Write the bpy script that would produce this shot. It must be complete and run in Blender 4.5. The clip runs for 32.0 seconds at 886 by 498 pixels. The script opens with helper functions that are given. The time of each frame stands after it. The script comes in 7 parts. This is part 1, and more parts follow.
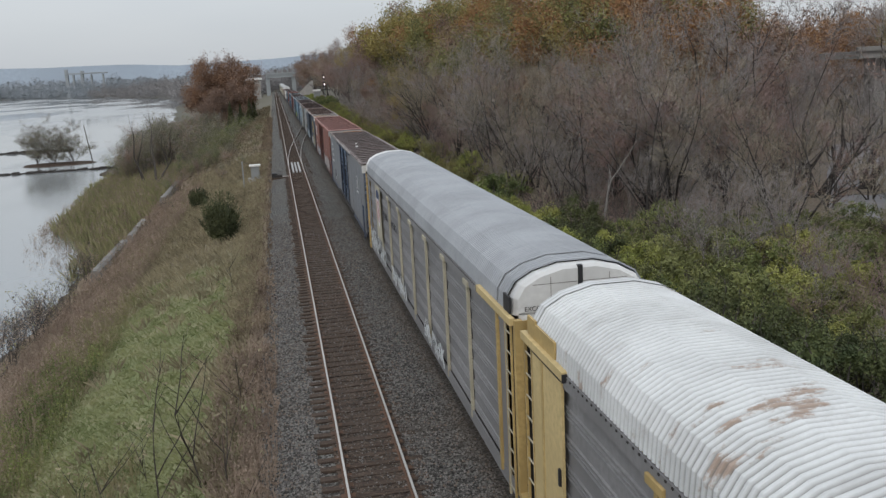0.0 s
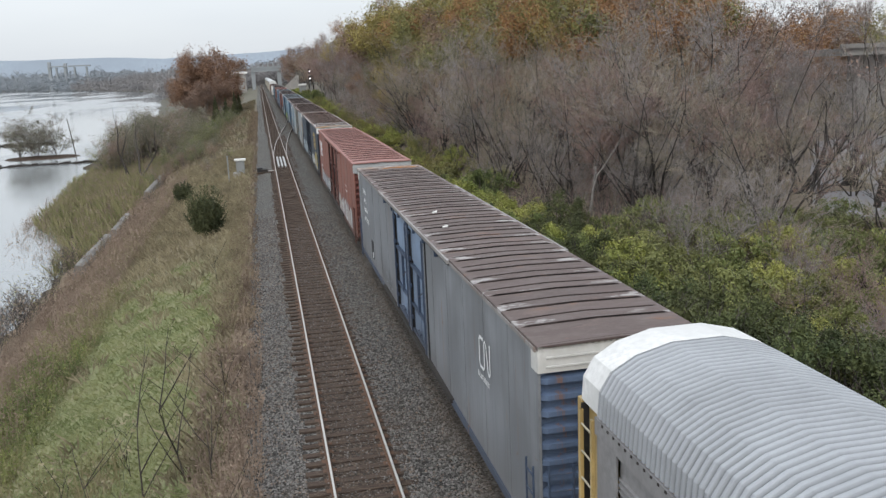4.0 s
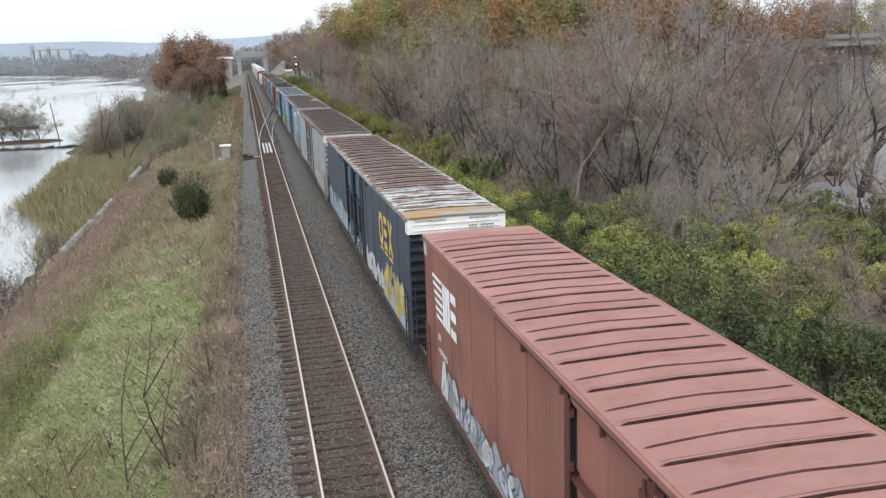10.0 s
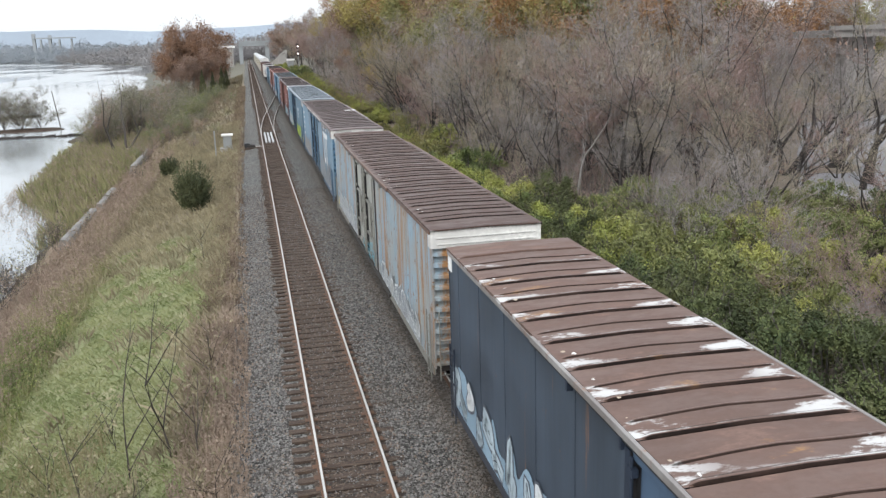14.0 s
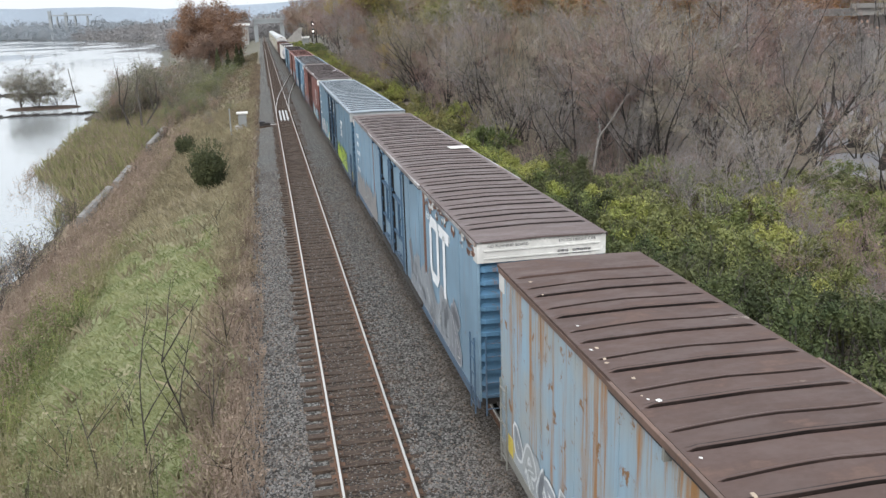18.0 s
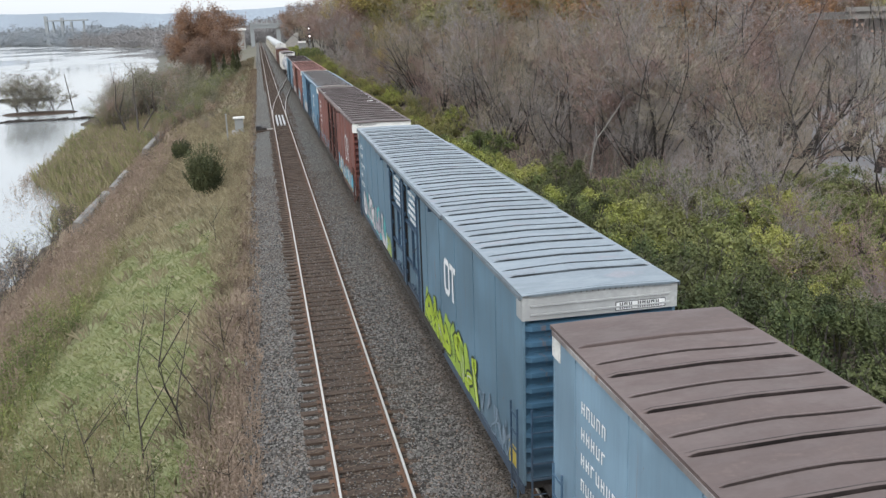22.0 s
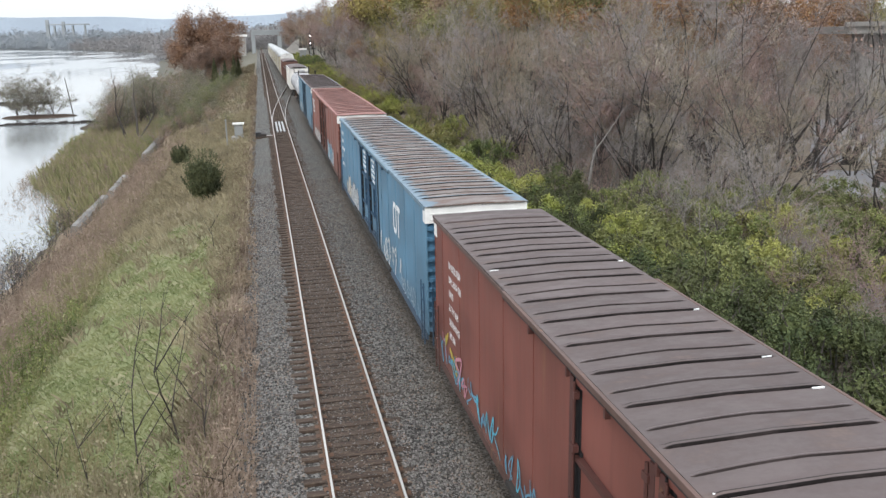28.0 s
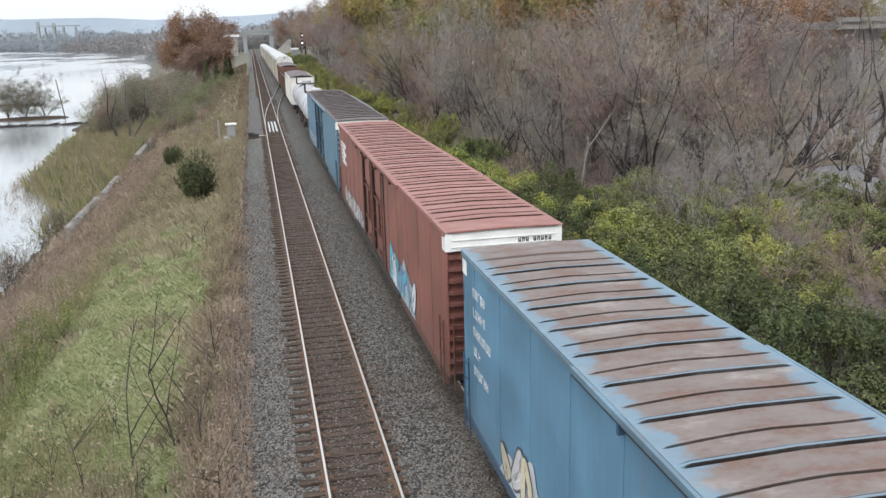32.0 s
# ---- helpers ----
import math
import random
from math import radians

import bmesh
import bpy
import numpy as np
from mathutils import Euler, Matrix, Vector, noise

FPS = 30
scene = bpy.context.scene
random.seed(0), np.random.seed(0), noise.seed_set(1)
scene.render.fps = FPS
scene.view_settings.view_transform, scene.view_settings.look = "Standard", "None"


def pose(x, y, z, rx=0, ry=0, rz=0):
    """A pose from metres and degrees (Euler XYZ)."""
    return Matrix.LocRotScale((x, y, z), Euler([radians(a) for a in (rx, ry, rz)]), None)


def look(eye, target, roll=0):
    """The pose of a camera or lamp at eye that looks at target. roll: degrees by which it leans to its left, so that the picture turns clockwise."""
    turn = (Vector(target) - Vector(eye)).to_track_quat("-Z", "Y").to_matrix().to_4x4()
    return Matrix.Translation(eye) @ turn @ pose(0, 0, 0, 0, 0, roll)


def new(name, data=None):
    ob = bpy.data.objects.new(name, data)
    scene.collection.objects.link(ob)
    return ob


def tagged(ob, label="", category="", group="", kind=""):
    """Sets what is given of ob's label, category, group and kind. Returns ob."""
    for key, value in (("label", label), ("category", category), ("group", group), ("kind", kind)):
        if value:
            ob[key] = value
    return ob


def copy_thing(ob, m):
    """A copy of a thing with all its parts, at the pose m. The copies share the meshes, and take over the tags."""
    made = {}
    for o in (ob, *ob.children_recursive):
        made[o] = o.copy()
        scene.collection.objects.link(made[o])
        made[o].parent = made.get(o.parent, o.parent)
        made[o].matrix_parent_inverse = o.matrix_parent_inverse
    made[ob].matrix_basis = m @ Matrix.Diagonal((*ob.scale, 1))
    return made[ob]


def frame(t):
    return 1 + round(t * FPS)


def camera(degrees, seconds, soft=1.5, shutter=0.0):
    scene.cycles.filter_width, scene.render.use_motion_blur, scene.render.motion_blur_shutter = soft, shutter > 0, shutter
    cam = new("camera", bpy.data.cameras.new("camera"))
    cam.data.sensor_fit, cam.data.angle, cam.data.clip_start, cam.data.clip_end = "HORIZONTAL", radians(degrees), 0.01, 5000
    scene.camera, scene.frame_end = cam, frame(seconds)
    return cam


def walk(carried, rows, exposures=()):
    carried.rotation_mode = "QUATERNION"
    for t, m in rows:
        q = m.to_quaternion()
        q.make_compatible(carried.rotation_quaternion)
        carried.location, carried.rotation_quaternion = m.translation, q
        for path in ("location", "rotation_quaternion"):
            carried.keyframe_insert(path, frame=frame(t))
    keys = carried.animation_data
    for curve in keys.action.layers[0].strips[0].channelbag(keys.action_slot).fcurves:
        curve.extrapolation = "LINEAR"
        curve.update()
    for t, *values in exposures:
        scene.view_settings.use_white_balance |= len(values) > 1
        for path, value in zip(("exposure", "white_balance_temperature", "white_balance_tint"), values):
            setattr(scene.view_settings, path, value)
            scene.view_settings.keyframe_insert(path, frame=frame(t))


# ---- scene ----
# Metres. x to the right, y along the railway, z up from the rail heads. A hand-held camera on a footbridge.
EYE = (0.0, 0.0, 9.53)
cam = camera(54.57, 32.0, 1.4)
TURNS = [
    (0, 78.23, 2.83, -11.03), (0.5, 78.15, 2.97, -11.31), (1, 78.54, 2.84, -11.39), (1.5, 78.64, 2.73, -11.74),
    (2, 78.58, 2.65, -12.00), (2.5, 78.32, 2.51, -11.90), (3, 78.34, 2.56, -11.88), (3.5, 78.12, 2.58, -11.91),
    (5.5, 77.56, 2.22, -12.00), (6, 77.78, 2.54, -12.01), (6.5, 77.94, 2.38, -12.18), (7, 77.28, 2.17, -12.88),
    (7.5, 77.26, 1.59, -13.14), (8, 77.01, 1.85, -12.38), (8.5, 77.21, 1.98, -12.45), (9, 77.51, 2.01, -12.63),
    (9.5, 77.18, 1.99, -12.97), (10, 77.00, 2.00, -12.77), (10.5, 77.35, 1.83, -13.01), (11, 77.19, 1.85, -12.88),
    (11.5, 77.13, 2.01, -12.57), (12, 77.24, 1.99, -12.62), (12.5, 76.72, 2.04, -12.75), (13, 76.92, 2.02, -12.66),
    (13.5, 76.75, 1.93, -12.67), (14, 76.36, 1.79, -12.62), (14.5, 76.01, 1.98, -12.75), (16.5, 74.64, 2.04, -11.38),
    (17, 75.34, 1.75, -11.41), (17.5, 75.06, 1.88, -11.62), (18, 74.99, 1.74, -11.62), (18.5, 74.97, 2.17, -11.47),
    (19, 74.99, 2.38, -11.33), (19.5, 74.99, 2.21, -10.66), (20, 75.35, 2.05, -11.56), (20.5, 75.41, 1.93, -11.66),
    (21, 75.35, 2.03, -11.66), (21.5, 75.64, 1.85, -11.96), (22, 75.26, 1.86, -11.86), (22.5, 75.45, 1.80, -11.84),
    (23, 75.88, 1.66, -11.72), (23.5, 75.79, 1.62, -11.68), (24, 75.63, 1.56, -11.74), (24.5, 75.71, 1.51, -11.87),
    (25, 75.58, 1.38, -12.10), (25.5, 75.86, 1.26, -12.12), (27.5, 75.80, 1.18, -11.92), (28, 75.83, 1.10, -11.81),
    (28.5, 75.53, 1.06, -11.96), (29, 75.11, 0.94, -11.78), (29.5, 74.82, 1.09, -12.59), (30, 75.05, 0.97, -12.26),
    (30.5, 75.32, 0.77, -12.74), (31, 75.25, 0.95, -12.49), (31.5, 75.21, 1.58, -12.29), (32, 75.73, 1.52, -12.33),
]
walk(cam, [(t, pose(*EYE, rx, ry, rz)) for t, rx, ry, rz in TURNS],
     exposures=[(0, 0.16), (1, 0.40), (2, 0.48), (3.5, 0.56), (6, 0.84), (9, 0.95), (14, 1.05), (19, 0.98), (25, 0.88), (28, 1.02), (32, 1.0)])

# ---- light: an even overcast sky, the sun only a soft glow behind it ----
SUN_EL, SUN_AZ = 38.0, 200.0
world = bpy.data.worlds.new("overcast")
scene.world = world
world.use_nodes = True
wt = world.node_tree
wn = wt.nodes
wn.clear()
w_out = wn.new("ShaderNodeOutputWorld")
w_bg = wn.new("ShaderNodeBackground")
w_sky = wn.new("ShaderNodeTexSky")
w_sky.sky_type = "NISHITA"
w_sky.sun_disc = False
w_sky.sun_elevation, w_sky.sun_rotation = radians(SUN_EL), radians(SUN_AZ)
w_sky.air_density, w_sky.dust_density = 1.0, 3.0
w_scale = wn.new("ShaderNodeVectorMath")
w_scale.operation = "SCALE"
w_scale.inputs["Scale"].default_value = 0.07
w_mix = wn.new("ShaderNodeMix")
w_mix.data_type = "RGBA"
w_mix.inputs["Factor"].default_value = 0.85
w_tc = wn.new("ShaderNodeTexCoord")
w_map = wn.new("ShaderNodeMapping")
w_map.inputs["Scale"].default_value = (1.0, 1.0, 4.0)
w_noise = wn.new("ShaderNodeTexNoise")
w_noise.inputs["Scale"].default_value = 2.2
w_noise.inputs["Detail"].default_value = 4.0
w_ramp = wn.new("ShaderNodeValToRGB")
w_ramp.color_ramp.elements[0].position, w_ramp.color_ramp.elements[0].color = 0.3, (0.47, 0.50, 0.535, 1)
w_ramp.color_ramp.elements[1].position, w_ramp.color_ramp.elements[1].color = 0.7, (0.525, 0.55, 0.575, 1)
w_up = wn.new("ShaderNodeSeparateXYZ")
w_lift = wn.new("ShaderNodeMapRange")
w_lift.inputs["From Min"].default_value, w_lift.inputs["From Max"].default_value = 0.0, 1.0
w_lift.inputs["To Min"].default_value, w_lift.inputs["To Max"].default_value = 1.1, 2.45
wt.links.new(w_tc.outputs["Generated"], w_map.inputs["Vector"])
wt.links.new(w_map.outputs["Vector"], w_noise.inputs["Vector"])
wt.links.new(w_noise.outputs["Fac"], w_ramp.inputs["Fac"])
wt.links.new(w_sky.outputs["Color"], w_scale.inputs[0])
wt.links.new(w_scale.outputs["Vector"], w_mix.inputs["A"])
wt.links.new(w_ramp.outputs["Color"], w_mix.inputs["B"])
wt.links.new(w_mix.outputs["Result"], w_bg.inputs["Color"])
wt.links.new(w_tc.outputs["Generated"], w_up.inputs[0])
wt.links.new(w_up.outputs[2], w_lift.inputs["Value"])
wt.links.new(w_lift.outputs["Result"], w_bg.inputs["Strength"])
wt.links.new(w_bg.outputs["Background"], w_out.inputs["Surface"])

sun_data = bpy.data.lights.new("sun", "SUN")
sun_data.energy, sun_data.angle, sun_data.color = 0.6, radians(25), (1.0, 0.98, 0.95)
sun = new("sun", sun_data)
_a, _e = radians(SUN_AZ), radians(SUN_EL)
sun.matrix_world = look((math.sin(_a) * 50, math.cos(_a) * 50, math.tan(_e) * 50), (0, 0, 0))
scene.view_settings.exposure = 0.0


# ---- materials ----
class Nodes:
    """A small helper round one material's node tree."""

    def __init__(self, name):
        self.m = bpy.data.materials.new(name)
        self.m.use_nodes = True
        self.t = self.m.node_tree
        self.b = self.t.nodes["Principled BSDF"]

    def add(self, kind, **values):
        n = self.t.nodes.new(kind)
        for k, v in values.items():
            n.inputs[k].default_value = v
        return n

    def link(self, a, b):
        self.t.links.new(a, b)

    def coords(self, kind="Object", scale=(1, 1, 1)):
        c = self.t.nodes.new("ShaderNodeTexCoord")
        m = self.add("ShaderNodeMapping", Scale=scale)
        self.link(c.outputs[kind], m.inputs["Vector"])
        return m.outputs["Vector"]

    def world_coords(self, scale=(1, 1, 1)):
        g = self.t.nodes.new("ShaderNodeNewGeometry")
        m = self.add("ShaderNodeMapping", Scale=scale)
        self.link(g.outputs["Position"], m.inputs["Vector"])
        return m.outputs["Vector"]

    def noise(self, vec, scale, detail=5.0, rough=0.6):
        n = self.add("ShaderNodeTexNoise", Scale=scale, Detail=detail, Roughness=rough)
        self.link(vec, n.inputs["Vector"])
        return n.outputs["Fac"]

    def step(self, fac, lo, hi, a=0.0, b=1.0):
        n = self.add("ShaderNodeMapRange", **{"From Min": lo, "From Max": hi, "To Min": a, "To Max": b})
        n.interpolation_type = "SMOOTHSTEP"
        self.link(fac, n.inputs["Value"])
        return n.outputs["Result"]

    def math(self, op, a, b):
        n = self.t.nodes.new("ShaderNodeMath")
        n.operation = op
        for i, v in enumerate((a, b)):
            if isinstance(v, (int, float)):
                n.inputs[i].default_value = v
            else:
                self.link(v, n.inputs[i])
        return n.outputs[0]

    def mix(self, fac, a, b, mode="MIX"):
        n = self.t.nodes.new("ShaderNodeMix")
        n.data_type, n.blend_type = "RGBA", mode
        for key, v in (("Factor", fac), ("A", a), ("B", b)):
            sock = n.inputs[key] if key == "Factor" else [s for s in n.inputs if s.name == key and s.type == "RGBA"][0]
            if isinstance(v, (int, float)):
                sock.default_value = v
            elif isinstance(v, tuple):
                sock.default_value = (*v, 1.0)
            else:
                self.link(v, sock)
        return [s for s in n.outputs if s.type == "RGBA"][0]

    def axis(self, vec, i):
        n = self.t.nodes.new("ShaderNodeSeparateXYZ")
        self.link(vec, n.inputs[0])
        return n.outputs[i]

    def random(self):
        return self.t.nodes.new("ShaderNodeObjectInfo").outputs["Random"]

    def island(self):
        return self.t.nodes.new("ShaderNodeNewGeometry").outputs["Random Per Island"]

    def bump(self, height, strength, distance=0.01):
        n = self.add("ShaderNodeBump", Strength=strength, Distance=distance)
        self.link(height, n.inputs["Height"])
        self.link(n.outputs["Normal"], self.b.inputs["Normal"])

    def done(self, color, rough=0.7, metal=0.0, spec=0.4):
        if isinstance(color, tuple):
            self.b.inputs["Base Color"].default_value = (*color, 1)
        else:
            self.link(color, self.b.inputs["Base Color"])
        if isinstance(rough, (int, float)):
            self.b.inputs["Roughness"].default_value = rough
        else:
            self.link(rough, self.b.inputs["Roughness"])
        self.b.inputs["Metallic"].default_value = metal
        self.b.inputs["Specular IOR Level"].default_value = spec
        return self.m


def shade(c, k):
    return tuple(min(1.0, v * k) for v in c)


def plain(name, c, rough=0.75, vary=0.25, scale=3.0, metal=0.0, bump=0.15, c2=None):
    """A surface of one colour with stains at two scales."""
    n = Nodes(name)
    v = n.coords()
    big, small = n.noise(v, scale * 0.35), n.noise(v, scale * 6)
    a = n.mix(n.step(big, 0.35, 0.65), shade(c, 1 - vary), c2 or shade(c, 1 + vary * 0.6))
    a = n.mix(n.step(small, 0.3, 0.75), a, shade(c, 1 - vary * 0.7))
    n.bump(small, bump, 0.01)
    return n.done(a, n.step(big, 0.3, 0.7, rough - 0.1, min(1, rough + 0.1)), metal)


def leafy(name, colors, rough=0.65):
    """Leaves whose colour differs from leaf to leaf and from clump to clump."""
    n = Nodes(name)
    v = n.world_coords()
    clump = n.noise(v, 0.55, 3.0)
    isl = n.island()
    a = n.mix(isl, colors[0], colors[1])
    a = n.mix(n.step(clump, 0.38, 0.62), a, colors[2])
    a = n.mix(n.step(n.random(), 0.0, 1.0, 0.0, 0.35), a, colors[-1])
    n.b.inputs["Subsurface Weight"].default_value = 0.0
    return n.done(a, rough, 0.0, 0.25)


def bark(name, c):
    n = Nodes(name)
    v = n.world_coords((6, 6, 1.2))
    f = n.noise(v, 2.0)
    a = n.mix(n.step(f, 0.35, 0.65), shade(c, 0.6), c)
    a = n.mix(n.step(n.random(), 0, 1, 0, 0.5), a, shade(c, 1.35))
    n.bump(f, 0.4, 0.02)
    return n.done(a, 0.9, 0, 0.2)


def paint(name, c, fade=0.25, dirt=0.35, rust=0.0, streak=(0.20, 0.10, 0.05), wash=None):
    """Old railway paint: faded patches, running dirt and rust."""
    n = Nodes(name)
    v = n.coords()
    big = n.noise(v, 0.45, 4)
    fine = n.noise(v, 9.0, 6)
    run = n.noise(n.coords("Object", (3.2, 3.2, 0.22)), 1.6, 7, 0.7)
    a = n.mix(n.step(big, 0.35, 0.68), shade(c, 1 - fade * 0.5), shade(c, 1 + fade) if wash is None else wash)
    grime = n.step(run, 0.42, 0.72, 0.0, dirt)
    a = n.mix(grime, a, shade(c, 0.55))
    if rust > 0:
        edge = n.noise(n.coords("Object", (2.2, 2.2, 0.12)), 1.1, 8, 0.75)
        a = n.mix(n.step(edge, 0.62 - 0.22 * rust, 0.70 - 0.1 * rust, 0, min(1, 0.55 + rust)), a, streak)
        spots = n.noise(v, 2.6, 7, 0.7)
        a = n.mix(n.step(spots, 0.66 - 0.12 * rust, 0.72 - 0.1 * rust, 0, min(1, 0.4 + rust)), a, shade(streak, 0.7))
    z = n.axis(v, 2)
    low = n.step(z, 0.9, 2.2, 0.45 * dirt + 0.1, 0.0)
    a = n.mix(low, a, (0.10, 0.085, 0.07))
    n.bump(fine, 0.08, 0.01)
    return n.done(a, n.step(big, 0.3, 0.7, 0.5, 0.72), 0.0, 0.35)


def roof_metal(name, c, patch, amount, patch2=None, amount2=0.0, rough=0.6, metal=0.0, center=0.0, chalk=None, chalky=0.0, rim=None):
    """A steel roof whose coat has come off in patches; every sheet differs a little. center: how far the patches keep to the middle of a sheet;
    chalk: pale old coat left along the seams; rim: the coat that lasts near the eaves."""
    n = Nodes(name)
    v = n.coords()
    rnd = n.random()
    off = n.t.nodes.new("ShaderNodeCombineXYZ")
    n.link(n.math("MULTIPLY", rnd, 37.0), off.inputs[0])
    n.link(n.math("MULTIPLY", rnd, 91.0), off.inputs[1])
    add = n.t.nodes.new("ShaderNodeVectorMath")
    n.link(n.coords("Object", (0.8, 1.7, 1.0)), add.inputs[0])
    n.link(off.outputs[0], add.inputs[1])
    v2 = add.outputs[0]
    big, mid, fine = n.noise(v2, 0.7, 8, 0.68), n.noise(v2, 1.3, 10, 0.66), n.noise(v, 14.0, 5)
    x, y = n.axis(v, 0), n.axis(v, 1)
    dip = n.math("MULTIPLY", n.math("ABSOLUTE", n.math("SUBTRACT", y, 0.6), 0.0), 0.28 * center)
    a = n.mix(n.step(rnd, 0, 1, 0, 0.5), c, shade(c, 0.74))
    a = n.mix(n.step(fine, 0.35, 0.7, 0, 0.3), a, shade(c, 0.72))
    a = n.mix(n.step(big, 0.4, 0.65, 0, 0.35), a, shade(c, 1.3))
    if amount > 0:
        m = n.math("SUBTRACT", mid, dip)
        a = n.mix(n.step(m, 0.64 - 0.3 * amount, 0.76 - 0.3 * amount), a, n.mix(n.step(fine, 0.3, 0.7), patch, shade(patch, 0.85)))
    if patch2:
        a = n.mix(n.step(big, 0.66 - 0.3 * amount2, 0.78 - 0.3 * amount2), a, patch2)
    if rim:
        near = n.step(n.math("ADD", n.math("ABSOLUTE", x, 0.0), n.math("MULTIPLY", n.math("SUBTRACT", mid, 0.5), 1.5)), 1.12, 1.36)
        a = n.mix(n.math("MULTIPLY", near, 0.9), a, rim)
        lip = n.math("MULTIPLY", n.step(y, 0.03, 0.04), n.step(n.math("ADD", y, n.math("MULTIPLY", mid, 0.14)), 0.16, 0.26, 1, 0))
        a = n.mix(n.math("MULTIPLY", lip, 0.75), a, rim)
    if chalk:
        strip = n.math("MULTIPLY", n.step(y, 0.05, 0.06), n.step(n.math("SUBTRACT", y, n.math("MULTIPLY", n.noise(v2, 3.2, 8, 0.7), n.step(n.math("ABSOLUTE", x, 0.0), 0.5, 1.25, 0.32, 0.9))), -0.02, 0.05, 1, 0))
        ends = n.step(n.math("ABSOLUTE", n.math("ADD", x, n.math("MULTIPLY", n.math("SUBTRACT", rnd, 0.5), 1.2)), 0.0), 0.3, 1.2, 0.35, 1.0)
        worn = n.step(n.noise(v2, 1.5, 9, 0.72), 0.64 - 0.3 * chalky, 0.72 - 0.3 * chalky, 0, 0.85)
        a = n.mix(n.math("MULTIPLY", n.math("MULTIPLY", strip, ends), worn), a, chalk)
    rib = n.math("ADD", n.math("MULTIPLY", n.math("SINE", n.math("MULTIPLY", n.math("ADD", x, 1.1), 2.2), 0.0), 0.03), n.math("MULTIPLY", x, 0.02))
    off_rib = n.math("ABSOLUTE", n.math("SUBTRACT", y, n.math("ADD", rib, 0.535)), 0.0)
    # Seam, lid and rib lines: shade of the creases painted dark, uneven by noise.
    shade_vary = n.step(mid, 0.3, 0.6, 0.6, 1.0)
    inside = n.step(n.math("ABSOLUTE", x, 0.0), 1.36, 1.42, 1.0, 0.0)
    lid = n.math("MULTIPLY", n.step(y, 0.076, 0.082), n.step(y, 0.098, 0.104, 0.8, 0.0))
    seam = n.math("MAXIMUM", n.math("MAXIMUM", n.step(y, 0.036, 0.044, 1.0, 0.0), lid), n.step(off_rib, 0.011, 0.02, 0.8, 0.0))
    a = n.mix(n.math("MULTIPLY", n.math("MULTIPLY", seam, shade_vary), inside), a, shade(c, 0.12) if c[0] < 0.3 else (0.06, 0.05, 0.045))
    n.bump(mid, 0.06, 0.03)
    return n.done(a, n.step(mid, 0.35, 0.65, rough - 0.12, rough + 0.15), metal, 0.35 if rough < 0.5 else 0.2)


def rack_roof(name, c, dirt, rust=None):
    """Corrugated auto-rack roof: darker in the grooves, scuffs and old stains on top."""
    n = Nodes(name)
    v = n.coords()
    y = n.axis(v, 1)
    big, mid, fine = n.noise(v, 0.5, 5), n.noise(n.coords("Object", (0.7, 1.6, 1)), 1.2, 9, 0.7), n.noise(v, 12.0, 5)
    a = n.mix(n.step(big, 0.35, 0.65), shade(c, 0.88), shade(c, 1.06))
    a = n.mix(n.step(fine, 0.4, 0.75, 0, 0.25), a, shade(c, 0.75))
    a = n.mix(n.step(mid, 0.45, 0.75, 0, 0.4), a, dirt)
    if rust:
        a = n.mix(n.math("MULTIPLY", n.step(mid, 0.56, 0.63), n.step(n.noise(v, 0.33, 2), 0.46, 0.58, 0, 0.85)), a, rust)
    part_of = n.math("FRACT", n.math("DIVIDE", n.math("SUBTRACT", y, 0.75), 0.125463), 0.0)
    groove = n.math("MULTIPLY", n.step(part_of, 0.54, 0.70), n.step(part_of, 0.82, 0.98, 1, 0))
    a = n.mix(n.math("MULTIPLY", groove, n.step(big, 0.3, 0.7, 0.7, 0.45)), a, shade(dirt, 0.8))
    n.bump(fine, 0.06, 0.01)
    return n.done(a, 0.62, 0.0, 0.35)


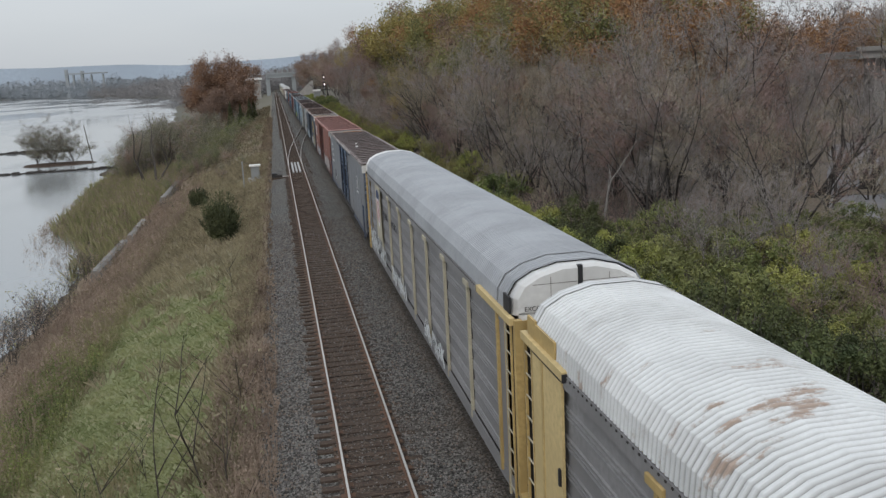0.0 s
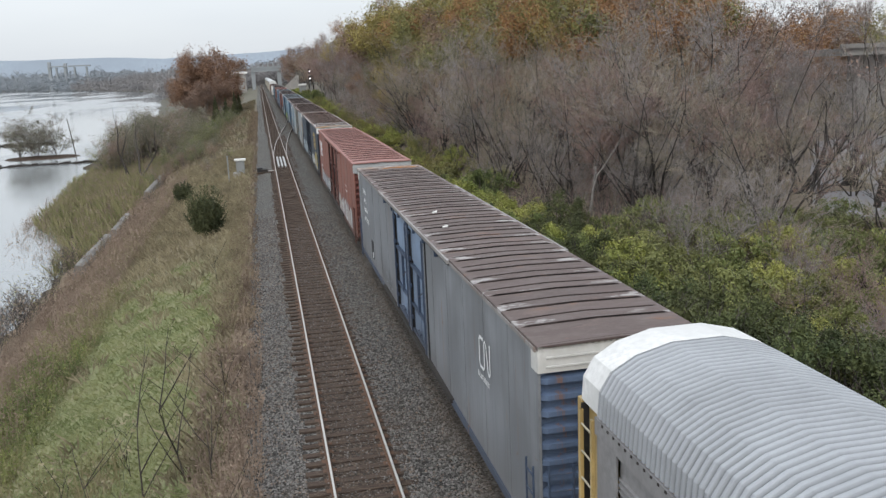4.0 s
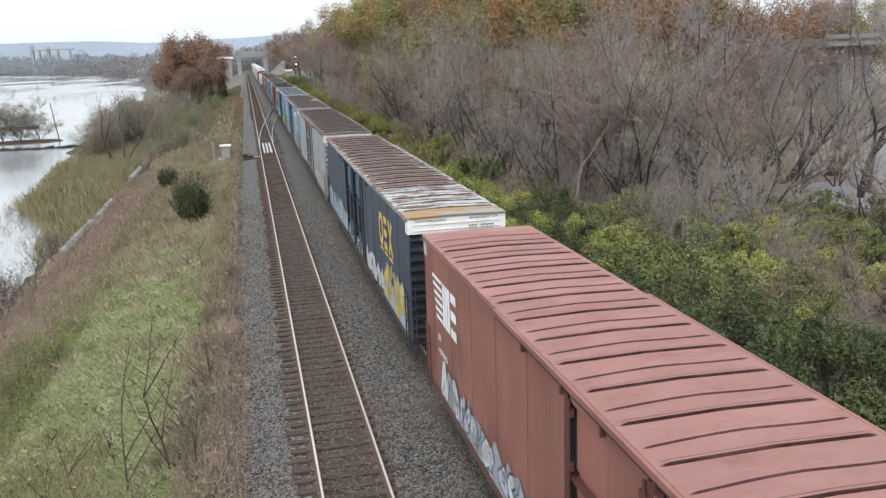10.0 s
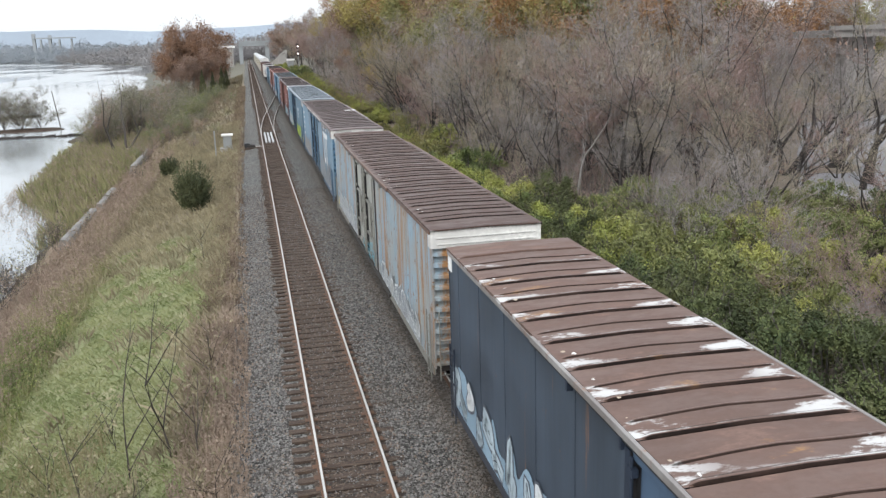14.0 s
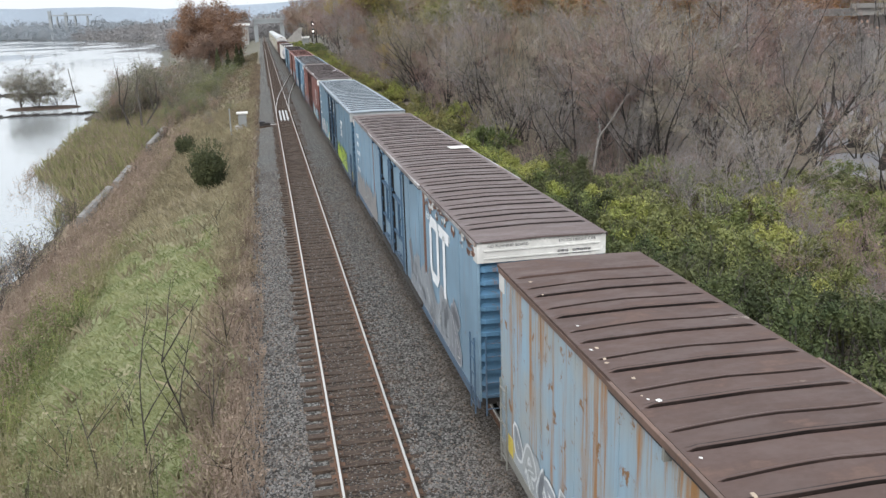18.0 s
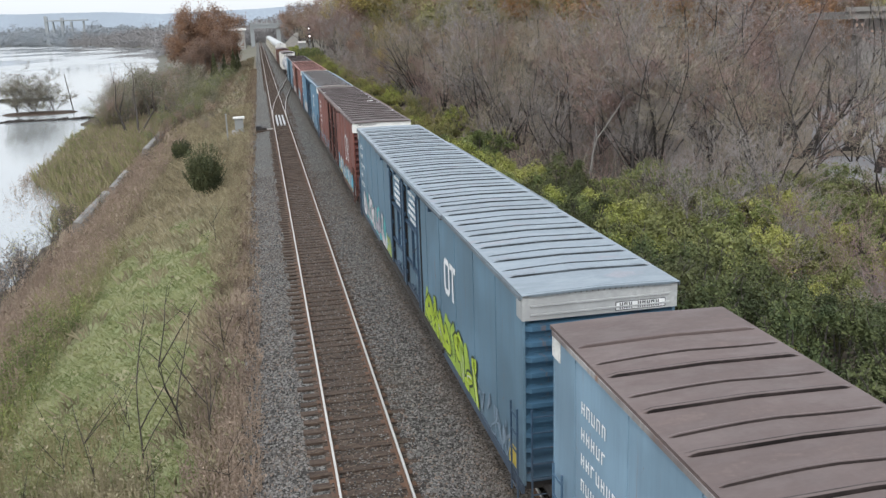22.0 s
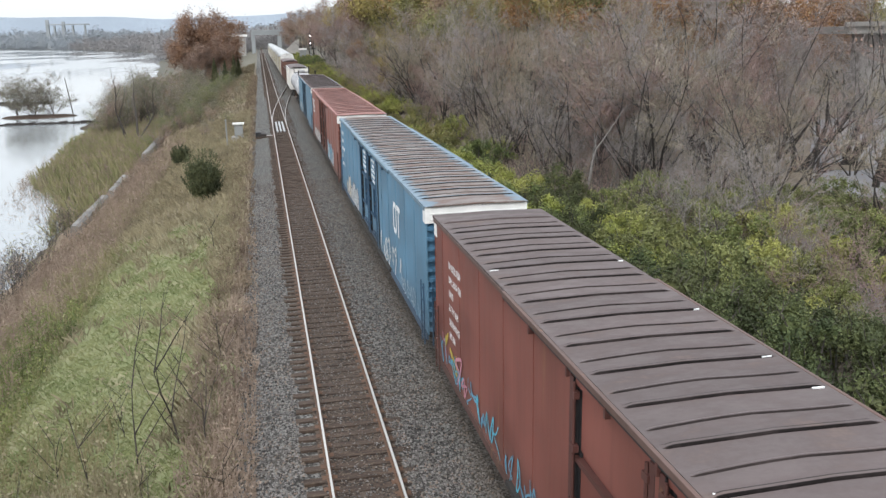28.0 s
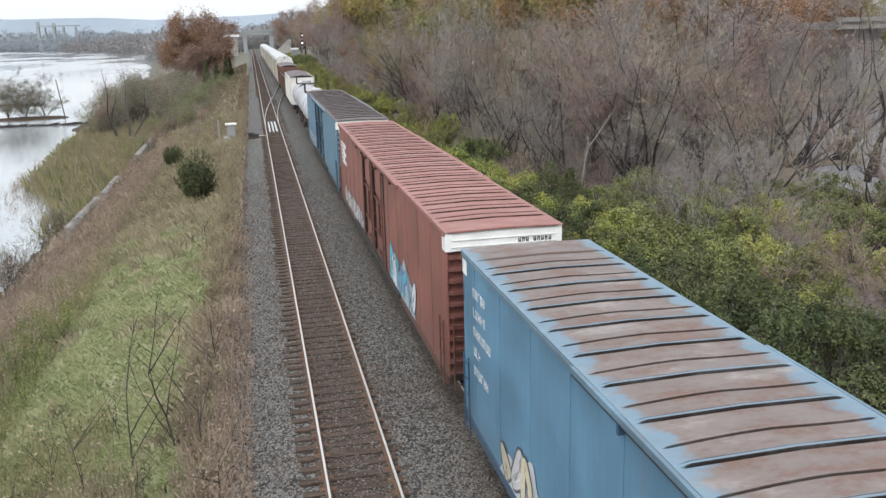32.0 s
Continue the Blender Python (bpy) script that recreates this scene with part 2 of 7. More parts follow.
# ground
def ground_material():
    n = Nodes("ground_earth")
    v = n.world_coords()
    x, y = n.axis(v, 0), n.axis(v, 1)
    big, mid, fine = n.noise(v, 0.12, 4), n.noise(v, 0.8, 6, 0.7), n.noise(v, 7.0, 6, 0.7)
    wob = n.math("ADD", n.math("MULTIPLY", n.math("SUBTRACT", mid, 0.5), 3.5), n.math("MULTIPLY", n.math("SUBTRACT", n.noise(v, 0.22, 2), 0.5), 5.0))
    xw = n.math("ADD", x, wob)
    straw = n.mix(n.step(mid, 0.35, 0.65), (0.18, 0.148, 0.105), (0.28, 0.238, 0.165))
    straw = n.mix(n.math("MULTIPLY", n.step(y, 60, 120, 0.3, 0.85), n.step(mid, 0.4, 0.6, 0.5, 1.0)), straw, (0.125, 0.098, 0.072))
    straw = n.mix(n.step(n.noise(v, 0.09, 4, 0.65), 0.5, 0.62, 0, 0.7), straw, (0.12, 0.085, 0.06))
    straw = n.mix(n.math("MULTIPLY", n.step(n.noise(v, 0.17, 4, 0.65), 0.52, 0.64, 0, 0.75), n.step(x, -14.0, -7.0, 1.0, 0.3)), straw, (0.15, 0.15, 0.07))
    green = n.mix(n.step(fine, 0.3, 0.7), (0.14, 0.162, 0.077), (0.225, 0.24, 0.122))
    green = n.mix(n.step(mid, 0.42, 0.68, 0, 0.75), green, (0.27, 0.245, 0.155))
    brown = n.mix(n.step(fine, 0.3, 0.7), (0.125, 0.098, 0.07), (0.235, 0.178, 0.128))
    lawn = n.math("MULTIPLY", n.step(xw, -9.8, -8.2), n.step(xw, -3.0, -2.0, 1, 0))
    lawn = n.math("MULTIPLY", lawn, n.step(y, 40, 62, 1, 0))
    lawn = n.math("MULTIPLY", lawn, n.step(big, 0.25, 0.5, 0.55, 1.0))
    turf = n.math("MULTIPLY", n.step(n.noise(v, 0.14, 3), 0.5, 0.62, 0, 0.7), n.step(y, 50, 70))
    straw = n.mix(turf, straw, (0.17, 0.175, 0.09))
    a = n.mix(lawn, straw, green)
    a = n.mix(n.step(xw, -11.5, -10.2, 1, 0), a, brown)
    a = n.mix(n.math("MULTIPLY", n.step(xw, -2.7, -1.7), n.step(y, 26, 44, 1.0, 0.25)), a, brown)
    litter = n.mix(n.step(fine, 0.35, 0.65), (0.12, 0.10, 0.08), (0.22, 0.18, 0.145))
    a = n.mix(n.step(x, 7.5, 9.0), a, n.mix(n.step(x, 13.0, 17.0), (0.11, 0.10, 0.07), litter))
    a = n.mix(n.step(n.axis(v, 2), -6.9, -6.5, 1, 0), a, (0.06, 0.05, 0.04))
    a = n.mix(n.step(fine, 0.5, 0.8, 0, 0.45), a, (0.06, 0.05, 0.03))
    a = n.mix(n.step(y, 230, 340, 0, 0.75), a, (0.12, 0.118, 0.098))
    n.bump(fine, 0.6, 0.08)
    return n.done(a, 0.95, 0, 0.15)


def gravel_material(name, ca, cb, brown):
    n = Nodes(name)
    v = n.world_coords()
    vor = n.add("ShaderNodeTexVoronoi", Scale=18.0)
    n.link(v, vor.inputs["Vector"])
    big, mid = n.noise(v, 0.25, 4), n.noise(v, 2.0, 5)
    a = n.mix(n.step(n.axis(vor.outputs["Color"], 0), 0.2, 1.0), ca, cb)
    a = n.mix(n.step(big, 0.40, 0.68, 0, 0.25), a, brown)
    a = n.mix(n.step(mid, 0.55, 0.8, 0, 0.5), a, shade(ca, 0.6))
    oil = n.step(n.math("ADD", n.axis(v, 0), n.math("MULTIPLY", n.math("SUBTRACT", mid, 0.5), 1.2)), 3.8, 4.5, 0.0, 0.5)
    a = n.mix(oil, a, n.mix(n.step(n.axis(vor.outputs["Color"], 1), 0.2, 0.9), shade(brown, 0.5), brown))
    n.bump(vor.outputs["Distance"], 0.9, 0.05)
    return n.done(a, 0.92, 0, 0.2)


def stone_material():
    n = Nodes("ballast_stone")
    i = n.island()
    a = n.mix(n.step(i, 0.0, 1.0), (0.04, 0.037, 0.035), (0.23, 0.217, 0.206))
    a = n.mix(n.step(i, 0.86, 0.9, 0, 0.8), a, (0.16, 0.115, 0.085))
    a = n.mix(n.step(n.noise(n.world_coords(), 0.25, 4), 0.45, 0.7, 0, 0.2), a, (0.14, 0.115, 0.09))
    a = n.mix(n.step(n.axis(n.world_coords(), 0), 3.8, 4.5, 0, 0.5), a, (0.10, 0.08, 0.062))
    return n.done(a, 0.9, 0, 0.25)


def tie_material():
    n = Nodes("tie_wood")
    v = n.world_coords((1.2, 9, 9))
    f = n.noise(v, 2.2, 7, 0.7)
    a = n.mix(n.step(f, 0.35, 0.68), (0.03, 0.022, 0.018), (0.10, 0.070, 0.052))
    a = n.mix(n.step(n.random(), 0, 1, 0, 0.55), a, (0.075, 0.055, 0.044))
    a = n.mix(n.step(n.noise(n.world_coords(), 9, 4), 0.55, 0.7, 0, 0.6), a, (0.13, 0.105, 0.085))
    n.bump(f, 0.6, 0.02)
    return n.done(a, 0.9, 0, 0.2)


def water_material():
    n = Nodes("lake_water")
    v = n.world_coords((1.0, 0.5, 1))
    f = n.noise(v, 0.35, 5, 0.6)
    big = n.noise(n.world_coords((0.02, 0.006, 1)), 1.0, 3)
    n.bump(f, 0.05, 0.15)
    n.b.inputs["IOR"].default_value = 2.6
    return n.done((0.22, 0.235, 0.24), n.step(big, 0.45, 0.6, 0.06, 0.2), 0, 0.5)


M = {}
M["ground"] = ground_material()
M["gravel"] = gravel_material("ballast_bed", (0.036, 0.035, 0.033), (0.205, 0.20, 0.188), (0.105, 0.082, 0.064))
M["fines"] = gravel_material("track_fines", (0.042, 0.032, 0.026), (0.122, 0.095, 0.075), (0.078, 0.055, 0.04))
M["stone"] = stone_material()
M["tie"] = tie_material()
M["water"] = water_material()
M["railtop"] = plain("rail_head_steel", (0.55, 0.53, 0.50), 0.38, 0.15, 2, 0.75, 0.03)
M["railweb"] = plain("rail_web_rust", (0.12, 0.065, 0.04), 0.85, 0.35, 8)
M["iron"] = plain("truck_iron", (0.035, 0.030, 0.027), 0.8, 0.4, 6)
M["wallstone"] = plain("weathered_concrete", (0.215, 0.205, 0.19), 0.95, 0.4, 2)
M["concrete"] = plain("grey_concrete", (0.33, 0.315, 0.295), 0.9, 0.25, 2)
M["bridge"] = plain("stained_concrete", (0.22, 0.21, 0.195), 0.9, 0.3, 0.8)
# Concrete far off: haze is mixed into its pale grey-blue.
M["hazed_concrete"] = plain("hazed_concrete", (0.28, 0.30, 0.31), 0.95, 0.12, 0.3)
M["asphalt"] = plain("grey_roadway", (0.20, 0.195, 0.20), 0.9, 0.18, 1)
M["cabinet"] = plain("cabinet_grey", (0.24, 0.25, 0.25), 0.6, 0.15, 3)
M["black_bark"] = bark("wet_black_bark", (0.045, 0.04, 0.037))
M["brush"] = bark("brush_stems", (0.22, 0.193, 0.176))
M["dark_stem"] = bark("dark_stem", (0.06, 0.052, 0.045))
M["black"] = plain("black_paint", (0.02, 0.02, 0.022), 0.6, 0.3, 5)
M["white"] = plain("white_paint", (0.72, 0.72, 0.70), 0.6, 0.14, 2.5)
M["dirtywhite"] = plain("dirty_white_paint", (0.66, 0.65, 0.62), 0.6, 0.28, 1.8)
M["greyband"] = plain("grey_band_paint", (0.40, 0.41, 0.41), 0.55, 0.28, 1.8)
M["letters"] = plain("white_lettering", (0.75, 0.76, 0.76), 0.6, 0.12, 4)
M["letters_dark"] = plain("black_lettering", (0.045, 0.045, 0.05), 0.6, 0.2, 4)
M["letters_gold"] = plain("yellow_lettering", (0.62, 0.44, 0.13), 0.6, 0.25, 3)
M["bark"] = bark("grey_bark", (0.231, 0.215, 0.2))
M["bark_pale"] = bark("pale_grey_bark", (0.30, 0.285, 0.265))
M["bark_dark"] = bark("dark_bark", (0.082, 0.073, 0.066))
M["twig"] = bark("twig_bark", (0.265, 0.24, 0.228))
M["twig_tan"] = bark("tan_twig", (0.265, 0.23, 0.176))
M["rust"] = leafy("dull_rust_leaves", [(0.206, 0.116, 0.0677), (0.254, 0.143, 0.0823), (0.164, 0.101, 0.0702), (0.185, 0.121, 0.0907)], 0.85)
M["twig_red"] = bark("reddish_twig", (0.242, 0.174, 0.16))
M["bush"] = leafy("bush_leaves", [(0.116, 0.148, 0.0492), (0.253, 0.276, 0.0979), (0.0808, 0.107, 0.0413), (0.224, 0.187, 0.0839)], 0.85)
# Near bushes: a dark leaf green with their shade put into it too.
M["bush_shaded"] = leafy("shaded_bush_leaves", [(0.0495, 0.0702, 0.0273), (0.132, 0.153, 0.0578), (0.0371, 0.0528, 0.0231), (0.107, 0.0946, 0.0454)], 0.85)
M["bush_light"] = leafy("light_bush_leaves", [(0.201, 0.236, 0.056), (0.378, 0.387, 0.112), (0.158, 0.191, 0.0538), (0.304, 0.263, 0.095)], 0.85)
M["orange"] = leafy("rust_leaves", [(0.27, 0.135, 0.055), (0.33, 0.175, 0.075), (0.22, 0.12, 0.06), (0.24, 0.14, 0.08)], 0.85)
M["yellow"] = leafy("olive_yellow_leaves", [(0.269, 0.218, 0.0672), (0.358, 0.291, 0.0952), (0.224, 0.19, 0.0728), (0.269, 0.185, 0.084)], 0.85)
M["olive"] = leafy("olive_leaves", [(0.19, 0.19, 0.0672), (0.263, 0.252, 0.0952), (0.14, 0.146, 0.0582), (0.224, 0.174, 0.084)], 0.85)
M["brown"] = leafy("brown_leaves", [(0.225, 0.148, 0.111), (0.288, 0.196, 0.145), (0.189, 0.138, 0.115), (0.251, 0.159, 0.121)], 0.9)
M["cedar"] = leafy("cedar_needles", [(0.055, 0.064, 0.028), (0.10, 0.106, 0.046), (0.042, 0.05, 0.024), (0.095, 0.088, 0.042)])
M["grass"] = leafy("grass_blades", [(0.19, 0.208, 0.094), (0.25, 0.26, 0.126), (0.14, 0.168, 0.068), (0.27, 0.25, 0.135)], 0.85)
M["straw"] = leafy("straw_blades", [(0.23, 0.20, 0.125), (0.32, 0.28, 0.185), (0.175, 0.15, 0.097), (0.25, 0.22, 0.14)], 0.9)
M["weed"] = leafy("dead_weed", [(0.22, 0.172, 0.132), (0.34, 0.27, 0.21), (0.155, 0.12, 0.097), (0.26, 0.19, 0.15)], 0.9)
M["reed"] = leafy("reed_blades", [(0.19, 0.175, 0.09), (0.26, 0.235, 0.13), (0.15, 0.155, 0.07), (0.19, 0.145, 0.095)], 0.9)
M["willow"] = leafy("willow_leaves", [(0.146, 0.14, 0.0896), (0.196, 0.185, 0.123), (0.129, 0.134, 0.0762), (0.168, 0.146, 0.11)], 0.9)
M["tan"] = leafy("tan_scrub", [(0.18, 0.14, 0.10), (0.255, 0.20, 0.14), (0.125, 0.092, 0.068), (0.14, 0.135, 0.065)], 0.9)
# Distance haze is put into the base colours of the woods and ridge.
M["far_tree"] = plain("hazed_far_trees", (0.26, 0.29, 0.32), 1.0, 0.15, 0.05, 0, 0.0, (0.28, 0.295, 0.305))
M["shore_tree"] = plain("hazed_shore_trees", (0.225, 0.22, 0.225), 1.0, 0.22, 0.05, 0, 0.0, (0.25, 0.236, 0.228))
M["hill"] = plain("hazed_hill", (0.30, 0.35, 0.41), 1.0, 0.10, 0.01, 0, 0)
M["signal_white"] = Nodes("signal_lamp")
M["signal_white"].b.inputs["Emission Color"].default_value = (1.0, 0.86, 0.82, 1)
M["signal_white"].b.inputs["Emission Strength"].default_value = 2.5
M["signal_white"] = M["signal_white"].m


# ---- mesh building ----
class MB:
    """Collects vertices and faces for one mesh."""

    def __init__(self):
        self.v, self.f = [], []

    def face(self, *pts):
        i = len(self.v)
        self.v.extend(pts)
        self.f.append(tuple(range(i, i + len(pts))))

    def box(self, x0, x1, y0, y1, z0, z1):
        i = len(self.v)
        self.v += [(x0, y0, z0), (x1, y0, z0), (x1, y1, z0), (x0, y1, z0), (x0, y0, z1), (x1, y0, z1), (x1, y1, z1), (x0, y1, z1)]
        self.f += [(i + a, i + b, i + c, i + d) for a, b, c, d in
                   ((3, 2, 1, 0), (4, 5, 6, 7), (0, 1, 5, 4), (1, 2, 6, 5), (2, 3, 7, 6), (3, 0, 4, 7))]
        return self

    def tube(self, pts, radii, sides=6, cap=True):
        """A round bar through the points."""
        start = len(self.v)
        n = len(pts)
        for k in range(n):
            p = Vector(pts[k])
            d = (Vector(pts[min(k + 1, n - 1)]) - Vector(pts[max(k - 1, 0)]))
            d = d.normalized() if d.length > 1e-9 else Vector((0, 0, 1))
            a = d.cross(Vector((0, 0, 1)) if abs(d.z) < 0.9 else Vector((1, 0, 0))).normalized()
            b = d.cross(a)
            r = radii[k] if isinstance(radii, (list, tuple)) else radii
            for s in range(sides):
                q = p + (a * math.cos(2 * math.pi * s / sides) + b * math.sin(2 * math.pi * s / sides)) * r
                self.v.append((q.x, q.y, q.z))
        for k in range(n - 1):
            for s in range(sides):
                t = (s + 1) % sides
                i, j = start + k * sides, start + (k + 1) * sides
                self.f.append((i + s, i + t, j + t, j + s))
        if cap:
            self.f.append(tuple(start + s for s in reversed(range(sides))))
            self.f.append(tuple(start + (n - 1) * sides + s for s in range(sides)))
        return self

    def extrude_y(self, outline, y0, y1, cap=True):
        """A prism of the (x, z) outline from y0 to y1."""
        i, n = len(self.v), len(outline)
        self.v += [(x, y0, z) for x, z in outline] + [(x, y1, z) for x, z in outline]
        for k in range(n):
            m = (k + 1) % n
            self.f.append((i + k, i + m, i + n + m, i + n + k))
        if cap:
            self.f.append(tuple(i + k for k in reversed(range(n))))
            self.f.append(tuple(i + n + k for k in range(n)))
        return self

    def mesh(self, name):
        me = bpy.data.meshes.new(name)
        me.from_pydata(self.v, [], self.f)
        me.update()
        return me


def part(name, mb, material, parent=None, label="", smooth=False, bevel=0.0):
    """Links a mesh as one object, under its thing where there is one."""
    me = mb.mesh(name) if isinstance(mb, MB) else mb
    if material is not None and not me.materials:
        me.materials.append(material)
    ob = new(name, me)
    if smooth:
        me.polygons.foreach_set("use_smooth", [True] * len(me.polygons))
    if parent is not None:
        ob.parent = parent
    if label:
        ob["label"] = label
    if bevel:
        mod = ob.modifiers.new("edge", "BEVEL")
        mod.width, mod.segments, mod.limit_method = bevel, 2, "ANGLE"
    return ob


def thing(name, label, category, group="", kind=""):
    return tagged(new(name), label, category, group, kind)


def writing(name, text, material, parent, size, m):
    """Letters in the built-in font as a mesh."""
    cu = bpy.data.curves.new(name, "FONT")
    cu.body, cu.size, cu.extrude, cu.align_x, cu.align_y = text, size, 0.004, "CENTER", "CENTER"
    tmp = bpy.data.objects.new(name, cu)
    scene.collection.objects.link(tmp)
    me = bpy.data.meshes.new_from_object(tmp.evaluated_get(bpy.context.evaluated_depsgraph_get()))
    bpy.data.objects.remove(tmp)
    me.materials.clear()
    ob = part(name, me, material, parent)
    ob["kind"] = "stuff"
    ob.matrix_basis = m
    return ob


# ---- the lie of the land ----
LAKE = -7.0
TRACK_1 = 1.66


def track_2(y):
    """The middle of the freight track, which draws slowly away from the main track."""
    return 5.68 + 0.00274 * min(y, 160.0)


def soft_step(a, b, v):
    k = min(1.0, max(0.0, (v - a) / (b - a)))
    return k * k * (3 - 2 * k)


SHORE_Y = (-60, 30, 60, 80, 96, 108, 122, 140, 160, 176, 230, 410, 960, 1380, 1830, 2300)
SHORE_X = (-20, -20, -18.6, -18.6, -21, -27, -28, -29.5, -30, -36, -40, -48, -109, -252, -465, -900)


def shore(y):
    return float(np.interp(y, SHORE_Y, SHORE_X)) + 1.3 * noise.noise((y * 0.11, 3.3, 0)) + 0.5 * noise.noise((y * 0.5, 1.3, 0))


def ground_z(x, y):
    bump = 0.25 * noise.noise((x * 0.22, y * 0.12, 0.5)) + 0.08 * noise.noise((x * 0.9, y * 0.6, 2.5))
    if x < -1.6:
        s = shore(y)
        foot = max(-15.2, s + 2.5)
        if x > foot:
            k = (x + 1.6) / (foot + 1.6)
            return -0.55 - 5.0 * (0.75 * k + 0.25 * k * k) + bump * min(1, k * 4)
        if x > s:
            return -5.55 - 1.55 * (x - foot) / (s - foot) + bump * 0.4
        return max(-9.0, -7.1 - 0.25 * (s - x))
    if x < 7.4:
        return -0.55
    if x < 9.2:
        return -0.55 - 0.5 * soft_step(7.4, 9.2, x)
    hill = soft_step(30, 85, y) * (1 - 0.8 * soft_step(300, 420, y))
    hill *= 1 - soft_step(0.42, 0.60, x / max(y, 1.0))
    rise = max(0.0, x - 13.0)
    z = -1.05 + hill * min(7.5, 0.22 * rise) + 0.02 * rise * (1 - hill) + bump * 1.3
    return z


def axis_steps(stops):
    """Coordinates from (start, step) pairs; the last start ends them."""
    out = []
    for (a, d), (b, _) in zip(stops, stops[1:]):
        out += list(np.arange(a, b - d * 0.3, d))
    return out + [stops[-1][0]]


def build_ground():
    xs = axis_steps([(-3800, 400), (-1000, 100), (-300, 25), (-70, 5), (-34, 1.0), (-1.6, 1.5), (7.4, 0.6), (9.2, 1.4), (40, 6), (130, 30), (400, 200), (3000, 0)])
    ys = axis_steps([(-120, 12), (0, 1.5), (120, 3), (260, 12), (500, 40), (1400, 120), (3000, 400), (4600, 0)])
    mb = MB()
    mb.v = [(float(x), float(y), ground_z(float(x), float(y))) for y in ys for x in xs]
    n = len(xs)
    mb.f = [(j * n + i, j * n + i + 1, (j + 1) * n + i + 1, (j + 1) * n + i) for j in range(len(ys) - 1) for i in range(n - 1)]
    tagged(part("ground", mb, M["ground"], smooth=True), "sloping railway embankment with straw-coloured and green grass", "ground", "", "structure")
    lake = MB()
    lake.face((-3800, -120, LAKE), (-8, -120, LAKE), (-8, 2600, LAKE), (-3800, 2600, LAKE))
    tagged(part("water", lake, M["water"]), "calm grey lake reflecting the overcast sky", "water", "", "structure")


build_ground()


# ---- railway ----
def ballast_bed():
    mb = MB()
    tops = [(-1.3, -0.58), (-0.7, -0.42), (-0.1, -0.26), (0.3, -0.24), (2.55, -0.24), (2.66, -0.18), (3.1, -0.19), (3.6, -0.25), (4.0, -0.24), (4.35, -0.165), (4.7, -0.165),
            (7.1, -0.2), (7.6, -0.35), (8.4, -0.62)]
    ys = axis_steps([(-40, 2.0), (10, 0.35), (50, 1.0), (140, 6), (720, 0)])
    n = len(tops)
    for y in ys:
        for x, z in tops:
            e = 0.03 * noise.noise((x * 3, y * 1.7, 7))
            mb.v.append((x + 0.12 * noise.noise((y * 0.7, x, 1)) * (x < -0.5), y, z + e))
    mb.f = [(j * n + i, j * n + i + 1, (j + 1) * n + i + 1, (j + 1) * n + i) for j in range(len(ys) - 1) for i in range(n - 1)]
    tagged(part("ballast_bed", mb, M["gravel"], smooth=True), "grey crushed-stone ballast bed under both tracks", "ballast", "", "structure")
    f = MB()
    for x0, x1 in ((0.72, 2.6),):
        ys = axis_steps([(-40, 2.0), (10, 0.5), (120, 6), (720, 0)])
        xs = np.linspace(x0, x1, 6)
        f.v = [(float(x), y, -0.203 + 0.035 * noise.noise((x * 3, y * 2, 3))) for y in ys for x in xs]
        f.f = [(j * 6 + i, j * 6 + i + 1, (j + 1) * 6 + i + 1, (j + 1) * 6 + i) for j in range(len(ys) - 1) for i in range(5)]
    tagged(part("track_fines", f, M["fines"], smooth=True), "brown dirt and fines between the rails", "ballast", "", "structure")


ballast_bed()


def rail_run(name, x_of, parent, y0=-40.0, y1=720.0):
    """A rail: web and foot in rusty steel, with a bright head on it."""
    ys = list(np.arange(y0, 200, 10)) + list(np.arange(200, y1 + 1, 40))
    web, head = MB(), MB()
    for a, b in zip(ys, ys[1:]):
        xa, xb = x_of(a), x_of(b)
        for mb, outline in ((web, ((-0.07, -0.172), (0.07, -0.172), (0.07, -0.155), (0.012, -0.14), (0.012, -0.045), (-0.012, -0.045), (-0.012, -0.14), (-0.07, -0.155))),
                            (head, ((-0.027, -0.045), (0.027, -0.045), (0.029, -0.008), (0.021, 0.0), (-0.021, 0.0), (-0.029, -0.008)))):
            i, n = len(mb.v), len(outline)
            mb.v += [(xa + x, a, z) for x, z in outline] + [(xb + x, b, z) for x, z in outline]
            mb.f += [(i + k, i + (k + 1) % n, i + n + (k + 1) % n, i + n + k) for k in range(n)]
    r = part(name, web, M["railweb"], parent)
    part("rail_head", head, M["railtop"], r, "bright worn rail head")
    return r


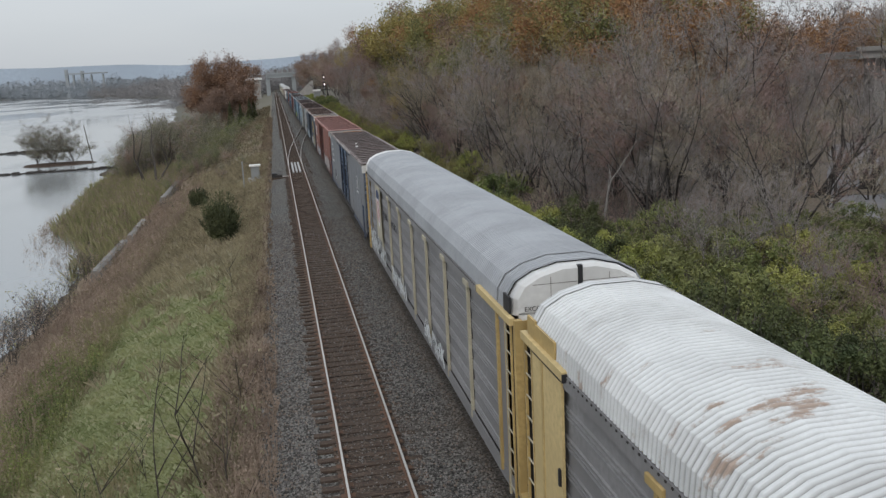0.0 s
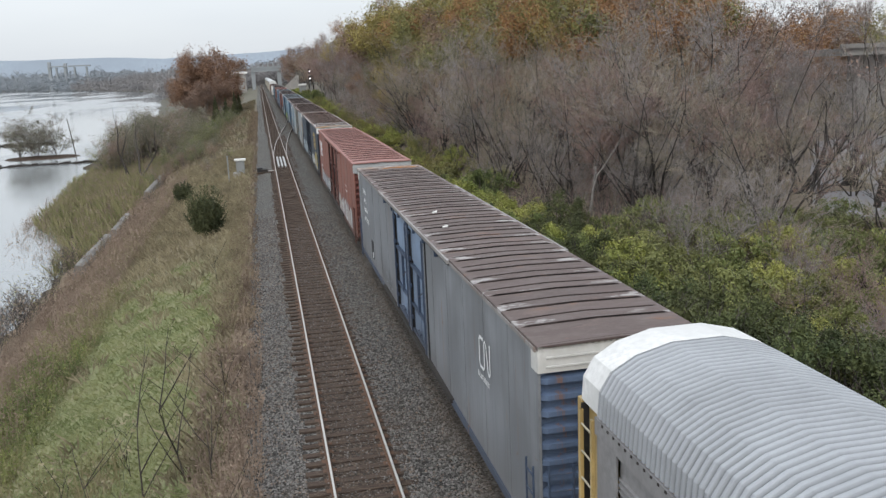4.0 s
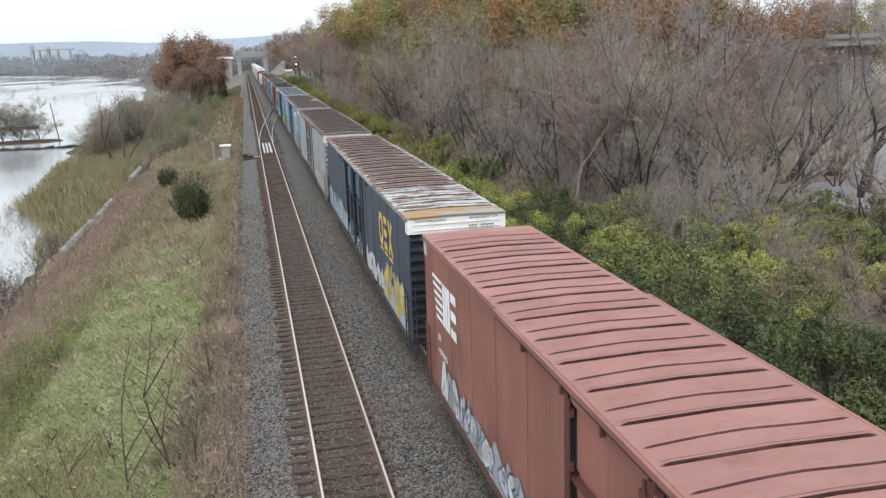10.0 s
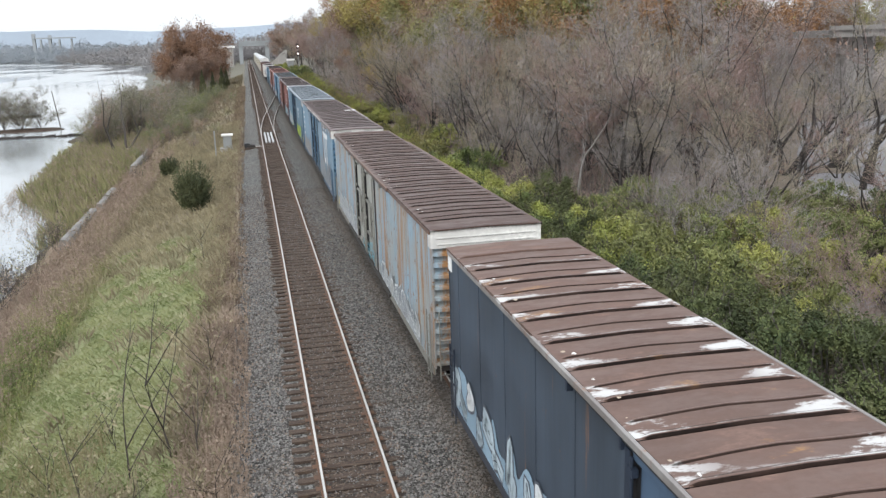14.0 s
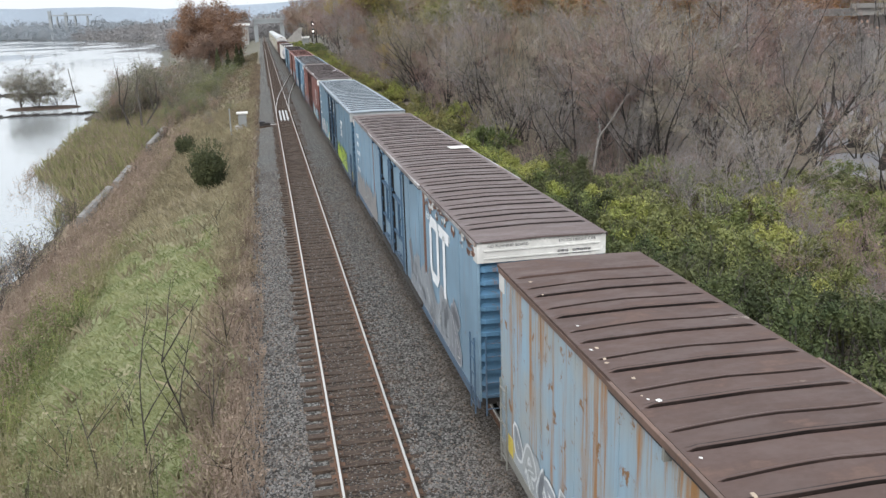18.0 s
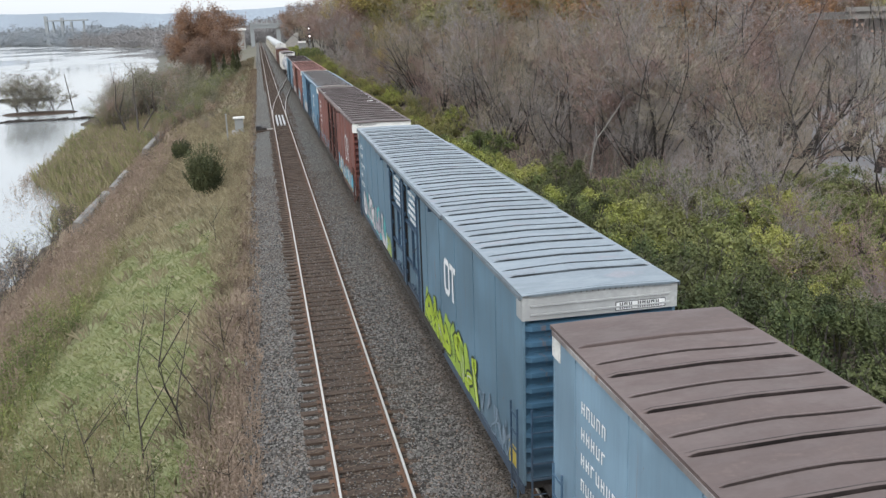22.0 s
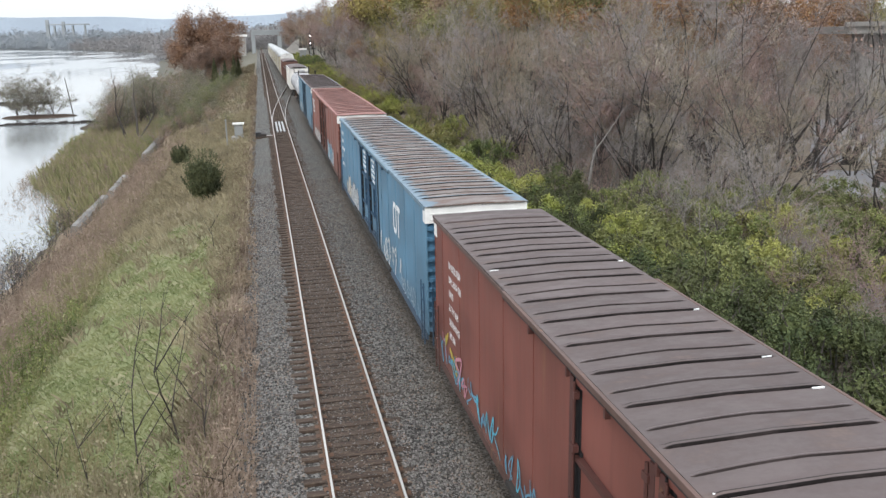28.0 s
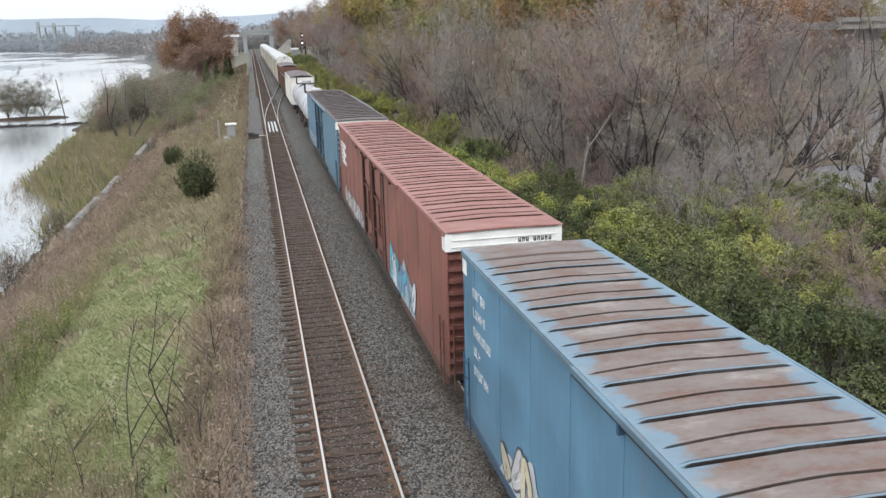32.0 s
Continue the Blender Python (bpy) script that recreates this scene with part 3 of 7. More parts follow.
def build_tracks():
    main = thing("railway_track", "main railway track with wooden ties and worn steel rails", "railway track", "railway tracks", "structure")
    freight = thing("railway_track", "freight railway track under the passing train", "railway track", "railway tracks", "structure")
    for s in (-0.752, 0.752):
        rail_run("rail", lambda y, s=s: TRACK_1 + s, main)
        rail_run("rail", lambda y, s=s: track_2(y) + s, freight)
    tie = MB().box(-1.3, 1.3, -0.115, 0.115, -0.36, -0.175).mesh("tie")
    tie.materials.append(M["tie"])
    rng = random.Random(4)
    rest = MB()
    y, k = 14.0, 0
    while y < 520:
        long_tie = 88 < y < 143
        w = rng.uniform(-0.10, 0.10)
        if k < 295:
            ob = part("tie", tie, None, main)
            ob.matrix_basis = pose(TRACK_1 + w + (0.25 if long_tie else 0), y, rng.uniform(-0.012, 0.01), 0, rng.uniform(-0.3, 0.3), rng.uniform(-1.6, 1.6))
        else:
            rest.box(TRACK_1 - 1.3 + w, TRACK_1 + 1.3 + w, y - 0.11, y + 0.11, -0.36, -0.175)
        y += 0.535 + rng.uniform(-0.03, 0.03)
        k += 1
    y = -38.0
    while y < 14:
        rest.box(TRACK_1 - 1.3, TRACK_1 + 1.3, y - 0.11, y + 0.11, -0.36, -0.175)
        y += 0.535
    y = -38.0
    while y < 300:
        x = track_2(y)
        rest.box(x - 1.3, x + 1.3, y - 0.11, y + 0.11, -0.36, -0.178)
        y += 0.54
    part("far_ties", rest, M["tie"], main)["kind"] = "stuff"
    plates = MB()
    y = 14.0
    while y < 90:
        for s in (-0.752, 0.752):
            plates.box(TRACK_1 + s - 0.17, TRACK_1 + s + 0.17, y - 0.09, y + 0.09, -0.178, -0.166)
        y += 0.535
    part("tie_plates", plates, M["railweb"], main)["kind"] = "stuff"

    # the crossover between the two tracks
    cross = thing("railway_switch", "crossover switch joining the two tracks, with pale plates", "railway switch", "", "structure")

    def curve(s):
        def f(y):
            k = min(1.0, max(0.0, (y - 96) / 100.0))
            mid = TRACK_1 + (track_2(y) - TRACK_1) * (k * k * (3 - 2 * k))
            return mid + s
        return f
    for s in (-0.752, 0.752):
        rail_run("rail", curve(s), cross, 96, 196)
    for x in (1.31, 1.66, 2.01):
        part("switch_plate", MB().box(x - 0.09, x + 0.09, 90.5, 101.0, -0.16, -0.05), M["greyband"], cross, "long pale grey switch cover plate")
    machine = thing("switch_machine", "dark low switch machine beside the main track", "switch machine")
    part("case", MB().box(-0.55, 0.15, 87.4, 88.7, -0.30, 0.05), M["iron"], machine, bevel=0.03)
    part("base", MB().box(-0.9, 0.9, 86.9, 87.2, -0.34, -0.17), M["tie"], machine)
    part("motor_cover", MB().box(-0.9, -0.35, 87.7, 88.5, -0.30, 0.2), M["black"], machine, bevel=0.04)
    part("rod", MB().tube([(0.1, 88.1, -0.18), (1.0, 88.1, -0.18)], 0.03), M["railtop"], machine)


build_tracks()


def scatter_stones():
    """Loose ballast stones beside and between the tracks."""
    rng = random.Random(11)
    mb = MB()
    spots = []
    for _ in range(20000):
        y = 15 + 45 * rng.random() ** 1.7
        spots.append((rng.uniform(-1.25, 0.4), y))
    for _ in range(15000):
        y = 15 + 45 * rng.random() ** 1.7
        spots.append((rng.uniform(2.58, 4.5), y))
    for _ in range(5200):
        y = 15 + 40 * rng.random() ** 1.7
        spots.append((rng.uniform(0.8, 2.5), y))
    tops_x = (-1.3, -0.7, -0.1, 0.3, 2.55, 2.66, 3.1, 3.6, 4.0, 4.35, 4.7)
    tops_z = (-0.58, -0.42, -0.26, -0.24, -0.24, -0.18, -0.19, -0.25, -0.24, -0.165, -0.165)
    for x, y in spots:
        r = rng.uniform(0.02, 0.046) if not 0.8 < x < 2.5 else rng.uniform(0.015, 0.035)
        z = float(np.interp(x, tops_x, tops_z)) + r * 0.35
        if 0.8 < x < 2.5:
            z = (-0.176 if rng.random() < 0.4 else -0.198) + r * 0.3
        i = len(mb.v)
        t = rng.uniform(0, 6.28)
        for a, b, c in ((1, 0, 0), (0, 1, 0), (-1, 0, 0), (0, -1, 0), (0, 0, 0.8), (0, 0, -0.8)):
            k = r * rng.uniform(0.65, 1.25)
            mb.v.append((x + k * (a * math.cos(t) - b * math.sin(t)), y + k * (a * math.sin(t) + b * math.cos(t)), z + k * c))
        mb.f += [(i, i + 1, i + 4), (i + 1, i + 2, i + 4), (i + 2, i + 3, i + 4), (i + 3, i, i + 4),
                 (i + 1, i, i + 5), (i + 2, i + 1, i + 5), (i + 3, i + 2, i + 5), (i, i + 3, i + 5)]
    tagged(part("ballast_stones", mb, M["stone"]), "loose grey ballast stones beside the rails", "stones", "", "stuff")


scatter_stones()


# ---- plants ----
def branch(mb, rng, p, d, length, r, depth, sides, tips=None, spread=0.6, gnarl=0.14, kids=(2, 4)):
    """A tapered, crooked limb that forks into finer ones."""
    pts, rad = [p.copy()], [r]
    segs = (2, 2, 3, 4, 5, 5)[depth]
    for k in range(segs):
        d = (d + Vector((rng.uniform(-1, 1), rng.uniform(-1, 1), rng.uniform(-0.6, 0.85))) * gnarl * (1.0 if depth >= 3 else 1.7)).normalized()
        p = p + d * (length / segs)
        pts.append(p.copy())
        rad.append(max(0.005, r * (1 - 0.6 * (k + 1) / segs)))
    mb.tube(pts, rad, sides if depth > 1 else 3, cap=False)
    if tips is not None and depth <= 1:
        tips += [(q, d) for q in pts[1:]]
    if depth == 0:
        return
    for _ in range(rng.randint(*kids)):
        k = rng.randint(1, segs)
        t = rng.uniform(0, 6.28)
        a = Vector((math.cos(t), math.sin(t), rng.uniform(-0.15, 0.55)))
        nd = (d * (1 - spread * 0.55) + a * spread).normalized()
        branch(mb, rng, pts[k], nd, length * rng.uniform(0.45, 0.8), rad[k] * rng.uniform(0.5, 0.75), depth - 1, max(3, sides - 1), tips, spread, gnarl, kids)
    nd = (d + Vector((rng.uniform(-1, 1), rng.uniform(-1, 1), 0.1)) * 0.45).normalized()
    branch(mb, rng, pts[-1], nd, length * rng.uniform(0.55, 0.78), rad[-1], depth - 1, max(3, sides - 1), tips, spread, gnarl, kids)


def leaf(mb, rng, p, size, flat=0.5, simple=False):
    """One leaf, folded a little along its middle; a simple one is a single triangle."""
    n = Vector((rng.gauss(0, 1), rng.gauss(0, 1), rng.gauss(flat, 0.8))).normalized()
    a = n.cross(Vector((rng.gauss(0, 1), rng.gauss(0, 1), rng.gauss(0, 1)))).normalized()
    b = n.cross(a)
    s = size * rng.uniform(0.6, 1.35)
    i = len(mb.v)
    if simple:
        for q in (p - a * s, p + b * s * 0.8, p + a * s - b * s * 0.5):
            mb.v.append((q.x, q.y, q.z))
        mb.f.append((i, i + 1, i + 2))
        return
    for q in (p - a * s, p + b * s * 0.55 + n * s * 0.15, p + a * s, p - b * s * 0.55 + n * s * 0.15):
        mb.v.append((q.x, q.y, q.z))
    mb.f += [(i, i + 1, i + 2), (i, i + 2, i + 3)]


def twigs(mb, rng, tips, count, length, r):
    """Fine twigs along the ends of the limbs."""
    for _ in range(count):
        p, d = rng.choice(tips)
        d = (d + Vector((rng.gauss(0, 0.75), rng.gauss(0, 0.75), rng.gauss(0.15, 0.45)))).normalized()
        s = length * rng.uniform(0.6, 1.7)
        q = p + d * s * 0.55
        e = (d + Vector((rng.gauss(0, 0.5), rng.gauss(0, 0.5), rng.gauss(0.1, 0.4)))).normalized()
        mb.tube([p, q, q + e * s * 0.5], [r, r * 0.7, r * 0.4], 3, cap=False)


def bare_tree(seed, height, stems=1, depth=4, leaves=0, leaf_mat=None, bark_mat=None, spread=0.55, label="", lean=0.1, kids=(2, 3), fine=0,
              twig_mat=None, name=None, group="trees on the bank", leaf_size=0.0105, thick=1.0, first=(0.36, 0.44), aim=None, twig_r=0.0, leaf_gap=0.034):
    rng = random.Random(seed)
    t = thing(name or ("bare_tree" if leaves == 0 else "autumn_tree"), label, "tree", group)
    mb, tips = MB(), []
    for _ in range(stems):
        d = Vector((rng.uniform(-lean, lean), rng.uniform(-lean, lean), 1)) + (Vector((rng.uniform(-0.4, 0.4), rng.uniform(-0.4, 0.4), 0)) if stems > 1 else Vector((0, 0, 0)))
        if aim:
            d = d + Vector(aim)
        branch(mb, rng, Vector((rng.uniform(-0.2, 0.2) * (stems > 1), rng.uniform(-0.2, 0.2) * (stems > 1), -0.3)), d.normalized(),
               height * rng.uniform(*first), thick * height * 0.0125 / (1 + 0.25 * (stems - 1)), depth, 5, tips, spread, 0.13, kids)
    part("trunk", mb, bark_mat or M["bark"], t, smooth=True)
    if fine:
        tw = MB()
        twigs(tw, rng, tips, fine, height * 0.055, max(twig_r, height * 0.0006 + 0.0025))
        part("twig_growth", tw, twig_mat or M["twig"], t)["kind"] = "stuff"
    if leaves:
        lv = MB()
        for _ in range(leaves):
            p = rng.choice(tips)[0]
            leaf(lv, rng, p + Vector((rng.gauss(0, 1), rng.gauss(0, 1), rng.gauss(0, 1))) * height * leaf_gap, height * leaf_size, 0.8, True)
        part("crown", lv, leaf_mat, t)
    return t


def bush(seed, radius, height, mat, leaves=2600, size=0.11, name="green_bush", label="dense green bush beside the railway", twigs=True, simple=False):
    rng = random.Random(seed)
    t = thing(name, label, "bush", "bushes beside the railway")
    stems, lv = MB(), MB()
    lobes = []
    for _ in range(30):
        a, k = rng.uniform(0, 6.28), math.sqrt(rng.uniform(0.02, 0.85)) * radius
        top = height * (1 - 0.45 * (k / radius) ** 2)
        lobes.append((Vector((k * math.cos(a), k * math.sin(a), top * rng.uniform(0.3, 0.86))), radius * rng.uniform(0.12, 0.27)))
    for c, r in lobes:
        stems.tube([(c.x * 0.2, c.y * 0.2, -0.3), (c.x * 0.6, c.y * 0.6, c.z * 0.5), tuple(c)], [0.05, 0.035, 0.015], 4, cap=False)
        for _ in range(2 if twigs else 1):
            d = Vector((rng.gauss(0, 0.6), rng.gauss(0, 0.6), 1)).normalized()
            q = c + d * r * rng.uniform(0.9, 1.9)
            stems.tube([tuple(c), tuple((c + q) * 0.5 + Vector((rng.uniform(-.1, .1), rng.uniform(-.1, .1), 0.05))), tuple(q)], [0.018, 0.012, 0.005], 3, cap=False)
    for _ in range(leaves):
        c, r = rng.choice(lobes)
        d = Vector((rng.gauss(0, 1), rng.gauss(0, 1), rng.gauss(0.25, 1))).normalized()
        p = c + d * r * (rng.random() ** 0.3) * rng.uniform(0.8, 1.25)
        if p.z < 0.02:
            p.z = rng.uniform(0.02, 0.5)
        leaf(lv, rng, p, size, 0.9, simple)
    for _ in range(leaves // 9):
        c, r = rng.choice(lobes)
        d = Vector((rng.gauss(0, 1), rng.gauss(0, 1), rng.gauss(0, 1))).normalized()
        p = c + d * r * rng.random() * 0.5
        leaf(lv, rng, Vector((p.x, p.y, max(0.15, p.z))), size * 2.6, 0.2, True)
    part("stem_growth", stems, M["bark_dark"], t)["kind"] = "stuff"
    part("foliage", lv, mat, t)
    return t


def place(proto, x, y, turn=0.0, scale=1.0, first=False, sink=0.1, z=None):
    m = pose(x, y, (ground_z(x, y) if z is None else z) - sink, 0, 0, turn) @ Matrix.Scale(scale, 4)
    if first:
        proto.matrix_basis = m
        return proto
    ob = copy_thing(proto, m)
    ob.matrix_basis = m
    return ob


def plant_bank():
    rng = random.Random(21)
    kinds = []
    for i in range(5):
        kinds.append(bare_tree(100 + i, 12.0, 1 + (i % 3), 4, 1100 if i in (1, 3) else 0, M["brown"], name="bare_tree", leaf_size=0.0065,
                               label="nearly bare tree with a few brown leaves" if i in (1, 3) else "leafless grey-brown tree on the wooded bank", fine=1300, spread=0.62, kids=(2, 2),
                               bark_mat=(M["bark_pale"], M["bark_dark"], M["black_bark"], M["bark"], M["black_bark"])[i], twig_mat=(M["twig"], M["twig_red"], M["twig_tan"], M["twig_red"], M["twig"])[i], thick=1.15))
    thicket = [bare_tree(140 + i, 6.0, 5, 3, label="leafless multi-stemmed thicket shrub", bark_mat=M["twig"] if i != 1 else M["twig_red"], spread=0.62, fine=900, kids=(2, 2),
                         twig_mat=M["twig"] if i != 1 else M["twig_red"], name="thicket_shrub") for i in range(3)]
    autumn = [bare_tree(160 + i, 15.0, 1, 4, 9500, M[m], M["bark_dark"], 0.66, lab, leaf_size=0.0092, kids=(2, 2), leaf_gap=0.04, fine=500, twig_mat=M["bark_dark"]) for i, (m, lab) in enumerate(
        (("yellow", "tall tree with olive-yellow autumn leaves"), ("orange", "tall tree with rust-orange autumn leaves"),
         ("brown", "tall tree with thinning brown leaves"), ("olive", "tall tree with dull olive leaves")))]
    used = set()

    def put(k, x, y, s):
        place(k, x, y, rng.uniform(0, 360), s, k not in used)
        used.add(k)

    def open_view(x, y):
        """The gap through which the road bridge and the yard show."""
        return 0.67 < x / y < 0.88 and y < 78 and rng.random() < 0.75
    # the thicket that edges the wood
    y = 26.0
    while y < 200:
        for _ in range(2):
            x = 16.0 + rng.uniform(0, 9) + max(0, 42 - y) * 0.3
            if not open_view(x, y):
                put(rng.choice(thicket), x, y + rng.uniform(-1.5, 1.5), rng.uniform(0.6, 1.15))
        y += 3.4 + y * 0.016
    for _ in range(9):
        y = rng.uniform(22, 34)
        put(rng.choice(thicket), rng.uniform(17.5, 24.5), y, rng.uniform(0.5, 0.75))
    # bare trees
    y = 32.0
    while y < 270:
        for _ in range(3):
            x = 18.0 + rng.uniform(0, 14) + max(0, 48 - y) * 0.4
            if not open_view(x, y):
                put(rng.choice(kinds), x, y + rng.uniform(-3, 3), rng.uniform(0.55, 0.95) * (1.0 if y < 110 else 0.85))
        y += 3.6 + y * 0.018
    # single trees that stand out
    for seed, h, stems, x, y, lean, aim, thick, lab in (
            (181, 11.0, 2, 36.8, 54.0, 0.15, (0.75, 0.0, 0), 3.4, "dark leaning tree with bare arching limbs"), (182, 11.0, 1, 40.5, 54.5, 0.1, (0.95, 0, 0), 3.2, "bare tree leaning far over"),
            (183, 14.0, 1, 37.2, 46.5, 0.03, None, 1.5, "tall slender bare tree"), (187, 13.5, 1, 38.6, 47.6, 0.03, None, 1.3, "tall slender bare tree"),
            (184, 17.0, 4, 33.0, 62.0, 0.08, None, 1.5, "tall bare twin-stemmed tree"), (185, 16.5, 2, 35.0, 64.5, 0.06, None, 1.2, "tall bare straight tree"),
            (186, 13.0, 2, 25.0, 90.0, 0.15, None, 1.5, "tall dark bare tree at the edge of the wood"), (188, 15.0, 1, 36.5, 54.0, 0.08, None, 1.3, "tall dark bare tree with forked limbs"),
            (189, 8.0, 3, 34.5, 49.0, 0.2, None, 1.0, "low many-stemmed bare tree"),
            (190, 9.0, 4, 38.5, 50.5, 0.3, None, 1.0, "low many-stemmed bare tree"), (191, 10.0, 3, 43.0, 58.0, 0.3, None, 1.2, "dark bare tree with tangled limbs"),
            (192, 15.0, 2, 42.5, 57.0, 0.05, None, 1.3, "tall dark bare tree with forked limbs"), (193, 7.0, 5, 45.5, 60.5, 0.35, None, 1.0, "low many-stemmed bare tree"),
            (194, 12.0, 2, 37.0, 57.5, 0.2, (0.5, 0.0, 0), 1.8, "dark leaning tree with bare arching limbs"), (195, 6.5, 5, 41.0, 54.0, 0.3, None, 0.9, "low many-stemmed bare tree")):
        t = bare_tree(seed, h, stems, 4, label=lab, bark_mat=M["black_bark"], lean=lean, fine=900, thick=thick, spread=0.68, kids=(1, 2), aim=aim, twig_mat=M["twig"])
        place(t, x, y, 0 if aim else seed * 31, 1.0, True)
    # leafy trees behind, up the bank
    y = 74.0
    while y < 340:
        for i in range(3):
            x = 25 + i * 8 + rng.uniform(0, 7) + max(0, 80 - y) * 0.12 - 5 * soft_step(110, 220, y)
            if x / y > 0.60:
                continue
            k = rng.choices(autumn, (5, 5, 2, 4) if y > 120 else (2, 3, 5, 3))[0]
            if (y > 205 or x / y < 0.13) and rng.random() < 0.8:
                k = rng.choice(kinds)
            put(k, x, y + rng.uniform(-4, 4), rng.uniform(0.75, 1.15) + 0.3 * soft_step(90, 200, y))
        y += 5.0 + y * 0.014
    # smaller leafy trees among the bare ones
    for _ in range(34):
        y = 72 + 120 * rng.random() ** 1.2
        put(autumn[rng.choice((0, 1, 2, 2, 3))], rng.uniform(19, 30), y, rng.uniform(0.38, 0.6))
    # the wood thins out towards the road bridge
    for _ in range(34):
        y = rng.uniform(62, 130)
        x = y * rng.uniform(0.42, 0.71)
        put(rng.choice((autumn[2], autumn[1], autumn[2]) if y > 88 else kinds), x, y, rng.uniform(0.6, 0.95))
    for _ in range(22):
        y = rng.uniform(44, 120)
        put(kinds[rng.choice((2, 4))], rng.uniform(17.5, 26), y, rng.uniform(0.7, 1.1))
    for _ in range(16):
        y = rng.uniform(48, 74)
        put(rng.choice(kinds), y * rng.uniform(0.36, 0.66), y, rng.uniform(0.75, 1.05))
    # bare and thinly leafed trees at the far end of the wood
    for _ in range(14):
        y = rng.uniform(205, 300)
        put(rng.choice((kinds[0], kinds[2], kinds[4], kinds[1])), y * rng.uniform(0.082, 0.12), y, rng.uniform(1.15, 1.5))
    for _ in range(30):
        y = rng.uniform(270, 560)
        put(rng.choice((kinds[0], kinds[1], kinds[2], autumn[2])), rng.uniform(20, 44), y, rng.uniform(1.2, 1.7))
    for _ in range(12):
        y = rng.uniform(340, 600)
        put(rng.choice((kinds[0], kinds[3], autumn[2])), rng.uniform(-30, -15), y, rng.uniform(0.7, 1.1))
    for _ in range(34):
        y = rng.uniform(98, 150)
        put(autumn[rng.choice((1, 2, 2, 3))], y * rng.uniform(0.46, 0.88), y, rng.uniform(0.7, 1.0))
    for x, y, s, i in ((88, 122, 0.95, 2), (98, 128, 1.0, 1), (108, 126, 0.9, 2), (82, 130, 0.9, 2), (74, 124, 0.9, 1)):
        put(autumn[i], x, y, s)


plant_bank()


def plant_bushes():
    rng = random.Random(31)
    dark = [bush(200 + i, 2.3, 4.0, M["bush_shaded"], 7500, 0.05, label="dense dark green bush beside the railway") for i in range(4)]
    mid = [bush(240 + i, 2.2, 3.4, M["bush"] if i else M["bush_light"], 5600, 0.062, "green_bush" if i else "light_bush", "mixed green bush at the foot of the wood", simple=True) for i in range(3)]
    light = [bush(220 + i, 1.8, 2.4, M["bush_light"], 5200, 0.058, "light_bush", "yellow-green leafy bush beside the railway", simple=True) for i in range(2)]
    used = set()

    def put(k, x, y, s):
        place(k, x, y, rng.uniform(0, 360), s, k not in used)
        used.add(k)
    y = 6.0
    while y < 46:
        for x0 in (10.6, 13.2, 15.6):
            put(rng.choice(dark if rng.random() < (1.0 if y < 19 else (0.7 if y < 27 else 0.3)) else (light + mid)), x0 + rng.uniform(-0.7, 0.7), y + rng.uniform(-0.8, 0.8), rng.uniform(0.72, 1.05))
        y += 2.3
    y = 11.0
    while y < 44:
        for x0 in (18.0, 20.2, 22.4, 24.8, 27.4, 30.0):
            put(rng.choice(mid), x0 + rng.uniform(-1, 1), y + rng.uniform(-1, 1), rng.uniform(0.6, 0.95))
        y += 2.9
    y = 46.0
    while y < 63:
        for x0 in (10.6, 12.8, 15.0):
            put(rng.choice(light if rng.random() < (0.9 if y < 75 else 0.3) else mid), x0 + rng.uniform(-0.6, 0.8), y + rng.uniform(-1, 1), rng.uniform(0.75, 1.2))
        y += 2.9 + y * 0.008
    verge = [bush(260 + i, 1.8, 2.2, M["olive"], 4500, 0.055, "olive_bush", "low olive and tan bush on the railway verge", simple=True) for i in range(2)]
    y = 64.0
    while y < 430:
        for x0 in (11.6, 13.6, 15.6, 17.6):
            put(rng.choice(verge if rng.random() < 0.6 else light), x0 + rng.uniform(-0.8, 0.8), y + rng.uniform(-1.5, 1.5), rng.uniform(0.6, 1.05) + 0.25 * soft_step(180, 300, y))
        y += 3.0 + y * 0.014
    for x, y, s in ((12.4, 266, 1.5), (13.8, 271, 1.7), (15.2, 268, 1.6), (16.6, 274, 1.5)):
        put(mid[1], x, y, s)


plant_bushes()


def brush(name, label, mat, count, seed, height):
    """Thin forked stems of undergrowth on the bank, in one mesh."""
    rng = random.Random(seed)
    mb = MB()
    for _ in range(count):
        y = 34 + 190 * rng.random() ** 1.6
        x = 16.8 + (20 + 0.25 * min(y, 110)) * rng.random() ** 1.4 + max(0, 44 - y) * 0.4
        if 0.66 < x / y < 0.9 and y < 90:
            continue
        p = Vector((x, y, ground_z(x, y) - 0.1))
        h = height * rng.uniform(0.4, 1.3)
        d = Vector((rng.gauss(0, 0.3), rng.gauss(0, 0.3), 1)).normalized()
        r = 0.018 + y * 0.00012
        q = p + d * h * 0.6
        mb.tube([p, q], [r, r * 0.7], 3, cap=False)
        for _ in range(4):
            b = p + d * h * rng.uniform(0.2, 0.6)
            e = Vector((rng.gauss(0, 0.7), rng.gauss(0, 0.7), rng.uniform(0.1, 1.0))).normalized()
            mb.tube([b, b + e * h * rng.uniform(0.3, 0.6)], [r * 0.6, r * 0.3], 3, cap=False)
    tagged(part(name, mb, mat), label, "undergrowth", "", "stuff")


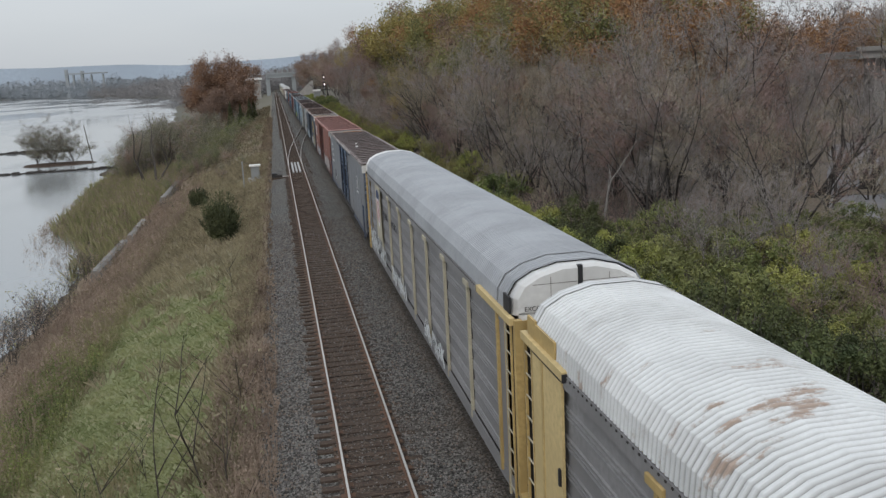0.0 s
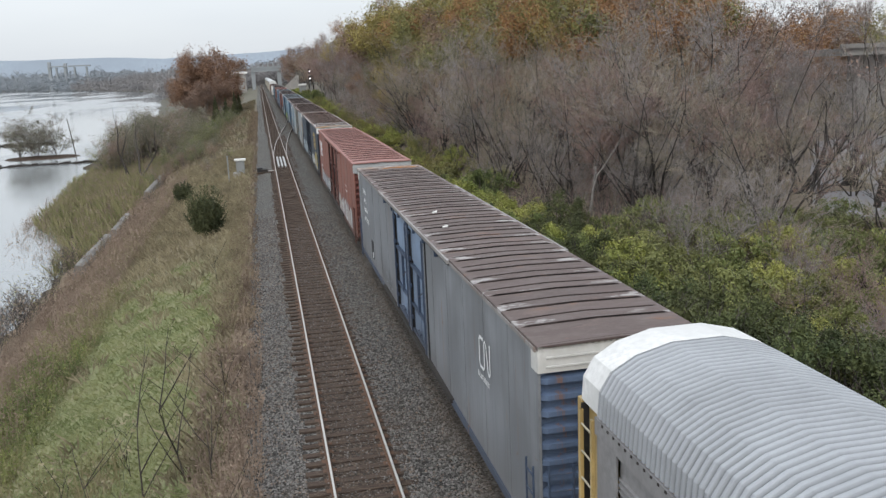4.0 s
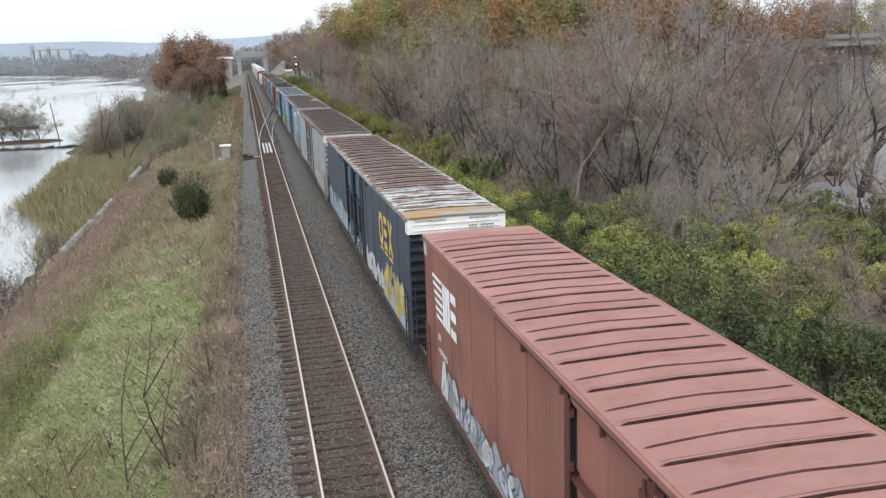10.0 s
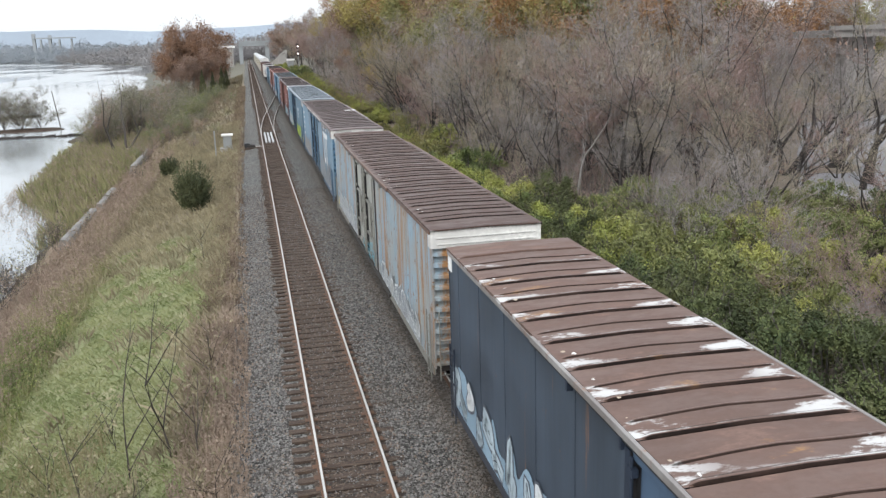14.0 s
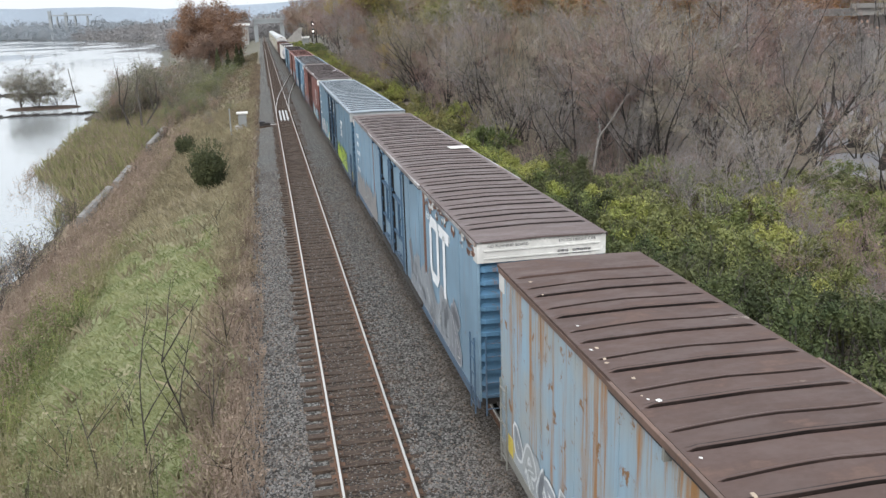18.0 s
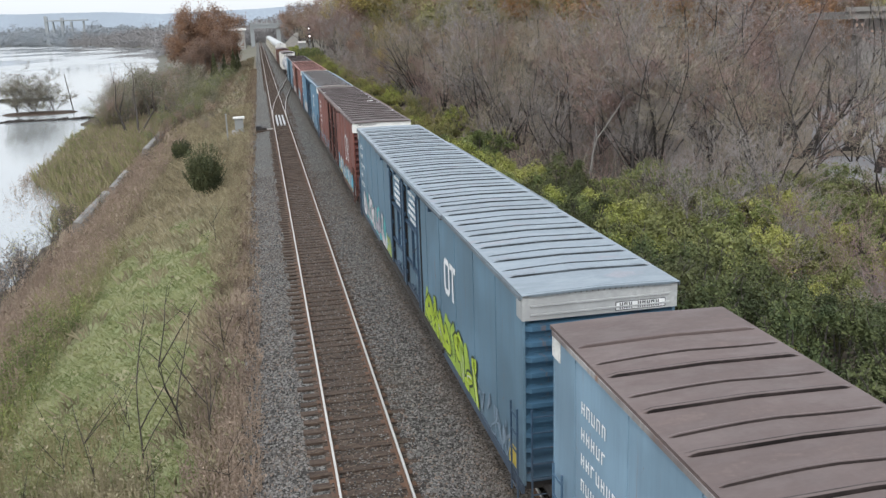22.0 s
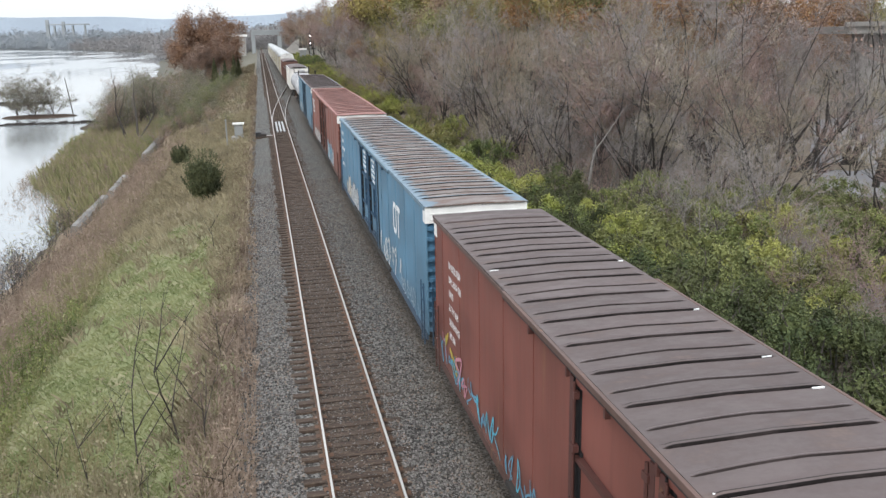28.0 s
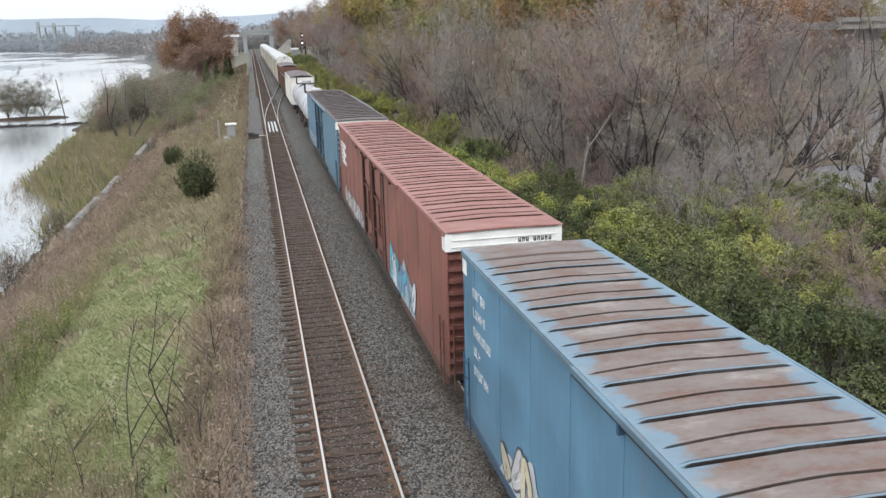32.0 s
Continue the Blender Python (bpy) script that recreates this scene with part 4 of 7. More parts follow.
brush("grey_brush", "grey leafless undergrowth on the wooded bank", M["twig_tan"], 1900, 81, 3.0)
brush("reddish_brush", "reddish-brown leafless undergrowth on the wooded bank", M["twig_red"], 1800, 82, 2.7)
brush("dark_brush", "dark tangled undergrowth on the wooded bank", M["bark_dark"], 2400, 83, 3.2)


# ---- the lake side of the embankment ----
def build_lakeside():
    rng = random.Random(41)
    # dark evergreen bushes on the slope
    for x, y, r, h, lab in ((-4.3, 60.3, 1.3, 3.0, "round dark green juniper bush on the grass slope"), (-8.3, 88.5, 0.95, 1.8, "small dark green bush on the slope")):
        t = thing("juniper_bush", lab, "bush", "bushes on the slope")
        stem, lv = MB(), MB()
        stem.tube([(0, 0, -0.3), (0.05, 0, h * 0.5), (0, 0.05, h * 0.85)], [0.12, 0.08, 0.02], 6, cap=False)
        for _ in range(7500):
            d = Vector((rng.gauss(0, 1), rng.gauss(0, 1), rng.gauss(0, 1))).normalized()
            k = 0.82 + 0.16 * noise.noise(d * 2.6 + Vector((y, 0, 0))) + 0.12 * noise.noise(d * 7)
            q = rng.random() ** 0.35
            p = Vector((d.x * r * k * q, d.y * r * k * q, max(0.05, h * 0.47 + d.z * h * 0.53 * k * q)))
            leaf(lv, rng, p, 0.075 if q > 0.6 else 0.2, 0.3, q <= 0.6)
            if q > 0.93 and rng.random() < 0.3:
                leaf(lv, rng, p + d * 0.14, 0.08, 0.2)
        for _ in range(170):
            d = Vector((rng.gauss(0, 1), rng.gauss(0, 1), rng.gauss(0.35, 0.8))).normalized()
            p = Vector((d.x * r * 0.85, d.y * r * 0.85, max(0.2, h * 0.47 + d.z * h * 0.5)))
            g = (d * 0.5 + Vector((0, 0, 0.9))).normalized()
            for k in range(14):
                leaf(lv, rng, p + g * 0.045 * k * h / 2.2 + Vector((rng.gauss(0, 1), rng.gauss(0, 1), 0)) * 0.05 * (1 - k / 15), 0.06, 0.2, True)
        part("trunk", stem, M["bark_dark"], t)
        part("foliage", lv, M["cedar"], t)
        place(t, x, y, 30, 1.0, True)
    # weathered concrete wall at the foot of the slope
    for k, (a, b, top) in enumerate(((70.0, 84.0, 1.15), (87.0, 97.0, 0.95), (113.0, 132.5, 1.25))):
        w = thing("concrete_wall", "weathered grey concrete wall at the foot of the slope", "wall", "wall sections")
        mb = MB()
        n = max(2, int((b - a) / 6.0))
        for i in range(n):
            y0, y1 = a + (b - a) * i / n, a + (b - a) * (i + 1) / n - 0.03
            t = top * rng.uniform(0.70, 0.78)
            mb.extrude_y([(-15.9, -6.6), (-14.4, -6.3), (-14.75, -5.5 + t - 0.1), (-14.95, -5.45 + t), (-15.3, -5.45 + t)], y0, y1)
        part("wall_block", mb, M["wallstone"], w)
    # signal cabinet and post beside the ballast
    c = thing("relay_cabinet", "grey steel relay cabinet with a pale lid beside the track", "cabinet")
    z = ground_z(-2.6, 92)
    part("body", MB().box(-3.05, -2.2, 91.6, 92.5, z - 0.1, z + 1.5), M["cabinet"], c, bevel=0.03)
    part("lid", MB().box(-3.2, -2.05, 91.45, 92.65, z + 1.5, z + 1.66), M["dirtywhite"], c, "pale overhanging lid", bevel=0.02)
    part("door", MB().box(-2.98, -2.27, 91.575, 91.6, z + 0.4, z + 1.4), M["cabinet"], c)
    part("footing", MB().box(-3.4, -1.9, 91.3, 92.8, z - 0.3, z + 0.25), M["concrete"], c)
    pst = thing("marker_post", "thin white marker post on the embankment", "post")
    z = ground_z(-3.8, 90)
    part("post", MB().tube([(-3.8, 90, z - 0.3), (-3.8, 90, z + 2.6)], 0.07, 8), M["cabinet"], pst)
    part("cap", MB().tube([(-3.8, 90, z + 2.6), (-3.8, 90, z + 2.72)], 0.1, 8), M["cabinet"], pst)
    # scrub, willows and the bare trees near the water
    scrub = [bare_tree(340 + i, 4.2, 6, 2, 200, M["weed"] if i else M["reed"], M["bark_dark"], 0.5, "brown leggy scrub near the lake", name="scrub_bush", fine=260, twig_mat=M["bark_dark"],
                       group="scrub by the lake", leaf_size=0.016) for i in range(3)]
    willow = [bare_tree(350 + i, 7.5, 7, 2, 1900, M[m], M["bark_dark"], 0.55, lab, name="willow_shrub", fine=700, twig_mat=M["twig"], group="scrub by the lake", leaf_size=0.0105)
              for i, (m, lab) in enumerate((("willow", "grey-green willow shrub by the water"), ("brown", "brownish willow shrub by the water"), ("bush", "green shrub near the water")))]
    used = set()

    def put(k, x, y, s, z=None):
        place(k, x, y, rng.uniform(0, 360), s, k not in used, z=z)
        used.add(k)
    for _ in range(26):
        y = rng.uniform(38, 74)
        put(rng.choice(scrub), shore(y) + rng.uniform(0.4, 3.2), y, rng.uniform(0.7, 1.15))
    for _ in range(40):
        y = rng.uniform(152, 235)
        put(rng.choice(willow), rng.uniform(max(-31, shore(y) + 3), -13), y, rng.uniform(0.75, 1.25))
    for _ in range(8):
        y = rng.uniform(160, 205)
        put(rng.choice(willow[:2]), rng.uniform(-30, -20), y, rng.uniform(1.15, 1.6))
    for _ in range(20):
        y = rng.uniform(146, 200)
        put(rng.choice(willow[:2]), rng.uniform(-27, -13.5), y, rng.uniform(1.1, 1.55))
    for y in (88.5, 90.0, 92.0, 94.0, 99.0, 102.0, 107.0, 112.0, 115.0, 118.0, 123.0, 126.0, 130.0, 76.0, 79.5, 84.0):
        put(rng.choice(scrub), rng.uniform(-15.0, -13.4), y, rng.uniform(0.3, 0.5))
    for _ in range(26):
        y = rng.uniform(130, 250)
        put(willow[2] if rng.random() < 0.5 else rng.choice(scrub), rng.uniform(-14.5, -7), y, rng.uniform(0.3, 0.65))
    for _ in range(64):
        y = 105 + 170 * rng.random() ** 1.2
        put(rng.choice((scrub[0], scrub[1], scrub[2], willow[2], willow[0])), rng.uniform(-13.5, -3.6), y, rng.uniform(0.16, 0.38))
    for _ in range(18):
        y = rng.uniform(240, 330)
        put(rng.choice(willow), rng.uniform(-30, -8), y, rng.uniform(0.8, 1.2))
    # green and russet shrubs up the slope, and small conifers at the foot of the rust-coloured trees
    for _ in range(34):
        y = rng.uniform(112, 235)
        put(willow[2], -17.5 + 8.5 * rng.random(), y, rng.uniform(0.4, 0.8))
    for _ in range(26):
        y = rng.uniform(95, 200)
        put(rng.choice((scrub[0], willow[1])), rng.uniform(-15, -4.5), y, rng.uniform(0.25, 0.55))
    for k, (x, y, h) in enumerate(((-11.5, 232, 8.5), (-9.2, 240, 6.5), (-7.0, 246, 7.0), (-18.5, 226, 5.0), (-6.2, 262, 6.0))):
        t = thing("conifer", "small dark green conifer above the lake shore", "tree", "trees by the lake")
        stem, lv = MB().tube([(0, 0, -0.4), (0, 0, h * 0.95)], [0.16, 0.03], 6, cap=False), MB()
        for _ in range(2600):
            z = h * (1 - rng.random() ** 0.55) * 0.97 + 0.3
            a, r = rng.uniform(0, 6.28), h * 0.27 * (1.03 - z / h) * (0.7 + 0.4 * noise.noise((z * 1.3, k, 2.0))) * rng.random() ** 0.5
            leaf(lv, rng, Vector((math.cos(a) * r, math.sin(a) * r, z)), 0.16, 0.2, True)
        part("trunk", stem, M["bark_dark"], t)
        part("crown", lv, M["cedar"], t)
        place(t, x, y, 0, 1.0, True)
    # the rust-coloured tree group
    big = [bare_tree(360 + i, 17.0, 2, 4, 15000, M["rust"] if i == 0 else M["brown"], M["bark"], 0.6, lab, name="autumn_tree", leaf_size=0.0098, group="trees by the lake", kids=(2, 2), leaf_gap=0.038)
           for i, lab in enumerate(("large rust-orange tree above the lake shore", "large brown tree above the lake shore"))]
    for k, (x, y, s, i) in enumerate(((-16.5, 258, 1.32, 0), (-13.4, 262, 1.24, 0), (-18.5, 266, 1.12, 0), (-11.5, 268, 1.0, 1), (-15, 276, 1.36, 0), (-19.5, 256, 0.8, 1), (-12, 252, 0.75, 1), (-16, 250, 0.7, 1))):
        place(big[i], x, y, 40 * k, s, big[i] not in used)
        used.add(big[i])
    dead = bare_tree(371, 15.0, 2, 3, label="tall dead bare tree among the willows", bark_mat=M["bark_dark"], name="dead_tree", lean=0.25, kids=(1, 2), thick=1.7, group="trees by the lake")
    place(dead, -19.2, 138, 20, 0.95, True)
    dead2 = bare_tree(372, 13.0, 1, 3, label="leaning dead bare tree near the water", bark_mat=M["bark_dark"], name="dead_tree", lean=0.3, kids=(1, 2), thick=1.8, group="trees by the lake")
    place(dead2, -20.8, 141, 80, 1.0, True)
    # island, jetties and the leaning pole
    for name, lab, x0, x1, y0, y1, z1 in (("causeway", "low dark stone causeway running out into the lake", -75, -34, 187, 189.0, -6.72), ("causeway", "low dark stone jetty in the lake", -110, -56, 252, 254, -6.6)):
        mb = MB()
        n = 46
        for i in range(n):
            a, b = x0 + (x1 - x0) * i / n, x0 + (x1 - x0) * (i + 1) / n
            w, t = rng.uniform(-0.5, 0.5), z1 + rng.uniform(-0.15, 0.2)
            mb.box(a, b + 0.1, y0 + w, y1 + w, -8.5, t)
        tagged(part(name, mb, M["iron"]), lab, "jetty", "", "structure")
    isl = MB()
    ring = [(math.cos(a * 0.314) * 9.5, math.sin(a * 0.314) * 5.0) for a in range(20)]
    isl.v = [(x - 48.5, y + 206, -7.6) for x, y in ring] + [(x * 0.75 - 48.5, y * 0.75 + 206, -6.7) for x, y in ring] + [(-48.5, 206, -6.5)]
    isl.f = [(i, (i + 1) % 20, 20 + (i + 1) % 20, 20 + i) for i in range(20)] + [(20 + i, 20 + (i + 1) % 20, 40) for i in range(20)]
    tagged(part("islet", isl, M["tie"], smooth=True), "small brown islet in the lake", "ground", "", "structure")
    for k, (x, y, s) in enumerate(((-49.6, 206, 1.3), (-45.4, 205.5, 1.05), (-53.4, 207, 0.95))):
        b = bare_tree(390 + k, 9.5, 9, 3, 3800, M["willow"], M["bark_dark"], 0.8, "round grey-brown twiggy bush on the islet", name="island_bush", fine=1800, twig_mat=M["brush"], group="scrub by the lake",
                      leaf_size=0.0095, first=(0.3, 0.42), lean=0.8, thick=1.6, twig_r=0.022)
        place(b, x, y, 50 * k, s, True, z=-6.7)
    pole = thing("leaning_pole", "thin leaning wooden pole at the water's edge", "pole")
    part("pole", MB().tube([(-41.2, 205, -7.6), (-42.2, 205, 1.4)], [0.13, 0.09], 7), M["bark_dark"], pole)


build_lakeside()


def blades(name, label, mat, count, area, height, width, seed, keep=None, lean=0.5):
    """Grass or reeds as single blades in one mesh."""
    rng = random.Random(seed)
    mb = MB()
    made = 0
    x0, x1, y0, y1, near = area
    while made < count:
        x, y = rng.uniform(x0, x1), y0 + (y1 - y0) * rng.random() ** near
        if keep and not keep(x, y):
            made += 0.3
            continue
        made += 1
        z = ground_z(x, y)
        h, w, t = height * rng.uniform(0.5, 1.4), width * rng.uniform(0.6, 1.4), rng.uniform(0, 6.28)
        dx, dy = math.cos(t) * w, math.sin(t) * w
        lx, ly = rng.gauss(0, lean) * h - 0.15 * h, rng.gauss(0, lean) * h
        i = len(mb.v)
        mb.v += [(x - dx, y - dy, z - 0.03), (x + dx, y + dy, z - 0.03), (x + dx * 0.6 + lx * 0.5, y + dy * 0.6 + ly * 0.5, z + h * 0.65), (x + lx, y + ly, z + h)]
        mb.f += [(i, i + 1, i + 2), (i, i + 2, i + 3)]
    tagged(part(name, mb, mat), label, "grass", "", "stuff")


def lawn(x, y):
    n = noise.noise((x * 0.35, y * 0.18, 4.0)) * 2.6
    return -9.4 + n < x < -2.9 + n * 0.7 and y < 50 + 6 * n and noise.noise((x * 0.8, y * 0.45, 9.0)) > -0.32


blades("green_grass", "short green grass on the embankment", M["grass"], 40000, (-11, -2.2, 15, 62, 1.6), 0.13, 0.014, 51, lawn, 0.9)
blades("straw_grass", "long straw-coloured grass on the embankment", M["straw"], 32000, (-12, -1.8, 15, 125, 1.5), 0.42, 0.02, 52, lambda x, y: not lawn(x, y))
blades("reeds", "olive and straw reeds at the lake edge", M["reed"], 9000, (-31, -15.5, 78, 165, 1.0), 1.3, 0.07, 53, lambda x, y: x > shore(y) - 0.8, 0.2)


def weeds(name, label, mat, count, area, height, seed, leaves=7):
    """Tall dead stalks with withered leaves, in one mesh."""
    rng = random.Random(seed)
    mb = MB()
    x0, x1, y0, y1, near = area
    for _ in range(count):
        x, y = rng.uniform(x0, x1), y0 + (y1 - y0) * rng.random() ** near
        if -4.6 < x < -1.7 and 84 < y < 96:
            continue
        p = Vector((x, y, ground_z(x, y) - 0.05))
        h = height * rng.uniform(0.4, 1.3)
        d = Vector((rng.gauss(0, 0.22), rng.gauss(0, 0.22), 1)).normalized()
        q = p + d * h
        mb.tube([p, q], [0.012, 0.006], 3, cap=False)
        for _ in range(leaves):
            leaf(mb, rng, p + d * h * rng.uniform(0.25, 1.05) + Vector((rng.gauss(0, 1), rng.gauss(0, 1), 0)) * 0.09 * h, 0.03 + 0.0004 * y, 0.2)
    tagged(part(name, mb, mat), label, "weeds", "", "stuff")


weeds("dead_weeds", "reddish-brown dead weeds along the ballast edge", M["weed"], 1300, (-2.7, -0.75, 14, 32, 1.2), 0.6, 61)
weeds("dead_weeds", "brown dead weeds on the lower slope", M["weed"], 5200, (-15.5, -9.5, 26, 112, 1.3), 0.95, 62)
weeds("yellow_weeds", "yellowish weeds low on the slope", M["reed"], 1500, (-13.0, -8.5, 24, 52, 1.2), 0.8, 63)
weeds("near_weeds", "mixed tall weeds below the footbridge", M["reed"], 1000, (-9.5, -4.6, 13, 25, 1.0), 0.9, 64)
weeds("grey_weeds", "pale grey-tan dead stalks below the footbridge", M["straw"], 2300, (-9.8, -3.4, 13, 20.5, 1.0), 0.95, 70, 9)
weeds("leafy_weeds", "yellow-green leafy weeds along the foot of the lawn", M["bush"], 900, (-11.5, -8.6, 20, 42, 1.2), 0.9, 71, 16)
weeds("bank_scrub", "tan and brown scrub along the top of the embankment", M["tan"], 6500, (-14.5, -1.8, 62, 330, 1.4), 0.7, 66, 7)
weeds("shore_scrub", "brown scrub among the reeds", M["weed"], 3000, (-29, -15.6, 84, 165, 1.0), 1.6, 67, 9)
weeds("edge_weeds", "low brown weeds creeping over the ballast", M["weed"], 900, (-1.7, -0.7, 14, 46, 1.3), 0.35, 68, 6)
weeds("verge_weeds", "tan weeds along the edge of the ballast", M["tan"], 2600, (-2.6, -0.95, 34, 230, 1.5), 0.55, 69, 6)
weeds("track_weeds", "dry weeds at the edge of the ballast", M["straw"], 1300, (-3.2, -1.5, 38, 120, 1.2), 0.7, 65)


def saplings():
    spots = ((-3.75, 21.3, 4.6, 501), (-5.0, 21.0, 2.8, 502), (-2.75, 21.6, 4.6, 503), (-2.05, 21.0, 3.4, 504), (-5.9, 22.0, 2.6, 505), (-1.5, 18.6, 2.0, 506), (-3.2, 18.4, 2.2, 507),
             (-6.6, 20.5, 2.2, 508), (-2.9, 43, 3.0, 509), (-4.4, 23.5, 2.2, 510), (-1.9, 27.0, 3.0, 512))
    for x, y, h, seed in spots:
        rng = random.Random(seed)
        t = thing("sapling", "thin bare sapling on the grass slope", "tree", "saplings")
        mb, lv = MB(), MB()

        def shoot(p, d, length, r, depth):
            pts, rad = [p], [r]
            for k in range(4):
                d = (d + Vector((rng.uniform(-1, 1), rng.uniform(-1, 1), rng.uniform(-0.1, 0.8))) * 0.13).normalized()
                p = p + d * length / 4
                pts.append(p)
                rad.append(r * (1 - 0.17 * (k + 1)))
            mb.tube(pts, rad, 5 if depth > 1 else 4, cap=False)
            if depth == 0:
                for _ in range(4):
                    leaf(lv, rng, pts[-1] + Vector((rng.gauss(0, 0.06), rng.gauss(0, 0.06), 0)), 0.05)
                return
            for _ in range(rng.randint(3, 5) if depth == 2 else rng.randint(2, 3)):
                q = pts[rng.randint(1, 4)]
                a = rng.uniform(0, 6.28)
                nd = Vector((math.cos(a) * 0.7, math.sin(a) * 0.7, rng.uniform(0.5, 1.1))).normalized()
                shoot(q, nd, length * (rng.uniform(0.75, 1.1) if depth == 2 else rng.uniform(0.25, 0.45)), r * 0.62 if depth == 2 else r * 0.45, depth - 1)
        shoot(Vector((0, 0, -0.3)), Vector((rng.uniform(-0.1, 0.1), 0, 1)), h * 0.55, 0.010 * h ** 0.8, 2)
        part("trunk", mb, M["dark_stem"], t, smooth=True)
        part("crown", lv, M["straw"], t)
        place(t, x, y, seed * 37, 1.0, True)


saplings()


# ---- distance ----
def build_distance():
    rng = random.Random(71)
    ridge = MB()
    n = 70
    for i in range(n + 1):
        x = -3600 + i * 90
        h = 108 + 26 * noise.noise((x * 0.0011, 0.3, 0)) + 10 * noise.noise((x * 0.005, 2.3, 0))
        ridge.v += [(x, 4480, -12), (x, 4480 + 60, h)]
    ridge.f = [(2 * i, 2 * i + 2, 2 * i + 3, 2 * i + 1) for i in range(n)]
    tagged(part("backdrop", ridge, M["hill"], smooth=True), "long hill ridge on the horizon, haze in its blue-grey colour", "hill", "", "structure")
    near_woods, far_woods = MB(), MB()

    def clump(x, y, h, r, count):
        """A far tree: a ragged crown of many small tufts."""
        z = max(ground_z(x, y), LAKE) - 0.5
        woods = near_woods if y < 1500 else far_woods
        for _ in range(count):
            d = Vector((rng.gauss(0, 1), rng.gauss(0, 1), rng.gauss(0, 1))).normalized()
            k = rng.random() ** 0.4
            p = Vector((x + d.x * r * k, y + d.y * r * k, z + h * 0.52 + d.z * h * 0.5 * k))
            leaf(woods, rng, p, r * 0.14, 0.2, True)
    for _ in range(900):
        y = rng.uniform(620, 2350)
        back = abs(rng.gauss(0, 1)) * 70
        x = shore(y) + 3 + back
        y += rng.uniform(0, 20)
        if -14 < x < 22:
            continue
        clump(x, y, rng.uniform(8, 19) + 0.13 * back, rng.uniform(4, 8), 140)
    for _ in range(420):
        x = rng.uniform(-1500, -250)
        back = rng.uniform(0, 140)
        y = float(np.interp(-x, (252, 465, 900, 1500), (1390, 1840, 2310, 2420))) + back
        clump(x, y, rng.uniform(12, 26) + 0.12 * back, rng.uniform(6, 12), 150)
    for _ in range(240):
        x = rng.uniform(-1900, 300)
        clump(x, rng.uniform(2500, 3100), rng.uniform(26, 52) + 14 * noise.noise((x * 0.004, 1, 1)), rng.uniform(16, 30), 200)
    for _ in range(190):
        y = rng.uniform(745, 1050)
        x = rng.uniform(-75, 190)
        clump(x, y, rng.uniform(15, 24) + 5 * noise.noise((x * 0.02, 2, 2)) + 0.012 * max(0, x), rng.uniform(6, 10), 170)
    for _ in range(40):
        y = rng.uniform(600, 745)
        x = rng.choice((rng.uniform(-60, -20), rng.uniform(18, 70)))
        clump(x, y, rng.uniform(10, 16), rng.uniform(5, 7), 140)
    for _ in range(330):
        y = rng.uniform(590, 780)
        x = rng.uniform(-34, 70)
        if -8 < x < 14 and y < 640:
            continue
        top = 17 + 0.22 * max(0.0, x)
        clump(x, y, max(7.0, top * rng.uniform(0.7, 1.05)), rng.uniform(3, 5), 200)
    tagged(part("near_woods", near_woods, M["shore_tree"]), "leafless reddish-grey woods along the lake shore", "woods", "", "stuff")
    tagged(part("far_woods", far_woods, M["far_tree"]), "far-shore woods with haze in their blue-grey colour", "woods", "", "stuff")
    # road bridge over the tracks
    br = thing("overpass", "distant concrete road bridge over the railway", "bridge")
    part("deck", MB().box(-4.2, 14.2, 560, 570, 10.0, 12.0), M["hazed_concrete"], br)
    part("parapet", MB().box(-4.2, 14.2, 559.6, 560, 12.0, 12.9), M["hazed_concrete"], br)
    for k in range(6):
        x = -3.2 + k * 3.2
        part("parapet_post", MB().box(x - 0.35, x + 0.35, 559.4, 560.2, 11.6, 14.3 if k % 3 else 15.0), M["hazed_concrete"], br)
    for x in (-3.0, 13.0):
        part("abutment", MB().box(x - 1.2, x + 1.2, 561, 569, -1.5, 10.0), M["hazed_concrete"], br)
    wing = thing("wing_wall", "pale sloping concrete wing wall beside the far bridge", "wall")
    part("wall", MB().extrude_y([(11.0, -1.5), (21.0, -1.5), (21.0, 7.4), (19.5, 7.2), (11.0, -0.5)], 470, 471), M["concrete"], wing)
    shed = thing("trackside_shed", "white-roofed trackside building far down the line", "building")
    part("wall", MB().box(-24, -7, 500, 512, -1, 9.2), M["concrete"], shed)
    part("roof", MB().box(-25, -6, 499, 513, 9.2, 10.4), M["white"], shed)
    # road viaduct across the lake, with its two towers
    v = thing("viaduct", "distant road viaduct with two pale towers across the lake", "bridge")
    part("deck", MB().box(-358, -288, 1640, 1652, 34.0, 36.0), M["hazed_concrete"], v)
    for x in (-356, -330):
        part("tower", MB().box(x - 2.4, x + 2.4, 1642, 1650, -6, 43 if x < -350 else 40), M["hazed_concrete"], v)
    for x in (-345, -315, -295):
        part("pier", MB().box(x - 1.2, x + 1.2, 1642, 1650, -6, 33.0), M["hazed_concrete"], v)
    for x, y, w in ((-560, 2120, 60), (-440, 2060, 50), (-290, 1960, 34)):
        hs = thing("long_shed", "long low building with a white roof on the far shore", "building", "far sheds")
        part("wall", MB().box(x - w, x + w, y, y + 30, -6, 0), M["concrete"], hs)
        part("roof", MB().box(x - w - 2, x + w + 2, y - 2, y + 32, 0, 3.0), M["dirtywhite"], hs)
    # signal mast beside the line
    s = thing("signal_mast", "railway signal mast with two lit lamps and a pale case", "railway signal")
    z = ground_z(16.2, 285)
